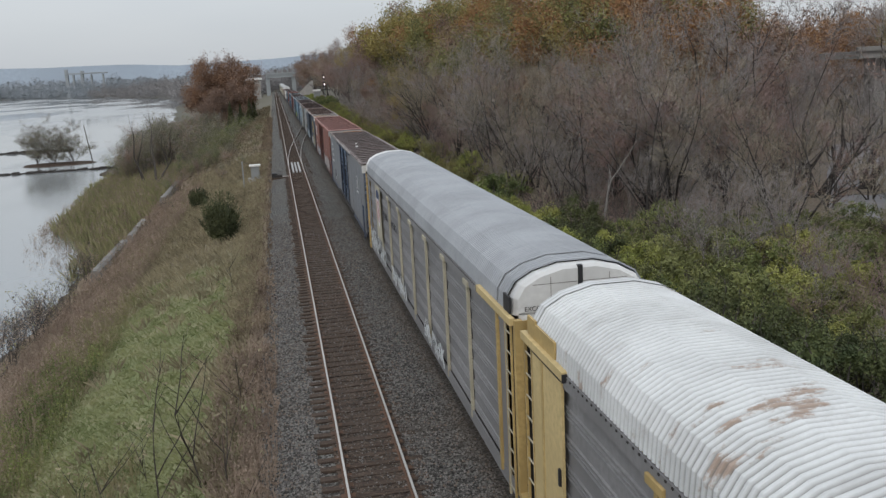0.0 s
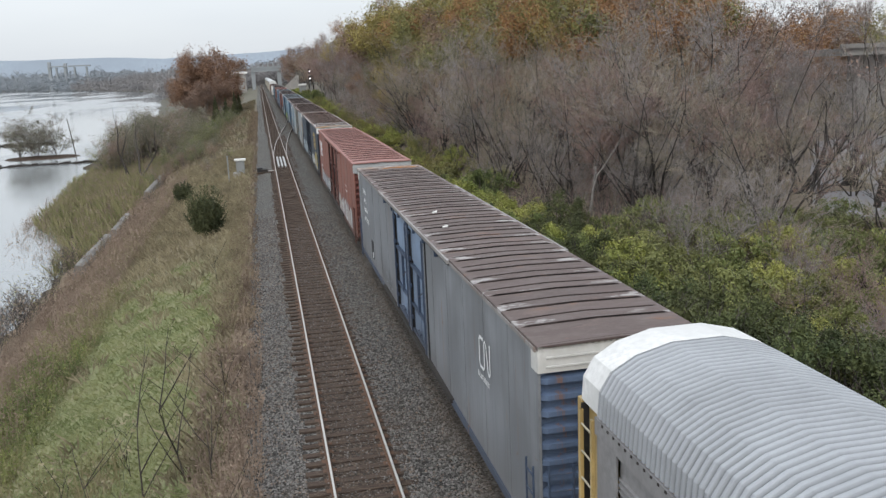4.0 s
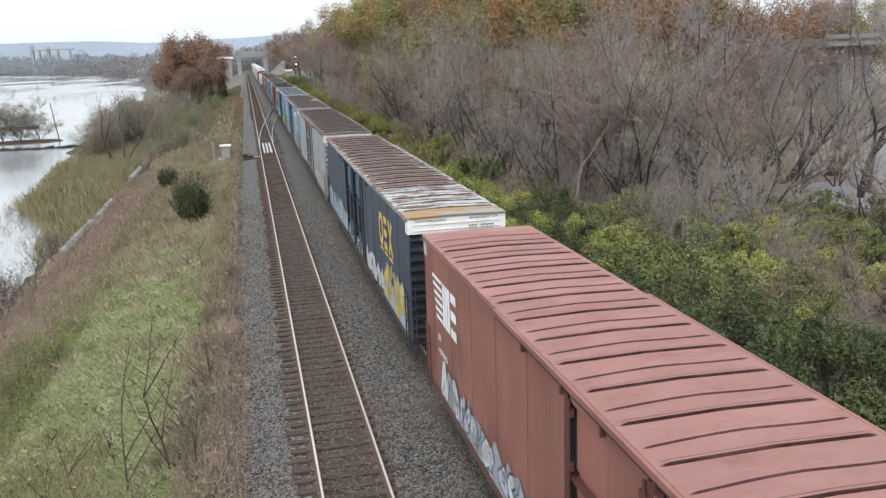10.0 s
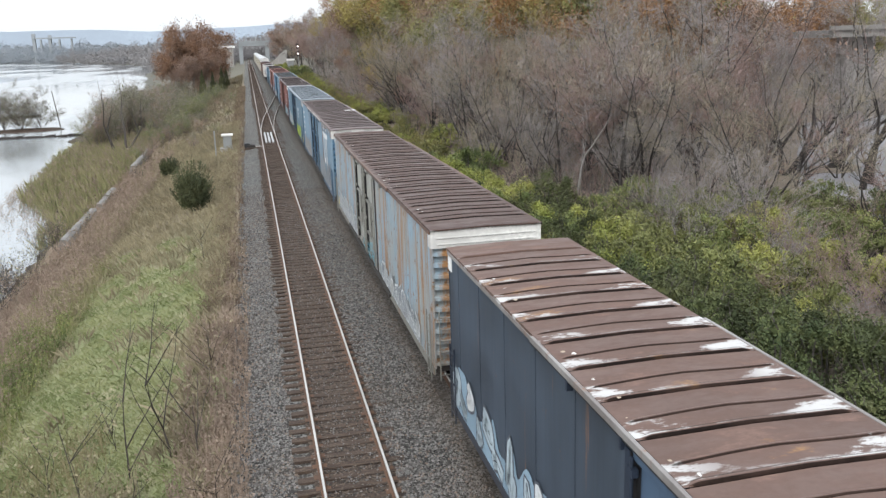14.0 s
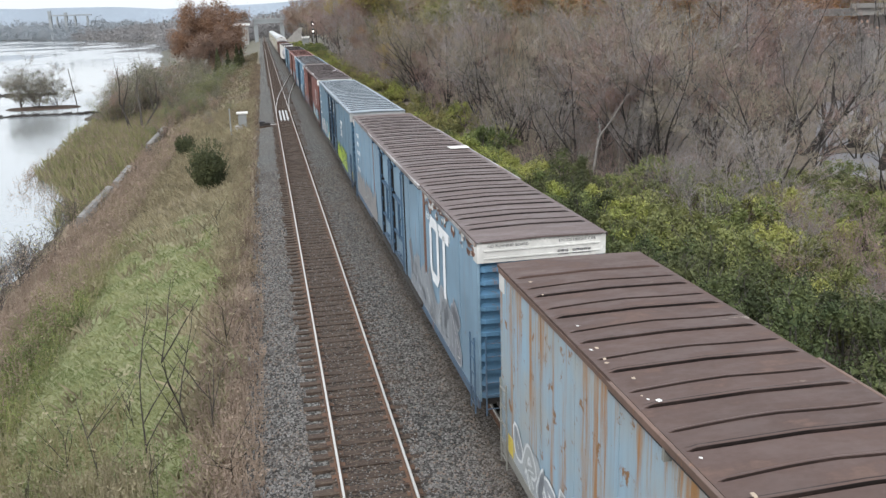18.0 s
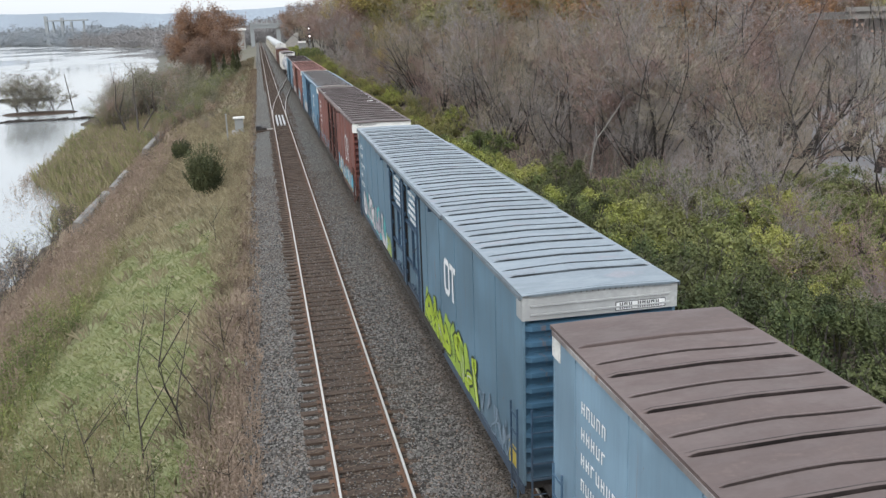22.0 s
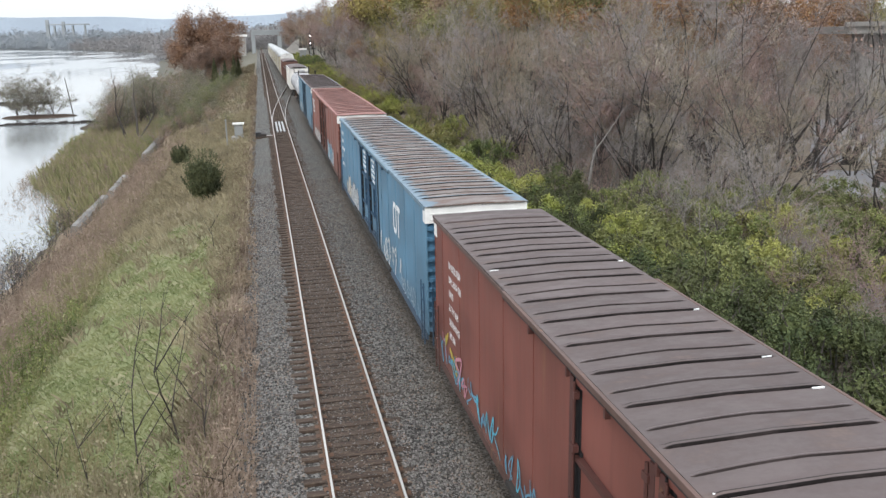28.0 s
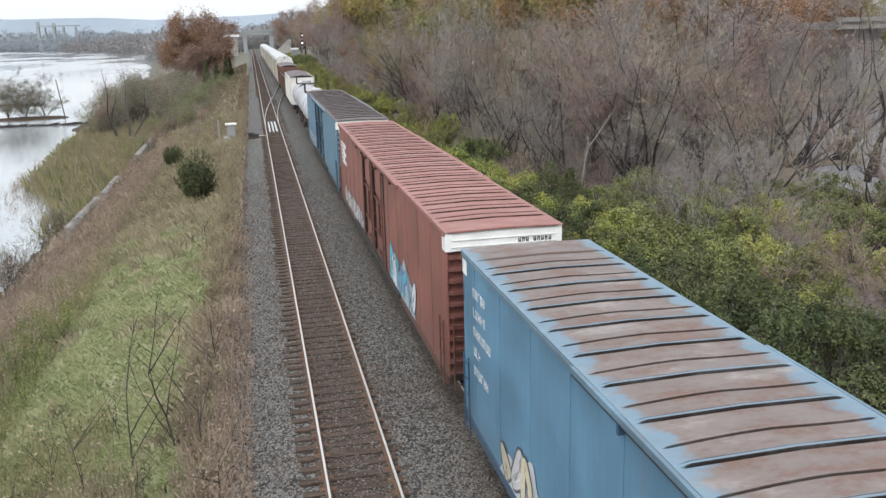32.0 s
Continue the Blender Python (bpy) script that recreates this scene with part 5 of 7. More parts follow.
    part("mast", MB().tube([(16.2, 285, z - 0.3), (16.2, 285, 9.6)], 0.12, 8), M["cabinet"], s)
    for k, zz in enumerate((9.2, 6.9)):
        head = part("signal_head", MB().box(15.75, 16.65, 284.75, 285.0, zz - 0.75, zz + 0.75), M["black"], s)
        part("lamp", MB().tube([(16.2, 284.7, zz), (16.2, 284.6, zz)], 0.2, 12), M["signal_white"], head)
    part("platform", MB().box(15.2, 18.0, 284.5, 285.5, 5.2, 5.3), M["iron"], s)
    hut = thing("signal_hut", "small pale signal hut beside the line", "hut")
    z = ground_z(13.2, 283)
    part("wall", MB().box(12.6, 14.6, 282, 284.4, z - 0.2, 4.9), M["cabinet"], hut)
    part("roof", MB().box(12.4, 14.8, 281.8, 284.6, 4.9, 5.4), M["white"], hut)
    # the road bridge behind the trees on the right, and the yard below it
    rb = thing("road_bridge", "grey concrete road bridge on tall piers behind the trees", "bridge")
    part("deck", MB().box(57, 130, 78, 84, 8.6, 9.3), M["bridge"], rb)
    part("parapet", MB().box(57, 130, 77.7, 78, 9.3, 9.75), M["bridge"], rb)
    part("edge_beam", MB().box(57, 130, 77.6, 78.0, 8.6, 8.9), M["bridge"], rb)
    for x in (62.6, 78, 94):
        part("pier", MB().box(x - 1.7, x + 1.7, 80.2, 82.0, -2, 8.6), M["bridge"], rb, bevel=0.1)
    yd = MB()
    for i in range(9):
        for j in range(12):
            y = 37 + j * 4
            x = y * 0.70 + i * 6 + 0.8 * noise.noise((i, j * 0.7, 5))
            yd.v.append((x, y, max(ground_z(x, y), -0.9) + 0.12))
    yd.f = [(j + 12 * i, j + 12 * (i + 1), j + 1 + 12 * (i + 1), j + 1 + 12 * i) for i in range(8) for j in range(11)]
    tagged(part("yard", yd, M["asphalt"], smooth=True), "pale grey paved yard behind the trees", "pavement", "", "structure")


build_distance()


# ---- the freight train ----
HALF, EAVE, CROWN, SILL = 1.48, 4.80, 4.835, 0.98
BODY = 27.1
PITCH = 28.82


def truck(parent, y):
    """A two-axle truck: side frames, bolster, axles and four wheels."""
    for s in (-1, 1):
        mb = MB().extrude_y([(s * 1.02, 0.38), (s * 1.16, 0.38), (s * 1.16, 0.72), (s * 1.02, 0.72)], y - 1.2, y + 1.2)
        mb.box(min(s * 1.0, s * 1.2), max(s * 1.0, s * 1.2), y - 0.45, y + 0.45, 0.22, 0.80)
        part("side_frame", mb, M["iron"], parent)
    part("bolster", MB().box(-1.05, 1.05, y - 0.22, y + 0.22, 0.45, 0.80), M["iron"], parent)
    for dy in (-0.88, 0.88):
        part("axle", MB().tube([(-1.0, y + dy, 0.42), (1.0, y + dy, 0.42)], 0.08, 8), M["iron"], parent)
        for s in (-1, 1):
            w = MB()
            w.tube([(s * 0.70, y + dy, 0.42), (s * 0.78, y + dy, 0.42), (s * 0.84, y + dy, 0.42)], [0.45, 0.42, 0.30], 16)
            part("wheel", w, M["railweb"], parent)


def coupler(parent, y, s):
    mb = MB().box(-0.09, 0.09, min(y, y + s * 0.75), max(y, y + s * 0.75), 0.72, 0.98)
    mb.box(-0.16, 0.16, min(y + s * 0.5, y + s * 0.78), max(y + s * 0.5, y + s * 0.78), 0.66, 1.0)
    part("coupler", mb, M["iron"], parent)


def ladder(parent, x, y, z0, z1, width, mat, facing="side", rungs=10):
    """Two stiles and rungs on the side or the end of a car."""
    mb = MB()
    for k in (0, 1):
        if facing == "side":
            mb.tube([(x, y + k * width, z0), (x, y + k * width, z1)], 0.022, 5)
        else:
            mb.tube([(x + k * width, y, z0), (x + k * width, y, z1)], 0.022, 5)
    for i in range(rungs):
        z = z0 + (z1 - z0) * (i + 0.5) / rungs
        if facing == "side":
            mb.tube([(x, y, z), (x, y + width, z)], 0.016, 5)
        else:
            mb.tube([(x, y, z), (x + width, y, z)], 0.016, 5)
    return part("ladder", mb, mat, parent)


def roof_profile(x):
    """Height of the boxcar roof across its width."""
    k = abs(x) / (HALF + 0.03)
    return CROWN - (CROWN - EAVE) * k ** 1.0


ROOF_X = (-1.51, -1.45, -1.37, -1.3, -1.0, -0.7, -0.4, 0.0, 0.4, 0.7, 1.0, 1.3, 1.37, 1.45, 1.51)


def roof_sheet_mesh(width, plain_end=""):
    """One roof sheet: a strong seam at its near edge and a fainter, slightly swaying rib across its middle; both die out before the eaves."""
    mb = MB()
    w2 = width * 0.47
    rows = [(0.0, 0.0, 0), (0.006, -0.035, 0), (0.031, -0.035, 0), (0.035, 0.028, 0), (0.058, 0.034, 0), (0.10, 0.032, 0), (0.106, 0.008, 0), (0.116, -0.014, 0), (0.124, -0.014, 0), (0.13, 0.0, 0),
            (w2 - 0.05, 0.0, 1), (w2 - 0.012, -0.002, 1), (w2 - 0.006, -0.028, 1), (w2 + 0.008, -0.028, 1), (w2 + 0.012, 0.016, 1), (w2 + 0.035, 0.018, 1), (w2 + 0.08, 0.0, 1), (width, 0.0, 0)]
    if plain_end == "near":
        rows = [(y, u if i < 10 and u < 0 else 0.0, s) for i, (y, u, s) in enumerate(rows)]
    elif plain_end == "far":
        rows = [(y, u if i < 10 else 0.0, s) for i, (y, u, s) in enumerate(rows)]
    n = len(ROOF_X)
    for y, u, sway in rows:
        for x in ROOF_X:
            edge = 1.0 - soft_step(1.3, 1.45, abs(x))
            k = sway * (0.03 * math.sin((x + 1.1) * 2.2) + 0.02 * x)
            mb.v.append((x, y + k, roof_profile(x) + u * edge))
    mb.f = [(b * n + a, b * n + a + 1, (b + 1) * n + a + 1, (b + 1) * n + a) for b in range(len(rows) - 1) for a in range(n - 1)]
    i = len(mb.v)
    mb.v += [(-1.51, 0, EAVE - 0.07), (-1.51, width, EAVE - 0.07), (1.51, 0, EAVE - 0.07), (1.51, width, EAVE - 0.07)]
    mb.f += [(i, 0, (len(rows) - 1) * n, i + 1), (n - 1, i + 2, i + 3, len(rows) * n - 1)]
    if plain_end:
        mb.v = [(x, y + 10.0, z) for x, y, z in mb.v]
    return mb.mesh("roof_sheet")


SHEETS = 24
SHEET_WIDTH = (BODY + 0.24) / SHEETS
ROOF_MESHES = [roof_sheet_mesh(SHEET_WIDTH, e) for e in ("", "near", "far")]


def slab(x, y0, y1, z0, z1, proud):
    """A plate standing on a car's side; x is the wall's face, with its sign."""
    s = -1 if x < 0 else 1
    a, b = x, x + s * proud
    return MB().box(min(a, b), max(a, b), y0, y1, z0, z1)


def end_wall(parent, y, s, mat, band_mat, marks=None):
    """A corrugated end with its band across the top. s: the way in which it faces along the car."""
    mb = MB()
    ribs = 11
    top = EAVE - 0.50
    step = (top - SILL) / ribs
    prof = []
    for i in range(ribs):
        z = SILL + i * step
        prof += [(z, -0.08), (z + step * 0.26, -0.08), (z + step * 0.30, 0.085), (z + step * 0.60, 0.085), (z + step * 0.76, -0.08)]
    prof.append((top, -0.08))
    n = len(prof)
    xs = (-HALF + 0.03, -HALF + 0.16, HALF - 0.16, HALF - 0.03)
    for x in xs:
        for z, d in prof:
            k = 0.0 if abs(x) > HALF - 0.1 else 1.0
            mb.v.append((x, y + s * d * k, z))
    for a in range(3):
        for b in range(n - 1):
            q = (a * n + b, (a + 1) * n + b, (a + 1) * n + b + 1, a * n + b + 1)
            mb.f.append(q if s < 0 else tuple(reversed(q)))
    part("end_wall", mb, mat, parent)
    band = MB()
    zt = EAVE - 0.50
    ys = (y - 0.02, y + s * 0.085)
    band.box(-HALF - 0.012, HALF + 0.012, min(ys), max(ys), zt, EAVE - 0.02)
    crown = [(-HALF, EAVE - 0.03)] + [(x * 0.97, roof_profile(x) - 0.06) for x in ROOF_X] + [(HALF, EAVE - 0.03)]
    band.extrude_y(crown, min(ys), max(ys))
    for sx in (-1, 1):
        a, b = sorted((sx * (HALF + 0.002), sx * (HALF + 0.016)))
        band.box(a, b, min(y, y - s * 0.28), max(y, y - s * 0.28), zt, EAVE - 0.06)
    b = part("height_band", band, band_mat, parent, "white band round the top of the end")
    for z in (zt + 0.09, zt + 0.26):
        part("band_rib", MB().box(-HALF + 0.14, HALF - 0.14, min(y, y + s * 0.115), max(y, y + s * 0.115), z, z + 0.03), band_mat, b)
        part("band_seam", MB().box(-HALF + 0.14, HALF - 0.14, min(y, y + s * 0.089), max(y, y + s * 0.089), z - 0.014, z), M["wallstone"], b)
    rivets = MB()
    for k in range(26):
        x = -HALF + 0.1 + k * (2 * HALF - 0.2) / 25
        rivets.box(x - 0.014, x + 0.014, min(y, y + s * 0.092), max(y, y + s * 0.092), EAVE - 0.05, EAVE - 0.03)
    part("rivets", rivets, M["wallstone"], b)["kind"] = "stuff"
    zn = zt + 0.06
    if marks == "board":
        writing("words", "NO RUNNING BOARD", M["letters_dark"], b, 0.092, pose(-0.78, y - 0.088, EAVE - 0.13, 90, 0, 0))
        writing("words", "EXCESS HEIGHT CAR", M["letters_dark"], b, 0.092, pose(0.82, y - 0.088, EAVE - 0.12, 90, 0, 0))
    elif marks == "height":
        writing("words", "EXCESS HEIGHT", M["letters_dark"], b, 0.13, pose(-0.75, y - 0.088, EAVE - 0.13, 90, 0, 0))
    elif marks == "height_car":
        writing("words", "EXCESS HEIGHT CAR", M["letters_dark"], b, 0.13, pose(-0.35, y - 0.088, zt + 0.17, 90, 0, 0))
        zn = zt + 0.13
    if marks == "plate":
        part("number_plate", MB().box(0.28, 1.26, y - 0.089, y - 0.08, zt + 0.03, zt + 0.2), M["letters_dark"], b, "dark-edged number plate")
        part("plate_face", MB().box(0.295, 1.245, y - 0.092, y - 0.08, zt + 0.045, zt + 0.185), M["letters"], b)
    if marks:
        bar, step_x = MB(), 0.098 if marks == "large" else 0.088
        tall = 0.17 if marks == "large" else 0.115
        for i in range(9):
            if i != 3:
                u = 0.36 + i * step_x
                for k in (0.0, 0.042):
                    bar.box(u + k, u + k + 0.022, y - 0.096, y - 0.084, zn, zn + tall)
                bar.box(u, u + 0.064, y - 0.096, y - 0.084, zn + tall * (0.8 if i % 2 else 0.4), zn + tall * (1.0 if i % 2 else 0.6))
        part("number_bars", bar, M["letters_dark"], b)["kind"] = "stuff"
    return b


def boxcar(label, side, roof, end=None, band="white", trim=None, doors=None, marks="board", edge=None, ln=BODY, near_roof=(), far_roof=None):
    """An 86-foot auto-parts boxcar with four plug doors on each side."""
    car = thing("boxcar", label, "boxcar", "cars of the freight train")
    side_m, roof_m = side, roof
    # Ends darker than sides: shade between cars is put into the coat.
    end_m = end or side
    door_m = doors or side
    # Trim coats are darkened to carry the shadows round stiles, rails and bars.
    shaded_trim_m = trim or side
    # roof sheets
    count = round((ln + 0.24) / SHEET_WIDTH)
    for i in range(count):
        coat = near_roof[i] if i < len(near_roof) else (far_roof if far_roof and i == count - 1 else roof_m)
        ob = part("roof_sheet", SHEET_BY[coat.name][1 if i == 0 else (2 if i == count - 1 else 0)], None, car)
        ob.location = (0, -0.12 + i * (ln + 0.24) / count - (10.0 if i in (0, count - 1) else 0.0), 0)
    # sides: panels between seams, two wide doors in the middle
    d0, dw = 10.5, 3.0
    e0 = d0 + 2 * dw
    rail_m = edge or side_m
    for s in (-1, 1):
        x = s * HALF

        def box(a, b, y0, y1, z0, z1):
            """Spans from a to b outwards of the wall's face."""
            u, v = x + s * a, x + s * b
            return MB().box(min(u, v), max(u, v), y0, y1, z0, z1)
        spans = [(i * d0 / 5.5, min(d0, (i + 1) * d0 / 5.5)) for i in range(6)]
        spans += [(e0 + i * (ln - e0) / 5.5, min(ln, e0 + (i + 1) * (ln - e0) / 5.5)) for i in range(6)]
        for a, b in spans:
            mb = box(-0.05, 0, a, b - 0.022, SILL, EAVE - 0.1)
            u, v = x, x + s * 0.014
            mb.box(min(u, v), max(u, v), b - 0.055, b - 0.022, SILL + 0.02, EAVE - 0.12)
            part("side_panel", mb, side_m, car)
        for k in range(2):
            a, b = d0 + k * dw + 0.06, d0 + (k + 1) * dw - 0.06
            mid = (a + b) / 2
            door = part("door", box(-0.16, -0.08, a, b, SILL + 0.08, EAVE - 0.2), door_m, car)
            if s > 0:
                continue
            part("top_panel", box(-0.08, -0.04, a + 0.26, b - 0.26, 3.46, EAVE - 0.32), door_m, door, bevel=0.012)
            for y0, y1 in ((a + 0.22, mid - 0.06), (mid + 0.06, b - 0.22)):
                part("lower_panel", box(-0.08, -0.045, y0, y1, 2.06, 3.2), door_m, door, bevel=0.012)
                part("lower_panel", box(-0.08, -0.045, y0, y1, SILL + 0.2, 1.92), door_m, door, bevel=0.012)
            for z in (3.26, 1.95, SILL + 0.1, EAVE - 0.3):
                part("door_rail", box(-0.08, 0.02, a + 0.1, b - 0.1, z, z + 0.09), shaded_trim_m if z < 4 else door_m, door)
            part("center_bar", box(-0.08, 0.03, mid - 0.045, mid + 0.045, 1.95, 3.3), shaded_trim_m, door)
            for yy in (a + 0.07, b - 0.07):
                part("door_stile", box(-0.08, 0.055, yy - 0.07, yy + 0.07, SILL + 0.08, EAVE - 0.2), shaded_trim_m, door)
                # Added black strip: blackens the stile's near face as if in shade.
                part("stile_shade", box(-0.08, 0.05, yy - 0.085, yy - 0.07, SILL + 0.08, EAVE - 0.2), M["black"], door)
            for yy in (a + 0.2, b - 0.2):
                part("locking_bar", MB().tube([(x + s * 0.06, yy, SILL + 0.1), (x + s * 0.06, yy, EAVE - 0.25)], 0.028, 6), shaded_trim_m, door)
                for zz in (1.5, 2.55, 3.45, 4.3):
                    part("bracket", box(0.0, 0.09, yy - 0.08, yy + 0.08, zz, zz + 0.11), shaded_trim_m, door)
            # Black slabs stand in for the shade inside the door gaps and slot.
            for yy in (a + 0.14, b - 0.27):
                part("door_gap", box(-0.08, -0.035, yy, yy + 0.13, SILL + 0.08, EAVE - 0.22), M["black"], door)
            part("door_slot", box(-0.08, -0.036, mid + 0.045, mid + 0.15, 2.06, 3.2), M["black"], door)
            part("handhold", MB().tube([(x + s * 0.0, a + 0.45, 2.95), (x + s * 0.03, a + 0.5, 2.9), (x + s * 0.03, mid - 0.25, 2.6), (x, mid - 0.2, 2.55)], 0.016, 5), M["black"], door)
            part("lock_gear", box(0.0, 0.07, mid - 0.3, mid + 0.2, 1.35, 1.42), shaded_trim_m, door)
        for a in (d0 - 0.08, d0 + dw - 0.07, e0 - 0.06):
            part("door_post", box(0, 0.05, a, a + 0.14, SILL, EAVE - 0.1), side_m, car)
            if s < 0:
                # Same added strip, for the shaded near face of the post.
                part("post_shade", box(0, 0.045, a - 0.015, a, SILL, EAVE - 0.1), M["black"], car)
        part("eave_rail", box(-0.01, 0.045, 0.02, ln - 0.02, EAVE - 0.13, EAVE - 0.05), rail_m, car)
        part("door_track", box(0.035, 0.10, 6.9, 20.1, EAVE - 0.10, EAVE + 0.004), rail_m, car, bevel=0.012)
        # The shadow under the door track, built as a black strip.
        part("track_shadow_gap", box(0.0, 0.09, 6.92, 20.08, EAVE - 0.128, EAVE - 0.102), M["black"], car)
        for yy in (8.6, 10.42, 12.0, 13.45, 15.0, 16.5, 18.4):
            part("track_bracket", box(0.0, 0.1, yy - 0.03, yy + 0.03, EAVE - 0.26, EAVE - 0.1), shaded_trim_m, car)
        part("side_sill", box(-0.02, 0.04, 0.0, ln, SILL - 0.16, SILL + 0.03), shaded_trim_m, car)
        part("bottom_track", box(0, 0.11, 7.2, 19.8, SILL - 0.05, SILL + 0.06), M["iron"], car)
        ladder(car, x + s * 0.07, 0.16, SILL - 0.35, 2.5, 0.42, shaded_trim_m, "side", 5)
        ladder(car, x + s * 0.07, ln - 0.6, SILL - 0.35, 2.5, 0.42, shaded_trim_m, "side", 5)
    part("lining", MB().box(-HALF + 0.2, HALF - 0.2, 0.2, ln - 0.2, SILL + 0.1, EAVE - 0.12), M["black"], car)
    part("floor", MB().box(-HALF + 0.05, HALF - 0.05, 0.04, ln - 0.04, SILL - 0.1, SILL + 0.08), M["iron"], car)
    part("center_sill", MB().box(-0.3, 0.3, 0.0, ln, SILL - 0.45, SILL - 0.08), M["iron"], car)
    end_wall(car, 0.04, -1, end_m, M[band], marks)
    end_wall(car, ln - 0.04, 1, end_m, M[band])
    for y, s in ((0.0, -1), (ln, 1)):
        coupler(car, y, s)
        part("end_platform", MB().box(-1.1, 1.1, min(y, y + s * 0.4), max(y, y + s * 0.4), SILL - 0.06, SILL - 0.02), M["iron"], car)
        ladder(car, -1.35, y + s * 0.13, SILL - 0.3, 2.6, 0.45, shaded_trim_m, "end", 6)
    truck(car, 3.3)
    truck(car, ln - 3.3)
    return car


SHEET_BY = {}


def sheets_for(mat):
    if mat.name not in SHEET_BY:
        SHEET_BY[mat.name] = []
        for me in ROOF_MESHES:
            c = me.copy()
            c.materials.append(mat)
            SHEET_BY[mat.name].append(c)
    return mat


def ribbon(mb, pts, width, x, y, z, lift=0.004, closed=False):
    """A flat painted stroke on a car's side through (u, w) points: u runs from y towards the front of the car, w up from z."""
    n = len(pts)
    loop = []
    for k in range(n):
        p, q = Vector(pts[k - 1 if closed or k else 0]), Vector(pts[(k + 1) % n if closed or k < n - 1 else n - 1])
        d = q - p
        d = d.normalized() if d.length > 1e-6 else Vector((1, 0))
        w = width[k] if isinstance(width, (list, tuple)) else width
        c = Vector((-d.y, d.x)) * w / 2
        loop.append((Vector(pts[k]) + c, Vector(pts[k]) - c))
    i = len(mb.v)
    for a, b in loop:
        mb.v += [(x - lift, y - a.x, z + a.y), (x - lift, y - b.x, z + b.y)]
    for k in range(n if closed else n - 1):
        m = (k + 1) % n
        mb.f.append((i + 2 * k, i + 2 * k + 1, i + 2 * m + 1, i + 2 * m))


def swing(pts, steps=5, closed=False):
    """A smooth line through the points."""
    out, n = [], len(pts)
    for k in range(n if closed else n - 1):
        p = [Vector(pts[(k + o) % n] if closed else pts[min(max(k + o, 0), n - 1)]) for o in (-1, 0, 1, 2)]
        for i in range(steps):
            t = i / steps
            q = 0.5 * ((2 * p[1]) + (p[2] - p[0]) * t + (2 * p[0] - 5 * p[1] + 4 * p[2] - p[3]) * t * t + (3 * p[1] - p[0] - 3 * p[2] + p[3]) * t ** 3)
            out.append((q.x, q.y))
    if not closed:
        out.append(tuple(pts[-1]))
    return out


def sprayed(name, c):
    """Spray paint, patchy and worn."""
    return plain(name, c, 0.6, 0.22, 2.2, 0.0, 0.05)


SPRAY = {}


def spray(c):
    if c not in SPRAY:
        SPRAY[c] = sprayed("spray_paint", c)
    return SPRAY[c]


def graffiti(car, y0, y1, z0, z1, fills, line, seed, outline=True, thin=False, x=None):
    """Sprayed shapes in a row along the side: fat looped forms with a thin outline, or a scrawl of thin strokes."""
    rng = random.Random(seed)
    x = -HALF - 0.017 if x is None else x
    h = z1 - z0
    if not thin and outline:
        cloud = [(0.0, 0.0)]
        u = 0.0
        while u < y1 - y0:
            u += h * rng.uniform(0.2, 0.4)
            cloud.append((u, h * rng.uniform(0.5, 1.08)))
        m, rim = MB(), [(u, max(0.05, w)) for u, w in swing(cloud, 4)]
        m.v = [(x - 0.001, y1 - u, z0) for u, w in rim] + [(x - 0.001, y1 - u, z0 + w) for u, w in rim]
        n = len(rim)
        m.f = [(k, k + 1, n + k + 1, n + k) for k in range(n - 1)]
        part("sprayed_ground", m, spray(fills[-1]), car, "sprayed ground colour of the graffiti")
    u, lift = 0.0, 0.003
    while u < y1 - y0 - h * 0.25:
        w = h * rng.uniform(0.55, 0.95)
        k = rng.randint(3, 5)
        pts = [(u + w * rng.uniform(0.05, 0.95), h * (0.06 + 0.8 * ((i + rng.uniform(0, 0.8)) / k if rng.random() < 0.5 else rng.random()))) for i in range(k + 1)]
        path = swing(pts, 6, rng.random() < 0.6)
        closed = len(path) == 6 * len(pts)
        fat = h * (rng.uniform(0.05, 0.09) if thin else rng.uniform(0.17, 0.27))
        layers = [(rng.choice(fills[:-1] or fills), path, fat, lift + 0.002, closed)]
        if outline and not thin:
            layers.insert(0, (line, path, fat + 0.13, lift, closed))
        if not thin and rng.random() < 0.6:
            layers.append((rng.choice(((0.62, 0.62, 0.6), line)), path[2:max(5, len(path) // 2)], 0.03, lift + 0.004, False))
        m, coats = MB(), []
        for c, way, wide, up, ring in layers:
            ribbon(m, way, wide, x, y1, z0, up, ring)
            coats += [c] * (len(m.f) - len(coats))
        me = m.mesh("sprayed_letter")
        used = list(dict.fromkeys(coats))
        for c in used:
            me.materials.append(spray(c))
        me.polygons.foreach_set("material_index", [used.index(c) for c in coats])
        part("sprayed_letter", me, None, car, "worn sprayed graffiti")
        lift = 0.003 + (lift + 0.0012 - 0.003) % 0.006
        u += w * rng.uniform(0.65, 0.9)


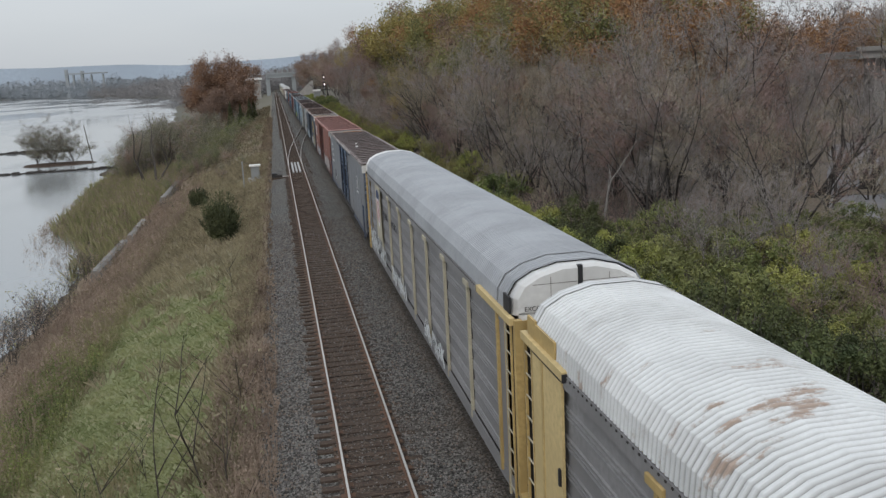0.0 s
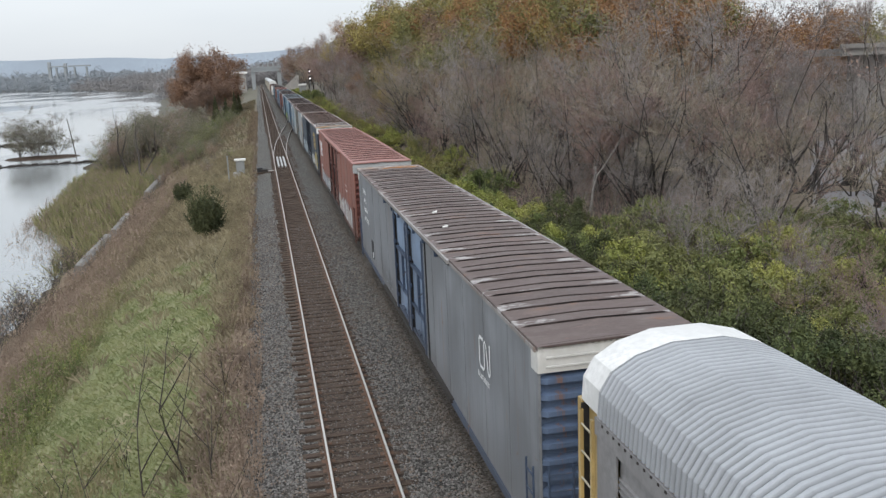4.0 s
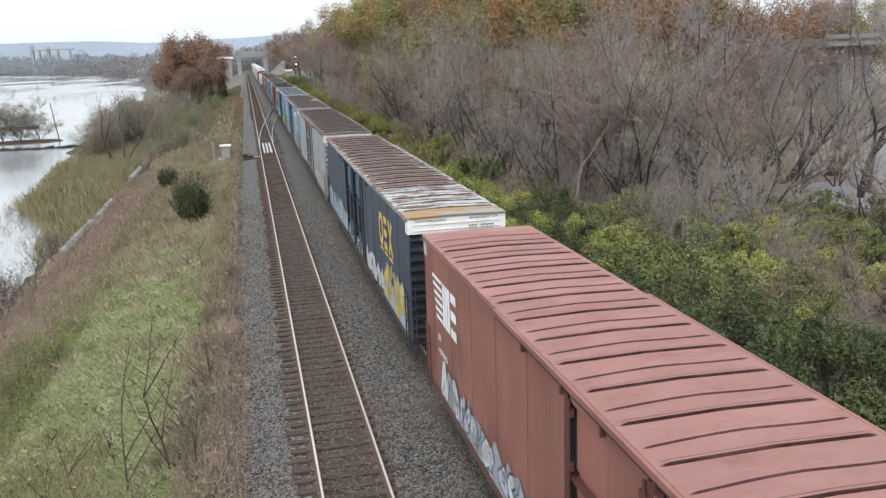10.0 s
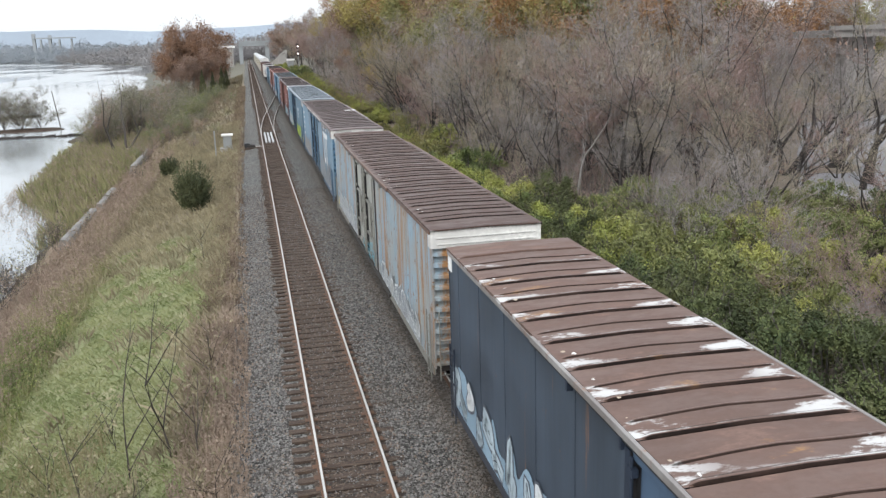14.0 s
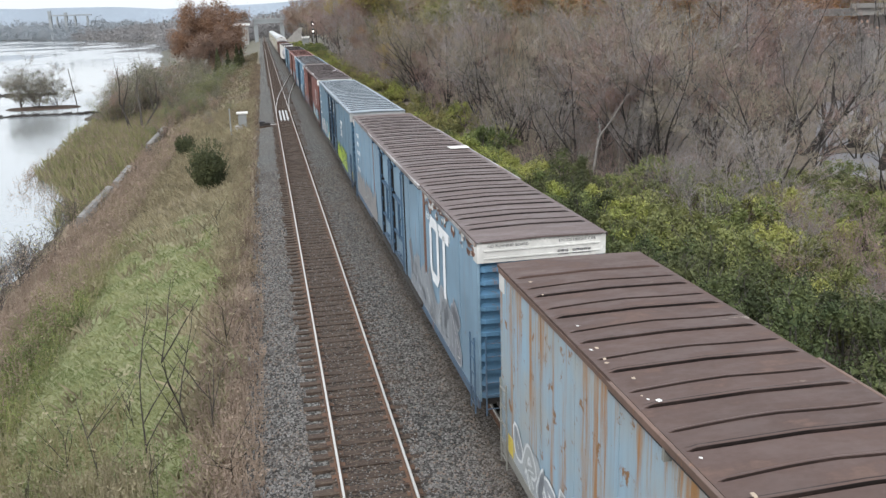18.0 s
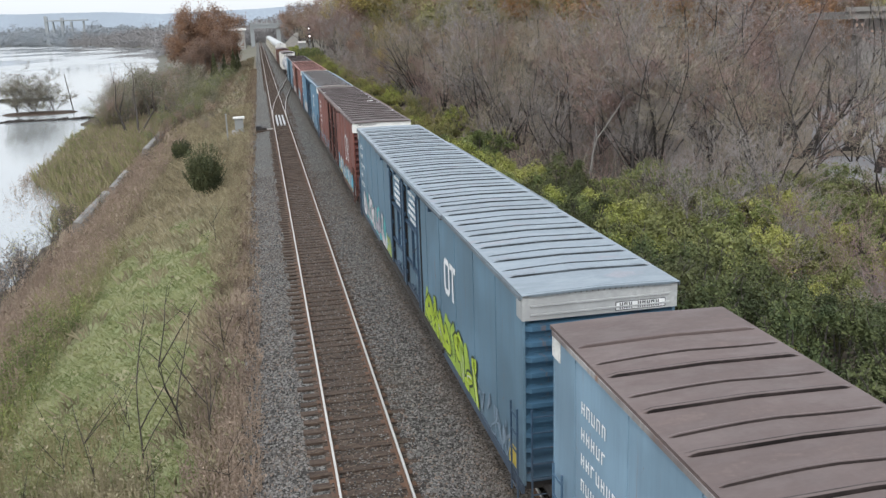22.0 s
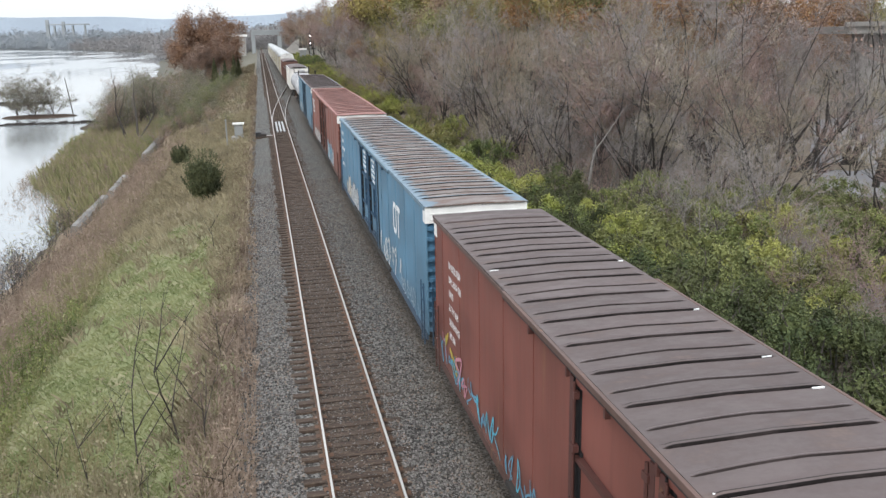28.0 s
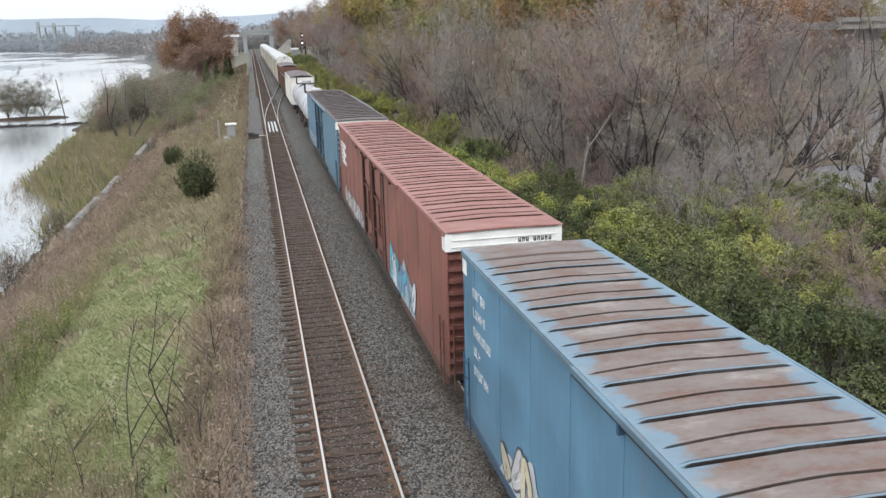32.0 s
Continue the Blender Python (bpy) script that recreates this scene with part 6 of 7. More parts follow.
def side_mark(car, kind, y, z, h, mat):
    """Painted devices on the side that faces the main track, as plain strokes; y is the end nearer the front of the car."""
    x = -HALF - 0.016

    def strokes(width, left, *lines):
        for pts in lines:
            mb = MB()
            ribbon(mb, [(u * h, w * h) for u, w in pts], width * h, x, left, z, 0.004)
            part("painted_mark", mb, mat, car, "large painted mark")
    if kind == "ring_post":
        left = y + 1.45 * h
        ring = [(0.62, 0.5), (0.62, 0.84), (0.52, 0.92), (0.18, 0.92), (0.08, 0.82), (0.08, 0.18), (0.18, 0.08), (0.52, 0.08), (0.62, 0.18), (0.62, 0.5)]
        strokes(0.17, left, ring, [(0.74, 0.92), (1.42, 0.92)], [(1.08, 0.92), (1.08, 0.0)])
    elif kind == "loops":
        left = y + 1.3 * h
        strokes(0.1, left, [(0.52, 0.95), (0.14, 0.95), (0.05, 0.84), (0.05, 0.16), (0.14, 0.05), (0.52, 0.05), (0.62, 0.16), (0.62, 0.9), (0.72, 0.95), (0.84, 0.86), (1.02, 0.14), (1.14, 0.05), (1.24, 0.16), (1.24, 1.0)])
    elif kind == "blocks":
        left = y + 2.3 * h
        strokes(0.2, left, [(0.6, 0.55), (0.6, 0.74), (0.52, 0.9), (0.2, 0.9), (0.1, 0.74), (0.1, 0.36), (0.2, 0.2), (0.52, 0.2), (0.6, 0.36), (0.6, 0.55)],
                [(0.88, 0.9), (1.38, 0.9)], [(0.88, 0.55), (1.38, 0.55)], [(0.88, 0.2), (1.38, 0.2)],
                [(1.68, 1.0), (2.2, 0.1)], [(2.2, 1.0), (1.68, 0.1)])
        strokes(0.09, left, [(0.1, 0.0), (0.62, 0.0)], [(0.86, 0.0), (1.4, 0.0)], [(1.64, 0.0), (2.24, 0.0)])
    elif kind == "stripes":
        left = y + 2.6
        for i in range(6):
            strokes(0.085, left, [(0.0 + 0.07 * (5 - i), 0.06 + i * 0.17), (0.95, 0.06 + i * 0.17)])
        strokes(0.2, left, [(1.1, 0.0), (1.1, 0.95)], [(1.33, 0.0), (1.33, 0.95)], [(1.56, 0.0), (1.56, 0.95)],
                [(1.74, 0.85), (2.22, 0.85)], [(1.74, 0.48), (2.22, 0.48)], [(1.74, 0.1), (2.22, 0.1)])


def text_bars(car, y, z, lines, size, mat, seed):
    """Lines of lettering that cannot be read, as thin plain bars. lines: the width of each, in letters."""
    rng = random.Random(seed)
    x = -HALF - 0.016
    mb = MB()
    for i, count in enumerate(lines):
        zz = z - i * size * 1.75
        for k in range(count):
            yy = y - k * size * 0.82
            mb.box(x - 0.003, x, yy - size * 0.12, yy, zz, zz + size * 0.82)
            if rng.random() < 0.7:
                mb.box(x - 0.003, x, yy - size * 0.52, yy - size * 0.40, zz, zz + size * 0.82)
            w = rng.choice((0.0, 0.36, 0.72))
            mb.box(x - 0.0035, x, yy - size * 0.52, yy - size * 0.1, zz + size * w, zz + size * (w + 0.11))
    part("lettering", mb, mat, car)["kind"] = "stuff"


def side_words(car, words, y, z, size, mat, x=-HALF - 0.02):
    """Words on the side that faces the main track, centred on y."""
    return writing("words", words, mat, car, size, Matrix(((0, 0, -1, x), (-1, 0, 0, y), (0, 1, 0, z), (0, 0, 0, 1))))


def door_notice(car, y, z, mat):
    """The notice on a door: what can be read as words, the rest as bars."""
    for k, words in ((0, "DO NOT MOVE THIS"), (1.35, "CAR UNLESS ALL"), (2.7, "DOORS ARE LOCKED"), (5.4, "ARE LOCKED")):
        side_words(car, words, y, z - k * 0.155, 0.165, mat, -HALF + 0.03)
    mb = MB()
    rng = random.Random(3)
    for i in range(15):
        if i not in (3, 9):
            yy, zz = y + 0.78 - i * 0.105, z - 4.05 * 0.155 - 0.055
            mb.box(-HALF + 0.02, -HALF + 0.036, yy - 0.02, yy, zz, zz + 0.115)
            if rng.random() < 0.7:
                mb.box(-HALF + 0.02, -HALF + 0.036, yy - 0.075, yy - 0.055, zz, zz + 0.115)
            w = rng.choice((0.0, 0.05, 0.095))
            mb.box(-HALF + 0.02, -HALF + 0.037, yy - 0.075, yy, zz + w, zz + w + 0.02)
    part("lettering", mb, mat, car)["kind"] = "stuff"


RACK_WAVE = 27.1 / 216


def autorack(label, roof, hood, posts, side, far_door=False, uprights=None):
    """A covered auto carrier: corrugated side screens between posts, curved corrugated roof, doors at the ends."""
    car = thing("auto_rack", label, "rail car", "cars of the freight train")
    uprights = uprights or CREAM
    eave, top = 4.64, 5.62
    half = 1.50
    ln = 28.6
    # cross-section of the roof
    sect = [(-half, eave), (-1.47, 5.0), (-1.3, 5.28), (-0.95, 5.48), (-0.4, 5.62), (0.4, 5.62), (0.95, 5.48), (1.3, 5.28), (1.47, 5.0), (half, eave)]
    n = len(sect)
    wave = RACK_WAVE
    for q in range(4):
        mb = MB()
        rows = []
        for j in range(54):
            y = 0.75 + (q * 54 + j) * wave
            rows += [(y, 0.006), (y + wave * 0.12, 0.0), (y + wave * 0.38, 0.0), (y + wave * 0.54, 0.012), (y + wave * 0.66, 0.036), (y + wave * 0.84, 0.036)]
        rows.append((0.75 + (q + 1) * 54 * wave, 0.006))
        for y, d in rows:
            for x, z in sect:
                mb.v.append((x + (d * 0.9 if x < -0.7 else (-d * 0.9 if x > 0.7 else 0)), y, z - d * (1.0 if abs(x) < 1.4 else 0.3)))
        mb.f = [(b * n + a, b * n + a + 1, (b + 1) * n + a + 1, (b + 1) * n + a) for b in range(len(rows) - 1) for a in range(n - 1)]
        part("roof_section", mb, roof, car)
    # end caps and the white hoods of the end doors
    for y, s in ((0.0, -1), (ln, 1)):
        whole = far_door and s > 0
        if whole:
            shells = (("end_cap", roof, ((1.0, 0.5), (1.0, 0.78))),)
        elif s > 0:
            shells = (("end_hood", hood, ((0.93, 0.03), (0.985, 0.1), (0.985, 0.76))),)
        else:
            shells = (("end_cap", roof, ((0.985, 0.7), (1.008, 0.72), (1.008, 0.79))), ("end_hood", hood, ((0.885, 0.40), (0.94, 0.47), (0.95, 0.52), (0.95, 0.76))))
        for name, mat, rings in shells:
            hd = MB()
            for sc, d in rings:
                for x, z in sect:
                    hd.v.append((x * sc, y - s * d, eave + (z - eave) * sc + 0.01))
            for k in range(len(rings) - 1):
                hd.f += [(k * n + a, k * n + a + 1, (k + 1) * n + a + 1, (k + 1) * n + a) for a in range(n - 1)]
            if name == "end_hood" or whole:
                hd.f.append(tuple(range(n)))
                d = rings[0][1]
                hd.box(-1.3, 1.3, min(y - s * d, y - s * (d + 0.1)), max(y - s * d, y - s * (d + 0.1)), eave - 0.14, eave + 0.05)
            part(name, hd, mat, car, "white rounded hood over the end doors" if name == "end_hood" else "")
        if s < 0:
            f = y + 0.40
            part("hood_strap", MB().box(-0.05, 0.05, f - 0.02, f + 0.3, eave + 0.42, top - 0.045), M["black"], car)
            for hx in (-0.62, 0.62):
                part("hood_seam", MB().box(hx - 0.006, hx + 0.006, f - 0.004, f + 0.02, eave - 0.1, eave + 0.74), M["wallstone"], car)
            part("hood_edge", MB().box(-1.0, 1.0, f - 0.004, f + 0.02, eave + 0.6, eave + 0.612), M["wallstone"], car)
            writing("words", "EXCESS HEIGHT", M["letters_dark"], car, 0.13, pose(-0.72, f - 0.006, eave + 0.12, 90, 0, 0))
            strap = MB()
            for d in (1.36, 1.39):
                strap.v += [(x * 1.006, y + d, eave + (z - eave) * 1.006) for x, z in sect]
            strap.f = [(a, a + 1, n + a + 1, n + a) for a in range(n - 1)]
            part("roof_strap", strap, M["iron"], car)
        for sx in (-1, 1):
            leaf_x = sorted((sx * 0.02, sx * (half - 0.12)))
            dr = part("end_door", MB().box(leaf_x[0], leaf_x[1], min(y - s * 0.42, y - s * 0.36), max(y - s * 0.42, y - s * 0.36), 1.0, eave - 0.1), posts, car)
            for i in range(5):
                xx = sx * (0.12 + i * 0.26)
                part("door_rib", MB().box(min(xx, xx + 0.05), max(xx, xx + 0.05), min(y - s * 0.36, y - s * 0.33), max(y - s * 0.36, y - s * 0.33), 1.05, eave - 0.14), posts, dr)

            def side_box(x0, x1, d0, d1, z0, z1):
                """A box on the side wall, from d0 to d1 inwards of the car's end."""
                u, v, p, q = sx * (half + x0), sx * (half + x1), y - s * d0, y - s * d1
                return MB().box(min(u, v), max(u, v), min(p, q), max(p, q), z0, z1)
            part("corner_post", side_box(-0.16, 0.0, 0.0, 0.16, 0.9, eave + 0.02), posts, car)
            ladder(car, sx * (half + 0.03), min(y - s * 0.2, y - s * 0.62), 0.7, eave - 0.1, 0.42, CREAM, "side", 9)
            for d in (0.18, 0.62):
                part("ladder_stile", side_box(0.0, 0.05, d, d + 0.05, 0.7, eave - 0.1), posts, car)
            part("corner_panel", side_box(-0.14, -0.11, 0.16, 0.75, 0.95, eave - 0.06), posts, car)
            part("corner_gap", side_box(-0.12, 0.012, 0.155, 0.18, 0.95, eave - 0.02), M["black"], car)
            part("corner_panel", side_box(-0.03, 0.0, 0.75, 1.42, 0.95, eave - 0.06), side, car)
            if s < 0 or far_door:
                part("ladder_rail", side_box(-0.02, 0.09, 0.1, 2.5 if whole else 3.0, eave - 0.1, eave + 0.06), buff_pale, car, bevel=0.012)
                part("rail_end", side_box(0.0, 0.088, 2.5 if whole else 3.0, 2.53 if whole else 3.03, eave - 0.12, eave + 0.02), M["black"], car)
                part("corner_plate", side_box(-0.03, 0.012, 0.34, 0.8, eave + 0.08, eave + 0.42), posts if whole else M["black"], car)
                part("rail_post", side_box(0.0, 0.06, 1.25, 1.36, 0.95, eave - 0.14), posts, car)
            if s > 0 and far_door:
                dr = part("side_door", side_box(0.0, 0.05, 0.72, 2.35, 0.95, eave - 0.16), buff_pale, car)
                part("door_gap", side_box(0.0, 0.06, 0.72, 2.35, eave - 0.16, eave - 0.13), M["black"], dr)
                part("latch", side_box(0.04, 0.09, 2.2, 2.28, 2.6, 2.9), M["black"], dr)
                part("end_plate", side_box(-0.03, 0.008, 0.5, 1.9, eave + 0.06, eave + 0.36), posts, car)
        part("end_sill", MB().box(-half, half, min(y, y + s * 0.25), max(y, y + s * 0.25), 0.85, 1.02), posts, car)
        coupler(car, y, s)
    count = 8
    w = 3.05
    for s in (-1, 1):
        x = s * (half - 0.03)

        def box(a, b, y0, y1, z0, z1):
            u, v = x + s * a, x + s * b
            return MB().box(min(u, v), max(u, v), y0, y1, z0, z1)
        for i in range(count + 1):
            a = 1.35 + max(0, i - 1) * w + (0.0 if i == 0 else 0.0)
            b = 1.35 + i * w if i else 1.35
            if i == 0:
                continue
            b = min(b, ln - 1.35) if i < count else ln - 1.35
            prof, z = [], 1.12
            while z < eave - 0.62:
                for k in range(3):
                    q = z + k * 0.088
                    prof += [(q, 0.0), (q + 0.022, 0.0), (q + 0.034, 0.032), (q + 0.066, 0.032), (q + 0.078, 0.0)]
                z += 0.53
            prof.append((eave - 0.26, 0.0))
            mb = MB()
            m = len(prof)
            for yv in (a + 0.06, b - 0.02):
                for zz, d in prof:
                    mb.v.append((x + s * (d - 0.05), yv, zz))
            mb.f = [(k, m + k, m + k + 1, k + 1) if s < 0 else (k, k + 1, m + k + 1, m + k) for k in range(m - 1)]
            part("side_screen", mb, side, car)
            if i < count:
                part("side_post", box(-0.02, 0.055, b - 0.055, b + 0.055, 0.9, eave - 0.16), uprights, car)
                part("post_cap", box(-0.02, 0.09, b - 0.26, b + 0.26, eave - 0.3, eave - 0.16), uprights, car, bevel=0.012)
        part("top_rail", MB().box(min(x, x + s * 0.045), max(x, x + s * 0.045), 0.7, ln - 0.7, eave - 0.27, eave - 0.02), side, car)
        bolts = MB()
        for k in range(140):
            u = 1.0 + k * (ln - 2.0) / 139
            bolts.box(min(x, x + s * 0.06), max(x, x + s * 0.06), u - 0.02, u + 0.02, eave - 0.06, eave - 0.03)
        part("bolts", bolts, M["iron"], car)["kind"] = "stuff"
        part("side_sill", MB().box(min(x, x + s * 0.04), max(x, x + s * 0.04), 0.2, ln - 0.2, 0.78, 1.1), side, car)
    part("deck", MB().box(-half + 0.08, half - 0.08, 0.1, ln - 0.1, 0.8, 1.0), M["iron"], car)
    truck(car, 2.9)
    truck(car, ln - 2.9)
    return car


def tank_car(label, mat):
    car = thing("tank_car", label, "rail car", "cars of the freight train")
    ln = 15.2
    mb = MB()
    prof = [(0.0, 0.05), (0.12, 0.75), (0.4, 1.2), (0.9, 1.45), (ln - 2.3, 1.45), (ln - 1.8, 1.2), (ln - 1.5, 0.75), (ln - 1.4, 0.05)]
    mb.tube([(0, 0.7 + y, 2.55) for y, r in prof], [r for y, r in prof], 28)
    part("tank", mb, mat, car, smooth=True)
    for y in (3.2, ln / 2, ln - 3.2):
        part("tank_band", MB().tube([(0, y, 2.55), (0, y + 0.08, 2.55)], [1.465, 1.465], 28), M["black"], car)
    part("dome", MB().tube([(0, ln / 2, 3.9), (0, ln / 2, 4.35), (0, ln / 2, 4.45)], [0.5, 0.5, 0.42], 16), mat, car)
    plat = MB().box(-1.1, 1.1, ln / 2 - 1.1, ln / 2 + 1.1, 4.05, 4.09)
    part("platform", plat, M["iron"], car)
    rail = MB()
    for sx in (-1.1, 1.1):
        rail.tube([(sx, ln / 2 - 1.1, 4.95), (sx, ln / 2 + 1.1, 4.95)], 0.03, 5)
        for yy in (-1.1, 0, 1.1):
            rail.tube([(sx, ln / 2 + yy, 4.05), (sx, ln / 2 + yy, 4.95)], 0.03, 5)
    part("guard_rail", rail, M["iron"], car)
    part("underframe", MB().box(-0.5, 0.5, 0.1, ln - 0.1, 0.75, 1.2), M["iron"], car)
    truck(car, 2.1)
    truck(car, ln - 2.1)
    return car


def short_car(label, side, roof, ln, height, name="boxcar"):
    """A plain older boxcar, or an open one where roof is None."""
    car = thing(name, label, "rail car", "cars of the freight train")
    for s in (-1, 1):
        x = s * 1.47
        n = int(ln / 1.5)
        for i in range(n):
            a, b = i * ln / n, (i + 1) * ln / n
            mb = MB().box(min(x, x - s * 0.06), max(x, x - s * 0.06), a, b - 0.02, 0.98, height)
            mb.box(min(x, x + s * 0.05), max(x, x + s * 0.05), b - 0.1, b - 0.02, 1.0, height - 0.05)
            part("side_panel", mb, side, car)
        part("top_rail", MB().box(min(x, x + s * 0.05), max(x, x + s * 0.05), 0, ln, height - 0.12, height + 0.02), side, car)
    for y, s in ((0.0, -1), (ln, 1)):
        mb = MB().box(-1.47, 1.47, min(y, y - s * 0.06), max(y, y - s * 0.06), 0.98, height)
        for i in range(6):
            z = 1.2 + i * (height - 1.4) / 6
            part("end_rib", MB().box(-1.35, 1.35, min(y, y + s * 0.06), max(y, y + s * 0.06), z, z + 0.18), side, car)
        part("end_wall", mb, side, car)
        coupler(car, y, s)
    if roof:
        mb = MB().extrude_y([(-1.5, height), (-0.8, height + 0.2), (0, height + 0.26), (0.8, height + 0.2), (1.5, height), (0, height - 0.05)], 0, ln)
        part("roof", mb, roof, car)
    else:
        part("load", MB().box(-1.35, 1.35, 0.2, ln - 0.2, 1.0, height - 0.5), M["railweb"], car)
    part("underframe", MB().box(-1.2, 1.2, 0, ln, 0.75, 1.0), M["iron"], car)
    truck(car, 2.2)
    truck(car, ln - 2.2)
    return car


# paints, one set for each car
NAVY, SKY_BLUE, STEEL_BLUE, RED, BROWN = (0.04, 0.053, 0.072), (0.165, 0.25, 0.32), (0.098, 0.165, 0.218), (0.215, 0.092, 0.07), (0.16, 0.055, 0.042)
WHITE_TAG, CYAN_TAG, LIME_TAG, GOLD_TAG, PINK_TAG, GREY_TAG = (0.62, 0.64, 0.64), (0.10, 0.42, 0.55), (0.42, 0.55, 0.05), (0.55, 0.42, 0.08), (0.55, 0.25, 0.3), (0.27, 0.29, 0.31)
RUST_RED, RUST_ROOF = (0.28, 0.11, 0.05), (0.082, 0.053, 0.045)

car_list = []


def add_car(car, near_end):
    car_list.append((car, near_end))
    return car


galv = plain("galvanised_screen", (0.225, 0.22, 0.222), 0.55, 0.25, 1.2, 0.1)
galv_roof = rack_roof("galvanised_roof", (0.31, 0.325, 0.345), (0.20, 0.21, 0.22))
white_roof = rack_roof("white_rack_roof", (0.58, 0.59, 0.59), (0.30, 0.29, 0.28), (0.30, 0.215, 0.16))
buff = plain("yellow_rack_paint", (0.46, 0.33, 0.135), 0.6, 0.3, 1.6)
buff_pale = plain("pale_yellow_paint", (0.52, 0.40, 0.195), 0.6, 0.2, 1.2)
CREAM = plain("cream_post_paint", (0.43, 0.395, 0.30), 0.65, 0.25, 2.0)
hood_white = plain("hood_white", (0.62, 0.62, 0.61), 0.6, 0.22, 1.4)


def build_train():
    add_car(autorack("white-roofed yellow auto rack with rust-stained roof", white_roof, hood_white, buff, galv, True, buff), -13.6)
    rack = add_car(autorack("silver auto rack with yellow end posts and white end hoods", galv_roof, hood_white, buff, galv), 15.6)
    thing_mark(rack)
    for y0, y1, h, seed in ((21.3, 27.2, 1.1, 21), (15.2, 19.4, 0.85, 22), (7.8, 11.4, 0.75, 23)):
        graffiti(rack, y0, y1, 0.98, 0.98 + h, [WHITE_TAG, (0.5, 0.5, 0.5)], GREY_TAG, seed, thin=True, x=-1.545)
        graffiti(rack, y0, y1, 0.98, 0.98 + h * 0.8, [WHITE_TAG, WHITE_TAG], GREY_TAG, seed + 60, outline=False, x=-1.543)

    R1 = sheets_for(roof_metal("roof_brown_patched", (0.112, 0.086, 0.08), (0.155, 0.12, 0.11), 0.30, (0.17, 0.10, 0.072), 0.3, chalk=(0.36, 0.345, 0.335), chalky=0.55))
    R1C = sheets_for(roof_metal("roof_orange_white", (0.14, 0.10, 0.085), (0.5, 0.49, 0.47), 0.42, (0.36, 0.17, 0.06), 0.5))
    b1 = add_car(boxcar("faded slate-grey boxcar with a rust-brown patched roof", end=paint("shaded_slate_end", (0.085, 0.12, 0.19), 0.3, 0.4, 0.2), side= paint("grey_blue_paint", (0.176, 0.185, 0.198), 0.25, 0.4, 0.12), roof=R1, band="dirtywhite", marks=None, far_roof=R1C,
                        doors=paint("blue_door_paint", (0.16, 0.215, 0.30), 0.3, 0.4, 0.2), trim=paint("dark_blue_trim", (0.045, 0.065, 0.105), 0.2, 0.3, 0.2),
                        edge=paint("pale_edge", (0.22, 0.20, 0.19), 0.3, 0.5, 0.3, wash=(0.29, 0.28, 0.27)), ln=27.9), 46.2)
    for k, (sx, sy) in enumerate(((-0.55, 13.6), (-0.75, 11.0))):
        part("paper_scrap", MB().tube([(sx - 0.08, sy, EAVE + 0.055), (sx + 0.07, sy + 0.04, EAVE + 0.075)], [0.03, 0.05], 5), M["white"], b1, "white scrap on the roof")
    hatch = part("hatch", MB().box(-HALF - 0.02, -HALF, 23.3, 23.9, 1.3, 2.1), M["black"], b1, "small dark hatch")
    part("hatch_tag", MB().box(-HALF - 0.024, -HALF, 23.35, 23.55, 1.35, 1.6), M["letters"], hatch)
    graffiti(b1, 17.5, 19.5, 1.2, 1.8, [GREY_TAG, WHITE_TAG], WHITE_TAG, 2, thin=True)
    side_mark(b1, "loops", 3.2, 3.0, 0.75, M["letters"])
    text_bars(b1, 5.9 - 1.6, 2.75, (9,), 0.14, M["letters"], 31)
    text_bars(b1, 26.0, 3.9, (5, 5, 7, 9), 0.24, M["letters"], 1)

    R2 = sheets_for(roof_metal("roof_red", (0.255, 0.125, 0.108), (0.225, 0.11, 0.092), 0.25))
    red = paint("red_brown_paint", RED, 0.22, 0.35, 0.05)
    b2 = add_car(boxcar("brick-red boxcar with a clean red ribbed roof", red, R2, end=paint("shaded_red_end", (0.13, 0.048, 0.04), 0.2, 0.4, 0.1), band="greyband", marks="large", trim=paint("dark_red_trim", (0.09, 0.034, 0.028), 0.2, 0.4, 0.2)), 76.4)
    graffiti(b2, 2.2, 10.2, 0.98, 2.1, [WHITE_TAG, (0.5, 0.45, 0.42), (0.36, 0.3, 0.3)], (0.2, 0.16, 0.16), 3)
    graffiti(b2, 17.2, 25.5, 0.98, 1.9, [WHITE_TAG, (0.4, 0.42, 0.46), GREY_TAG], (0.1, 0.1, 0.12), 8)
    side_mark(b2, "stripes", 23.5, 2.95, 1.15, M["letters"])
    text_bars(b2, 25.6, 2.4, (2, 6), 0.2, M["letters"], 32)
    text_bars(b2, 5.0, 3.0, (3, 6), 0.16, M["letters"], 33)

    R3 = sheets_for(roof_metal("roof_rust_white", (0.115, 0.072, 0.058), (0.16, 0.10, 0.08), 0.3, (0.30, 0.16, 0.06), 0.14, chalk=(0.50, 0.495, 0.485), chalky=0.55))
    R3B = sheets_for(roof_metal("roof_white_worn", (0.37, 0.37, 0.365), (0.15, 0.09, 0.07), 0.62, (0.30, 0.16, 0.07), 0.2, rough=0.55))
    R3C = sheets_for(roof_metal("roof_grey_orange", (0.23, 0.23, 0.22), (0.29, 0.285, 0.27), 0.3, (0.28, 0.15, 0.05), 0.72, rough=0.55))
    navy = paint("navy_paint", NAVY, 0.35, 0.3, 0.14)
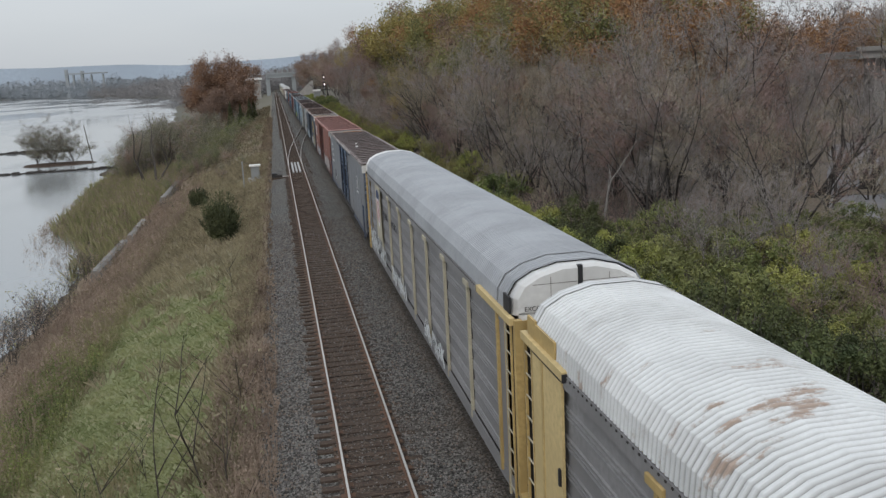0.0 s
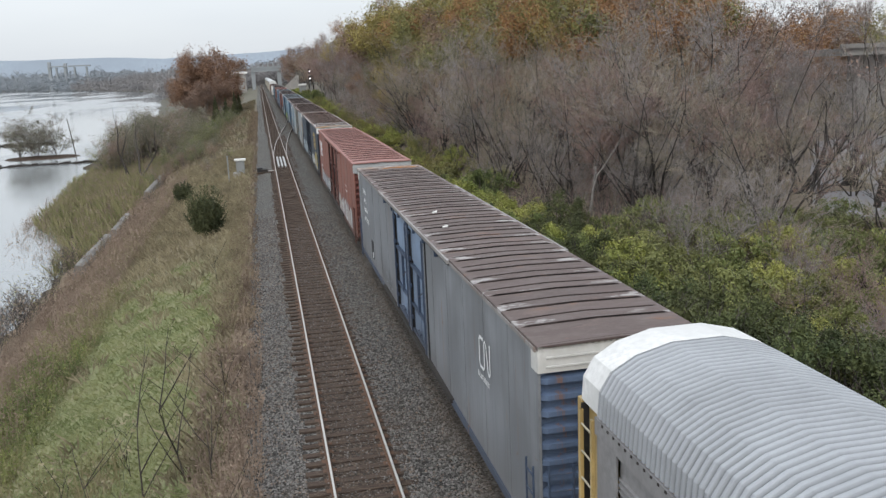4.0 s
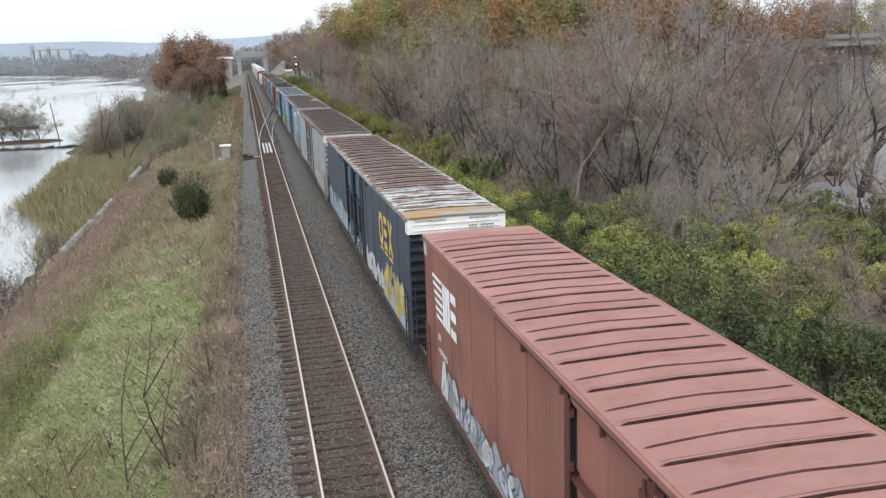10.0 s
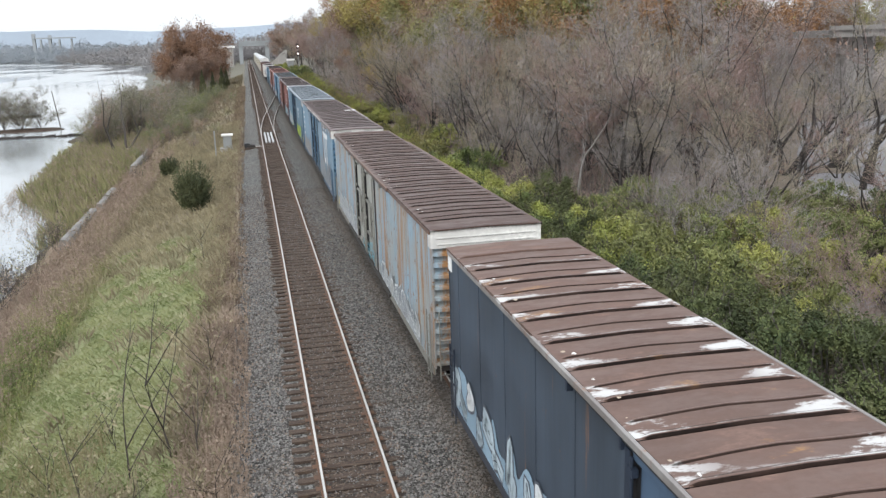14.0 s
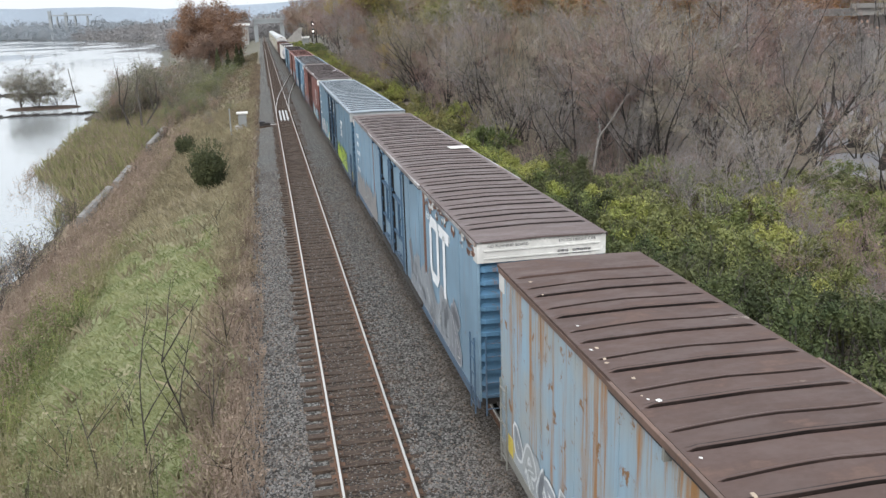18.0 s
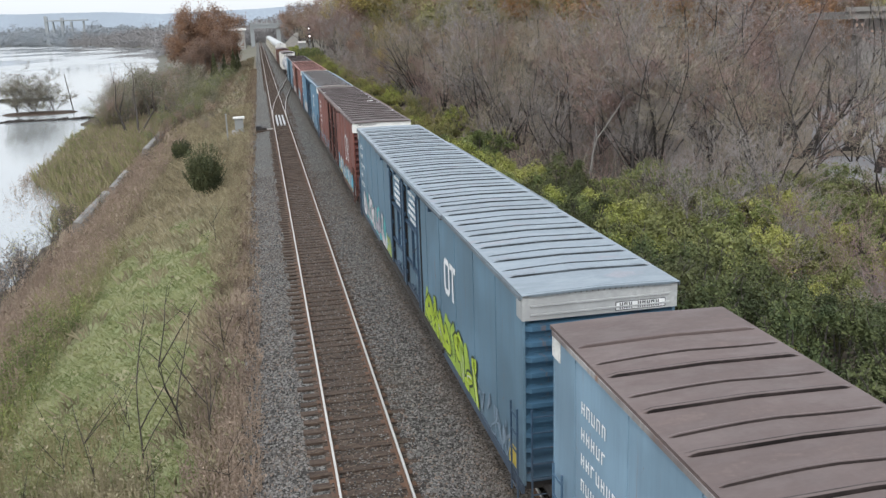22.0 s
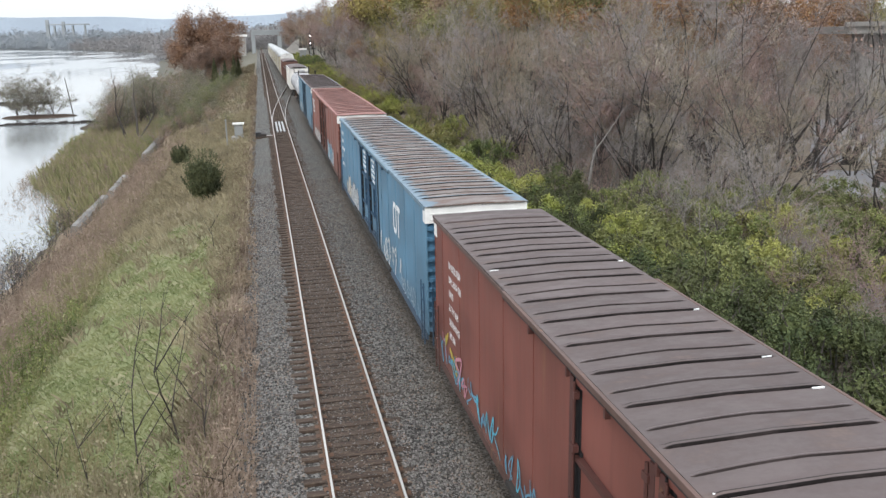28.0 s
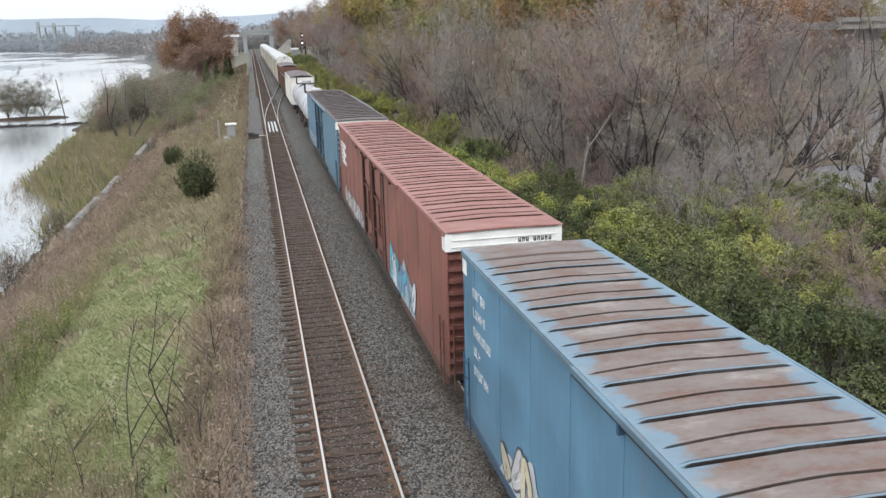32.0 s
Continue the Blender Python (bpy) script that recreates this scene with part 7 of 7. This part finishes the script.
    b3 = add_car(boxcar("dark navy boxcar with a rusty roof showing white patches", navy, R3, end=paint("shaded_navy_end", (0.018, 0.022, 0.03), 0.2, 0.3, 0.05), trim=paint("black_navy_trim", (0.016, 0.024, 0.04), 0.3, 0.3, 0.1),
                        doors=paint("navy_door_paint", (0.05, 0.08, 0.125), 0.35, 0.35, 0.2), edge=paint("chalky_edge", (0.20, 0.18, 0.17), 0.3, 0.4, 0.3, wash=(0.27, 0.26, 0.25)), ln=26.5,
                        near_roof=[R3C, R3B, R3B, R3B, R3B]), 106.0)
    graffiti(b3, 0.6, 5.6, 0.98, 2.4, [GOLD_TAG, (0.5, 0.45, 0.2), (0.35, 0.36, 0.38)], (0.3, 0.3, 0.3), 4)
    graffiti(b3, 5.6, 10.0, 0.98, 2.0, [WHITE_TAG, (0.5, 0.4, 0.38)], (0.3, 0.14, 0.1), 44, outline=False)
    graffiti(b3, 15.8, 26.2, 0.98, 2.1, [WHITE_TAG, (0.42, 0.5, 0.54), (0.24, 0.34, 0.42)], (0.09, 0.1, 0.12), 5)
    graffiti(b3, 10.6, 15.4, 0.98, 1.7, [WHITE_TAG, CYAN_TAG], (0.1, 0.1, 0.12), 45, thin=True, x=-HALF - 0.04)
    side_mark(b3, "blocks", 2.9, 2.75, 1.3, M["letters_gold"])

    R4 = sheets_for(roof_metal("roof_dark_rust", RUST_ROOF, (0.118, 0.075, 0.06), 0.28, chalk=(0.32, 0.27, 0.22), chalky=0.05))
    rusty = paint("pale_rusted_paint", (0.33, 0.355, 0.35), 0.25, 0.35, 0.7, (0.28, 0.145, 0.058), wash=(0.24, 0.34, 0.415))
    b4 = add_car(boxcar("pale grey and blue boxcar streaked with orange rust", rusty, R4, band="dirtywhite", marks=None, doors=paint("grey_door_paint", (0.30, 0.30, 0.27), 0.2, 0.4, 0.25),
                        trim=paint("grey_trim", (0.20, 0.20, 0.18), 0.2, 0.4, 0.4), edge=paint("rust_edge", (0.12, 0.075, 0.058), 0.2, 0.4, 0.2), ln=25.9), 134.6)
    graffiti(b4, 16.6, 25.0, 0.98, 1.9, [GREY_TAG, (0.36, 0.38, 0.38), (0.33, 0.35, 0.36)], WHITE_TAG, 6)
    graffiti(b4, 2.0, 9.5, 0.98, 1.8, [(0.4, 0.41, 0.4), GREY_TAG, (0.33, 0.35, 0.36)], WHITE_TAG, 46)
    graffiti(b4, 10.8, 14.6, 0.98, 1.8, [CYAN_TAG, WHITE_TAG], GREY_TAG, 47, thin=True, x=-HALF - 0.04)
    flake_rng = random.Random(91)
    for car, count in ((b4, 34), (b3, 20)):
        for _ in range(count):
            y, x = flake_rng.uniform(0.5, 25.0), -flake_rng.uniform(1.2, 1.44)
            fl, w = MB(), flake_rng.uniform(0.015, 0.045)
            fl.face(*[(x + w * flake_rng.uniform(0.5, 1.3) * math.cos(k * 1.0472), y + w * flake_rng.uniform(0.5, 1.6) * math.sin(k * 1.0472), roof_profile(x) + 0.055) for k in range(6)])
            part("paint_flake", fl, M["dirtywhite"] if flake_rng.random() < 0.6 else spray((0.38, 0.3, 0.22)), car)
    part("yellow_patch", MB().box(-HALF - 0.012, -HALF, 24.9, 25.4, 1.02, 1.4), spray(GOLD_TAG), b4, "yellow painted patch")

    R5 = sheets_for(roof_metal("roof_plum_brown", (0.115, 0.088, 0.083), (0.138, 0.105, 0.097), 0.25))
    blue5 = paint("sky_blue_paint", SKY_BLUE, 0.2, 0.25, 0.16, (0.21, 0.14, 0.10))
    b5 = add_car(boxcar("sky-blue boxcar with a plum-brown roof and a large white mark", blue5, R5, end=paint("shaded_blue_end", (0.075, 0.165, 0.26), 0.2, 0.3, 0.1), band="dirtywhite", trim=paint("blue_trim", (0.055, 0.105, 0.165), 0.2, 0.3, 0.3),
                        edge=paint("plum_edge", (0.15, 0.12, 0.115), 0.3, 0.5, 0.3, wash=(0.35, 0.34, 0.33))), 162.45)
    graffiti(b5, 2.4, 9.6, 0.98, 2.5, [(0.2, 0.21, 0.23), GREY_TAG, (0.24, 0.255, 0.27)], (0.32, 0.34, 0.36), 7)
    graffiti(b5, 18.6, 26.4, 0.98, 2.2, [(0.3, 0.29, 0.28), (0.27, 0.265, 0.26), (0.28, 0.27, 0.265)], (0.33, 0.31, 0.30), 12)
    part("roof_patch", MB().box(0.76, 1.5, 13.4, 13.95, EAVE + 0.05, EAVE + 0.07), M["dirtywhite"], b5, "white square patch on the roof")
    rust_m = paint("rust_band_paint", (0.15, 0.075, 0.05), 0.3, 0.4, 0.3)
    flakes = random.Random(55)
    for _ in range(60):
        y = flakes.uniform(0.2, 6.3)
        w, h = flakes.uniform(0.05, 0.3), flakes.uniform(0.03, 0.12)
        z = EAVE - flakes.uniform(0.14, 0.5)
        out = []
        for k in range(7):
            r = flakes.uniform(0.6, 1.0)
            out.append((-HALF - 0.018, y + w * r * math.cos(k * 0.898), z + h * r * math.sin(k * 0.898)))
        fl = MB()
        fl.face(*out)
        part("paint_flake", fl, M["dirtywhite"] if flakes.random() < 0.4 else rust_m, b5)
    part("rust_band", MB().box(-HALF - 0.012, -HALF, 6.45, 6.78, SILL, EAVE - 0.14), rust_m, b5, "rust-brown upright band")
    part("rust_band", MB().box(-HALF - 0.012, -HALF, 19.0, 19.16, SILL, EAVE - 0.14), rust_m, b5, "rust-brown upright band")
    text_bars(b5, 25.8, 3.9, (5, 5, 7, 3, 6), 0.24, M["letters"], 8)
    text_bars(b5, 6.2, 4.0, (17,), 0.24, M["letters"], 10)
    side_mark(b5, "ring_post", 3.0, 2.3, 1.9, M["letters"])

    R6 = sheets_for(roof_metal("roof_grey_blue", (0.18, 0.216, 0.246), (0.235, 0.24, 0.265), 0.3, (0.26, 0.21, 0.22), 0.12, rough=0.48))
    blue6 = paint("steel_blue_paint", STEEL_BLUE, 0.2, 0.22, 0.05)
    b6 = add_car(boxcar("steel-blue boxcar with a blue-grey ribbed roof", blue6, R6, end=paint("shaded_steel_end", (0.042, 0.10, 0.16), 0.2, 0.3, 0.05), band="greyband", marks="plate", trim=paint("steel_blue_trim", (0.03, 0.06, 0.10), 0.2, 0.3, 0.1), edge=paint("steel_edge", (0.12, 0.145, 0.165), 0.3, 0.4, 0.1)), 191.3)
    graffiti(b6, 3.6, 10.2, 0.98, 2.1, [LIME_TAG, (0.34, 0.48, 0.08), (0.3, 0.42, 0.06)], (0.03, 0.05, 0.03), 9)
    graffiti(b6, 0.9, 3.6, 1.0, 1.8, [(0.2, 0.26, 0.32), GREY_TAG], (0.06, 0.09, 0.12), 49, thin=True)
    part("yellow_patch", MB().box(-HALF - 0.012, -HALF, 0.5, 0.95, 1.04, 1.5), spray(GOLD_TAG), b6, "yellow painted patch")
    graffiti(b6, 18.6, 25.6, 0.98, 2.25, [(0.55, 0.52, 0.55), (0.42, 0.40, 0.44), (0.62, 0.6, 0.6), (0.09, 0.36, 0.38)], (0.13, 0.12, 0.15), 10)
    graffiti(b6, 17.2, 18.6, 0.98, 1.7, [(0.42, 0.48, 0.1), WHITE_TAG, (0.4, 0.45, 0.1)], (0.1, 0.3, 0.3), 50)
    side_mark(b6, "ring_post", 5.6, 2.75, 0.95, M["letters"])
    text_bars(b6, 26.2, 4.0, (5, 5, 7, 3, 6), 0.25, M["letters"], 2)

    R7 = sheets_for(roof_metal("roof_grey_brown", (0.10, 0.078, 0.075), (0.125, 0.094, 0.085), 0.3))
    red7 = paint("oxide_red_paint", BROWN, 0.25, 0.3, 0.15)
    b7 = add_car(boxcar("oxide-red boxcar with a grey-brown roof", red7, R7, end=paint("shaded_oxide_end", (0.09, 0.034, 0.03), 0.2, 0.4, 0.1), marks="height", trim=paint("oxide_trim", (0.075, 0.03, 0.025), 0.2, 0.3, 0.3), edge=paint("brown_edge", (0.10, 0.06, 0.05), 0.2, 0.4, 0.2)), 220.8)
    graffiti(b7, 0.4, 9.6, 0.98, 2.0, [CYAN_TAG, WHITE_TAG, (0.3, 0.42, 0.5), (0.45, 0.38, 0.12)], (0.05, 0.08, 0.12), 11)
    graffiti(b7, 18.0, 26.6, 0.98, 1.75, [CYAN_TAG, (0.12, 0.3, 0.42), GOLD_TAG], (0.06, 0.05, 0.06), 13, thin=True)
    graffiti(b7, 23.6, 26.6, 0.98, 2.1, [GOLD_TAG, PINK_TAG, LIME_TAG], (0.05, 0.05, 0.05), 53, thin=True)
    text_bars(b7, 25.3, 3.85, (8, 8, 3, 6, 7, 4), 0.21, M["letters"], 4)
    side_mark(b7, "loops", 3.0, 2.3, 1.4, M["letters"])
    chips = random.Random(77)
    for i in range(5, 20):
        for sx in (-1, 1):
            if chips.random() < 0.6:
                y = i * SHEET_WIDTH + chips.uniform(-0.2, 0.0)
                x = sx * chips.uniform(1.28, 1.4)
                part("seam_tape", MB().box(x - chips.uniform(0.04, 0.12), x + chips.uniform(0.03, 0.09), y, y + chips.uniform(0.02, 0.045), EAVE + 0.002, EAVE + 0.022), M["letters"], b7, "white tape at a roof seam")
    part("roof_patch", MB().box(0.75, 1.1, 12.3, 12.5, EAVE + 0.02, EAVE + 0.04), M["letters"], b7, "white patch on the roof")

    R8 = sheets_for(roof_metal("roof_rust_blue", (0.15, 0.12, 0.108), (0.155, 0.102, 0.084), 0.5, (0.22, 0.195, 0.18), 0.4, rough=0.5, rim=(0.135, 0.20, 0.25)))
    blue8 = paint("bright_blue_paint", (0.088, 0.182, 0.262), 0.25, 0.2, 0.04)
    b8 = add_car(boxcar("bright blue boxcar with a rusty roof showing blue paint", blue8, R8, end=paint("shaded_bright_blue_end", (0.05, 0.125, 0.20), 0.2, 0.3, 0.05), marks="height_car", trim=paint("bright_blue_trim", (0.03, 0.07, 0.12), 0.2, 0.3, 0.1),
                        edge=paint("blue_edge", (0.105, 0.165, 0.21), 0.3, 0.4, 0.2)), 249.3)
    graffiti(b8, 5.2, 10.3, 0.98, 2.2, [WHITE_TAG, (0.4, 0.46, 0.5)], (0.2, 0.28, 0.34), 14, thin=True)
    graffiti(b8, 0.8, 5.2, 0.98, 1.7, [(0.32, 0.4, 0.46), WHITE_TAG], (0.2, 0.28, 0.34), 54, thin=True)
    graffiti(b8, 18.4, 24.2, 0.98, 2.1, [(0.52, 0.5, 0.5), (0.56, 0.5, 0.36), WHITE_TAG, (0.46, 0.47, 0.48)], (0.09, 0.1, 0.12), 15)
    side_mark(b8, "ring_post", 4.7, 2.7, 1.1, M["letters"])
    text_bars(b8, 26.2, 4.0, (5, 5, 7, 3, 6), 0.25, M["letters"], 5)
    for car in (b6, b8):
        for y in (11.97, 14.97):
            door_notice(car, y, 4.34, M["letters"])

    red9 = paint("second_red_paint", (0.21, 0.085, 0.065), 0.25, 0.35, 0.1)
    b9 = add_car(boxcar("brick-red boxcar with a red ribbed roof and white end band", red9, R2, end=paint("shaded_second_red_end", (0.12, 0.046, 0.038), 0.2, 0.4, 0.1), marks="large", trim=paint("second_red_trim", (0.10, 0.04, 0.03), 0.2, 0.4, 0.2)), 278.3)
    graffiti(b9, 4.6, 9.6, 0.98, 2.35, [CYAN_TAG, (0.2, 0.32, 0.44), WHITE_TAG, (0.34, 0.42, 0.46)], (0.1, 0.14, 0.2), 16)
    graffiti(b9, 17.5, 25, 0.98, 1.8, [WHITE_TAG, (0.5, 0.45, 0.42), GREY_TAG], (0.2, 0.15, 0.14), 17)
    side_mark(b9, "stripes", 23.5, 2.95, 1.15, M["letters"])
    blue10 = paint("grey_teal_paint", (0.10, 0.18, 0.24), 0.25, 0.3, 0.1)
    b10 = add_car(boxcar("faded teal-blue boxcar with a dark brown roof", blue10, R7, marks=None, trim=paint("teal_trim", (0.04, 0.08, 0.12), 0.2, 0.3, 0.1)), 307.0)
    graffiti(b10, 18, 26, 0.98, 1.9, [WHITE_TAG, GREY_TAG], GREY_TAG, 18, thin=True)
    add_car(tank_car("pale grey tank car with black bands", plain("tank_grey", (0.42, 0.42, 0.43), 0.55, 0.15, 1.0)), 335.9)
    add_car(tank_car("pale grey tank car with black bands", plain("tank_grey_dull", (0.36, 0.36, 0.37), 0.6, 0.2, 1.0)), 352.2)
    add_car(short_car("white boxcar with a dark brown roof", M["dirtywhite"], R7, 17.5, 4.3), 369.4)
    add_car(short_car("low dark brown gondola", paint("gondola_brown", (0.10, 0.06, 0.05), 0.2, 0.4, 0.3), None, 19.0, 3.5, "gondola"), 388.2)
    add_car(short_car("plain dark brown older boxcar", paint("dark_brown_paint", (0.12, 0.06, 0.05), 0.2, 0.4, 0.3), R7, 17.5, 4.3), 408.6)
    rack_b = autorack("pale auto rack with a grey-white roof", plain("dull_rack_roof", (0.42, 0.43, 0.43), 0.6, 0.15, 0.8), hood_white, M["dirtywhite"], galv)
    add_car(rack_b, 428.0)
    for i in range(1, 9):
        add_car(copy_thing(rack_b, Matrix.Identity(4)), 428.0 + i * 28.9)


def thing_mark(rack):
    """The shield and the words on the silver auto rack's side."""
    x = -1.53
    plate = part("logo_panel", MB().box(x - 0.012, x, 22.4, 24.2, 2.0, 4.5), CREAM, rack, "cream panel on the side")
    out = [(0.0, 1.0), (0.9, 0.85), (1.0, 0.5), (0.85, 0.0), (0.55, -0.6), (0.0, -1.0), (-0.55, -0.6), (-0.85, 0.0), (-1.0, 0.5), (-0.9, 0.85)]
    sh = MB()
    sh.face(*[(x - 0.016, 23.3 - u * 0.62, 3.45 + w * 0.92) for u, w in out])
    part("shield", sh, M["letters"], plate)
    top = MB()
    top.face(*[(x - 0.020, 23.3 - u * 0.60, 3.45 + w * 0.90) for u, w in out[:3] + out[8:]])
    part("shield_top", top, plain("shield_blue", (0.03, 0.05, 0.12), 0.6), plate)
    st = MB()
    for k in range(4):
        u = -0.42 + k * 0.28
        st.box(x - 0.021, x - 0.017, 23.3 - u - 0.05, 23.3 - u + 0.05, 2.85, 3.85)
    part("shield_stripes", st, plain("shield_red", (0.35, 0.05, 0.04), 0.6), plate)
    m = Matrix(((0, 0, -1, -1.545), (-1, 0, 0, 20.9), (0, 1, 0, 3.5), (0, 0, 0, 1)))
    writing("words", "BUILDING", M["letters_dark"], rack, 0.42, m)
    m2 = m.copy()
    m2.translation = (-1.545, 17.9, 3.5)
    writing("words", "AMERICA", M["letters_dark"], rack, 0.42, m2)
    return plate


build_train()

# metres run by the train at even seconds
RUN = (0.0, 16.46, 32.88, 49.2, 65.48, 81.68, 97.69, 113.41, 128.99, 144.75, 160.94, 177.25, 193.76, 209.96, 225.99, 242.16, 258.47)


def motions():
    """The train rolls towards the camera along the freight track."""
    for car, near in car_list:
        rows = []
        for i, run in enumerate(RUN):
            y = near - run
            a = math.degrees(math.atan2(track_2(y + 27) - track_2(y), 27.0))
            rows.append((2.0 * i, pose(track_2(y), y, 0, 0, 0, -a)))
        walk(car, rows)


motions()
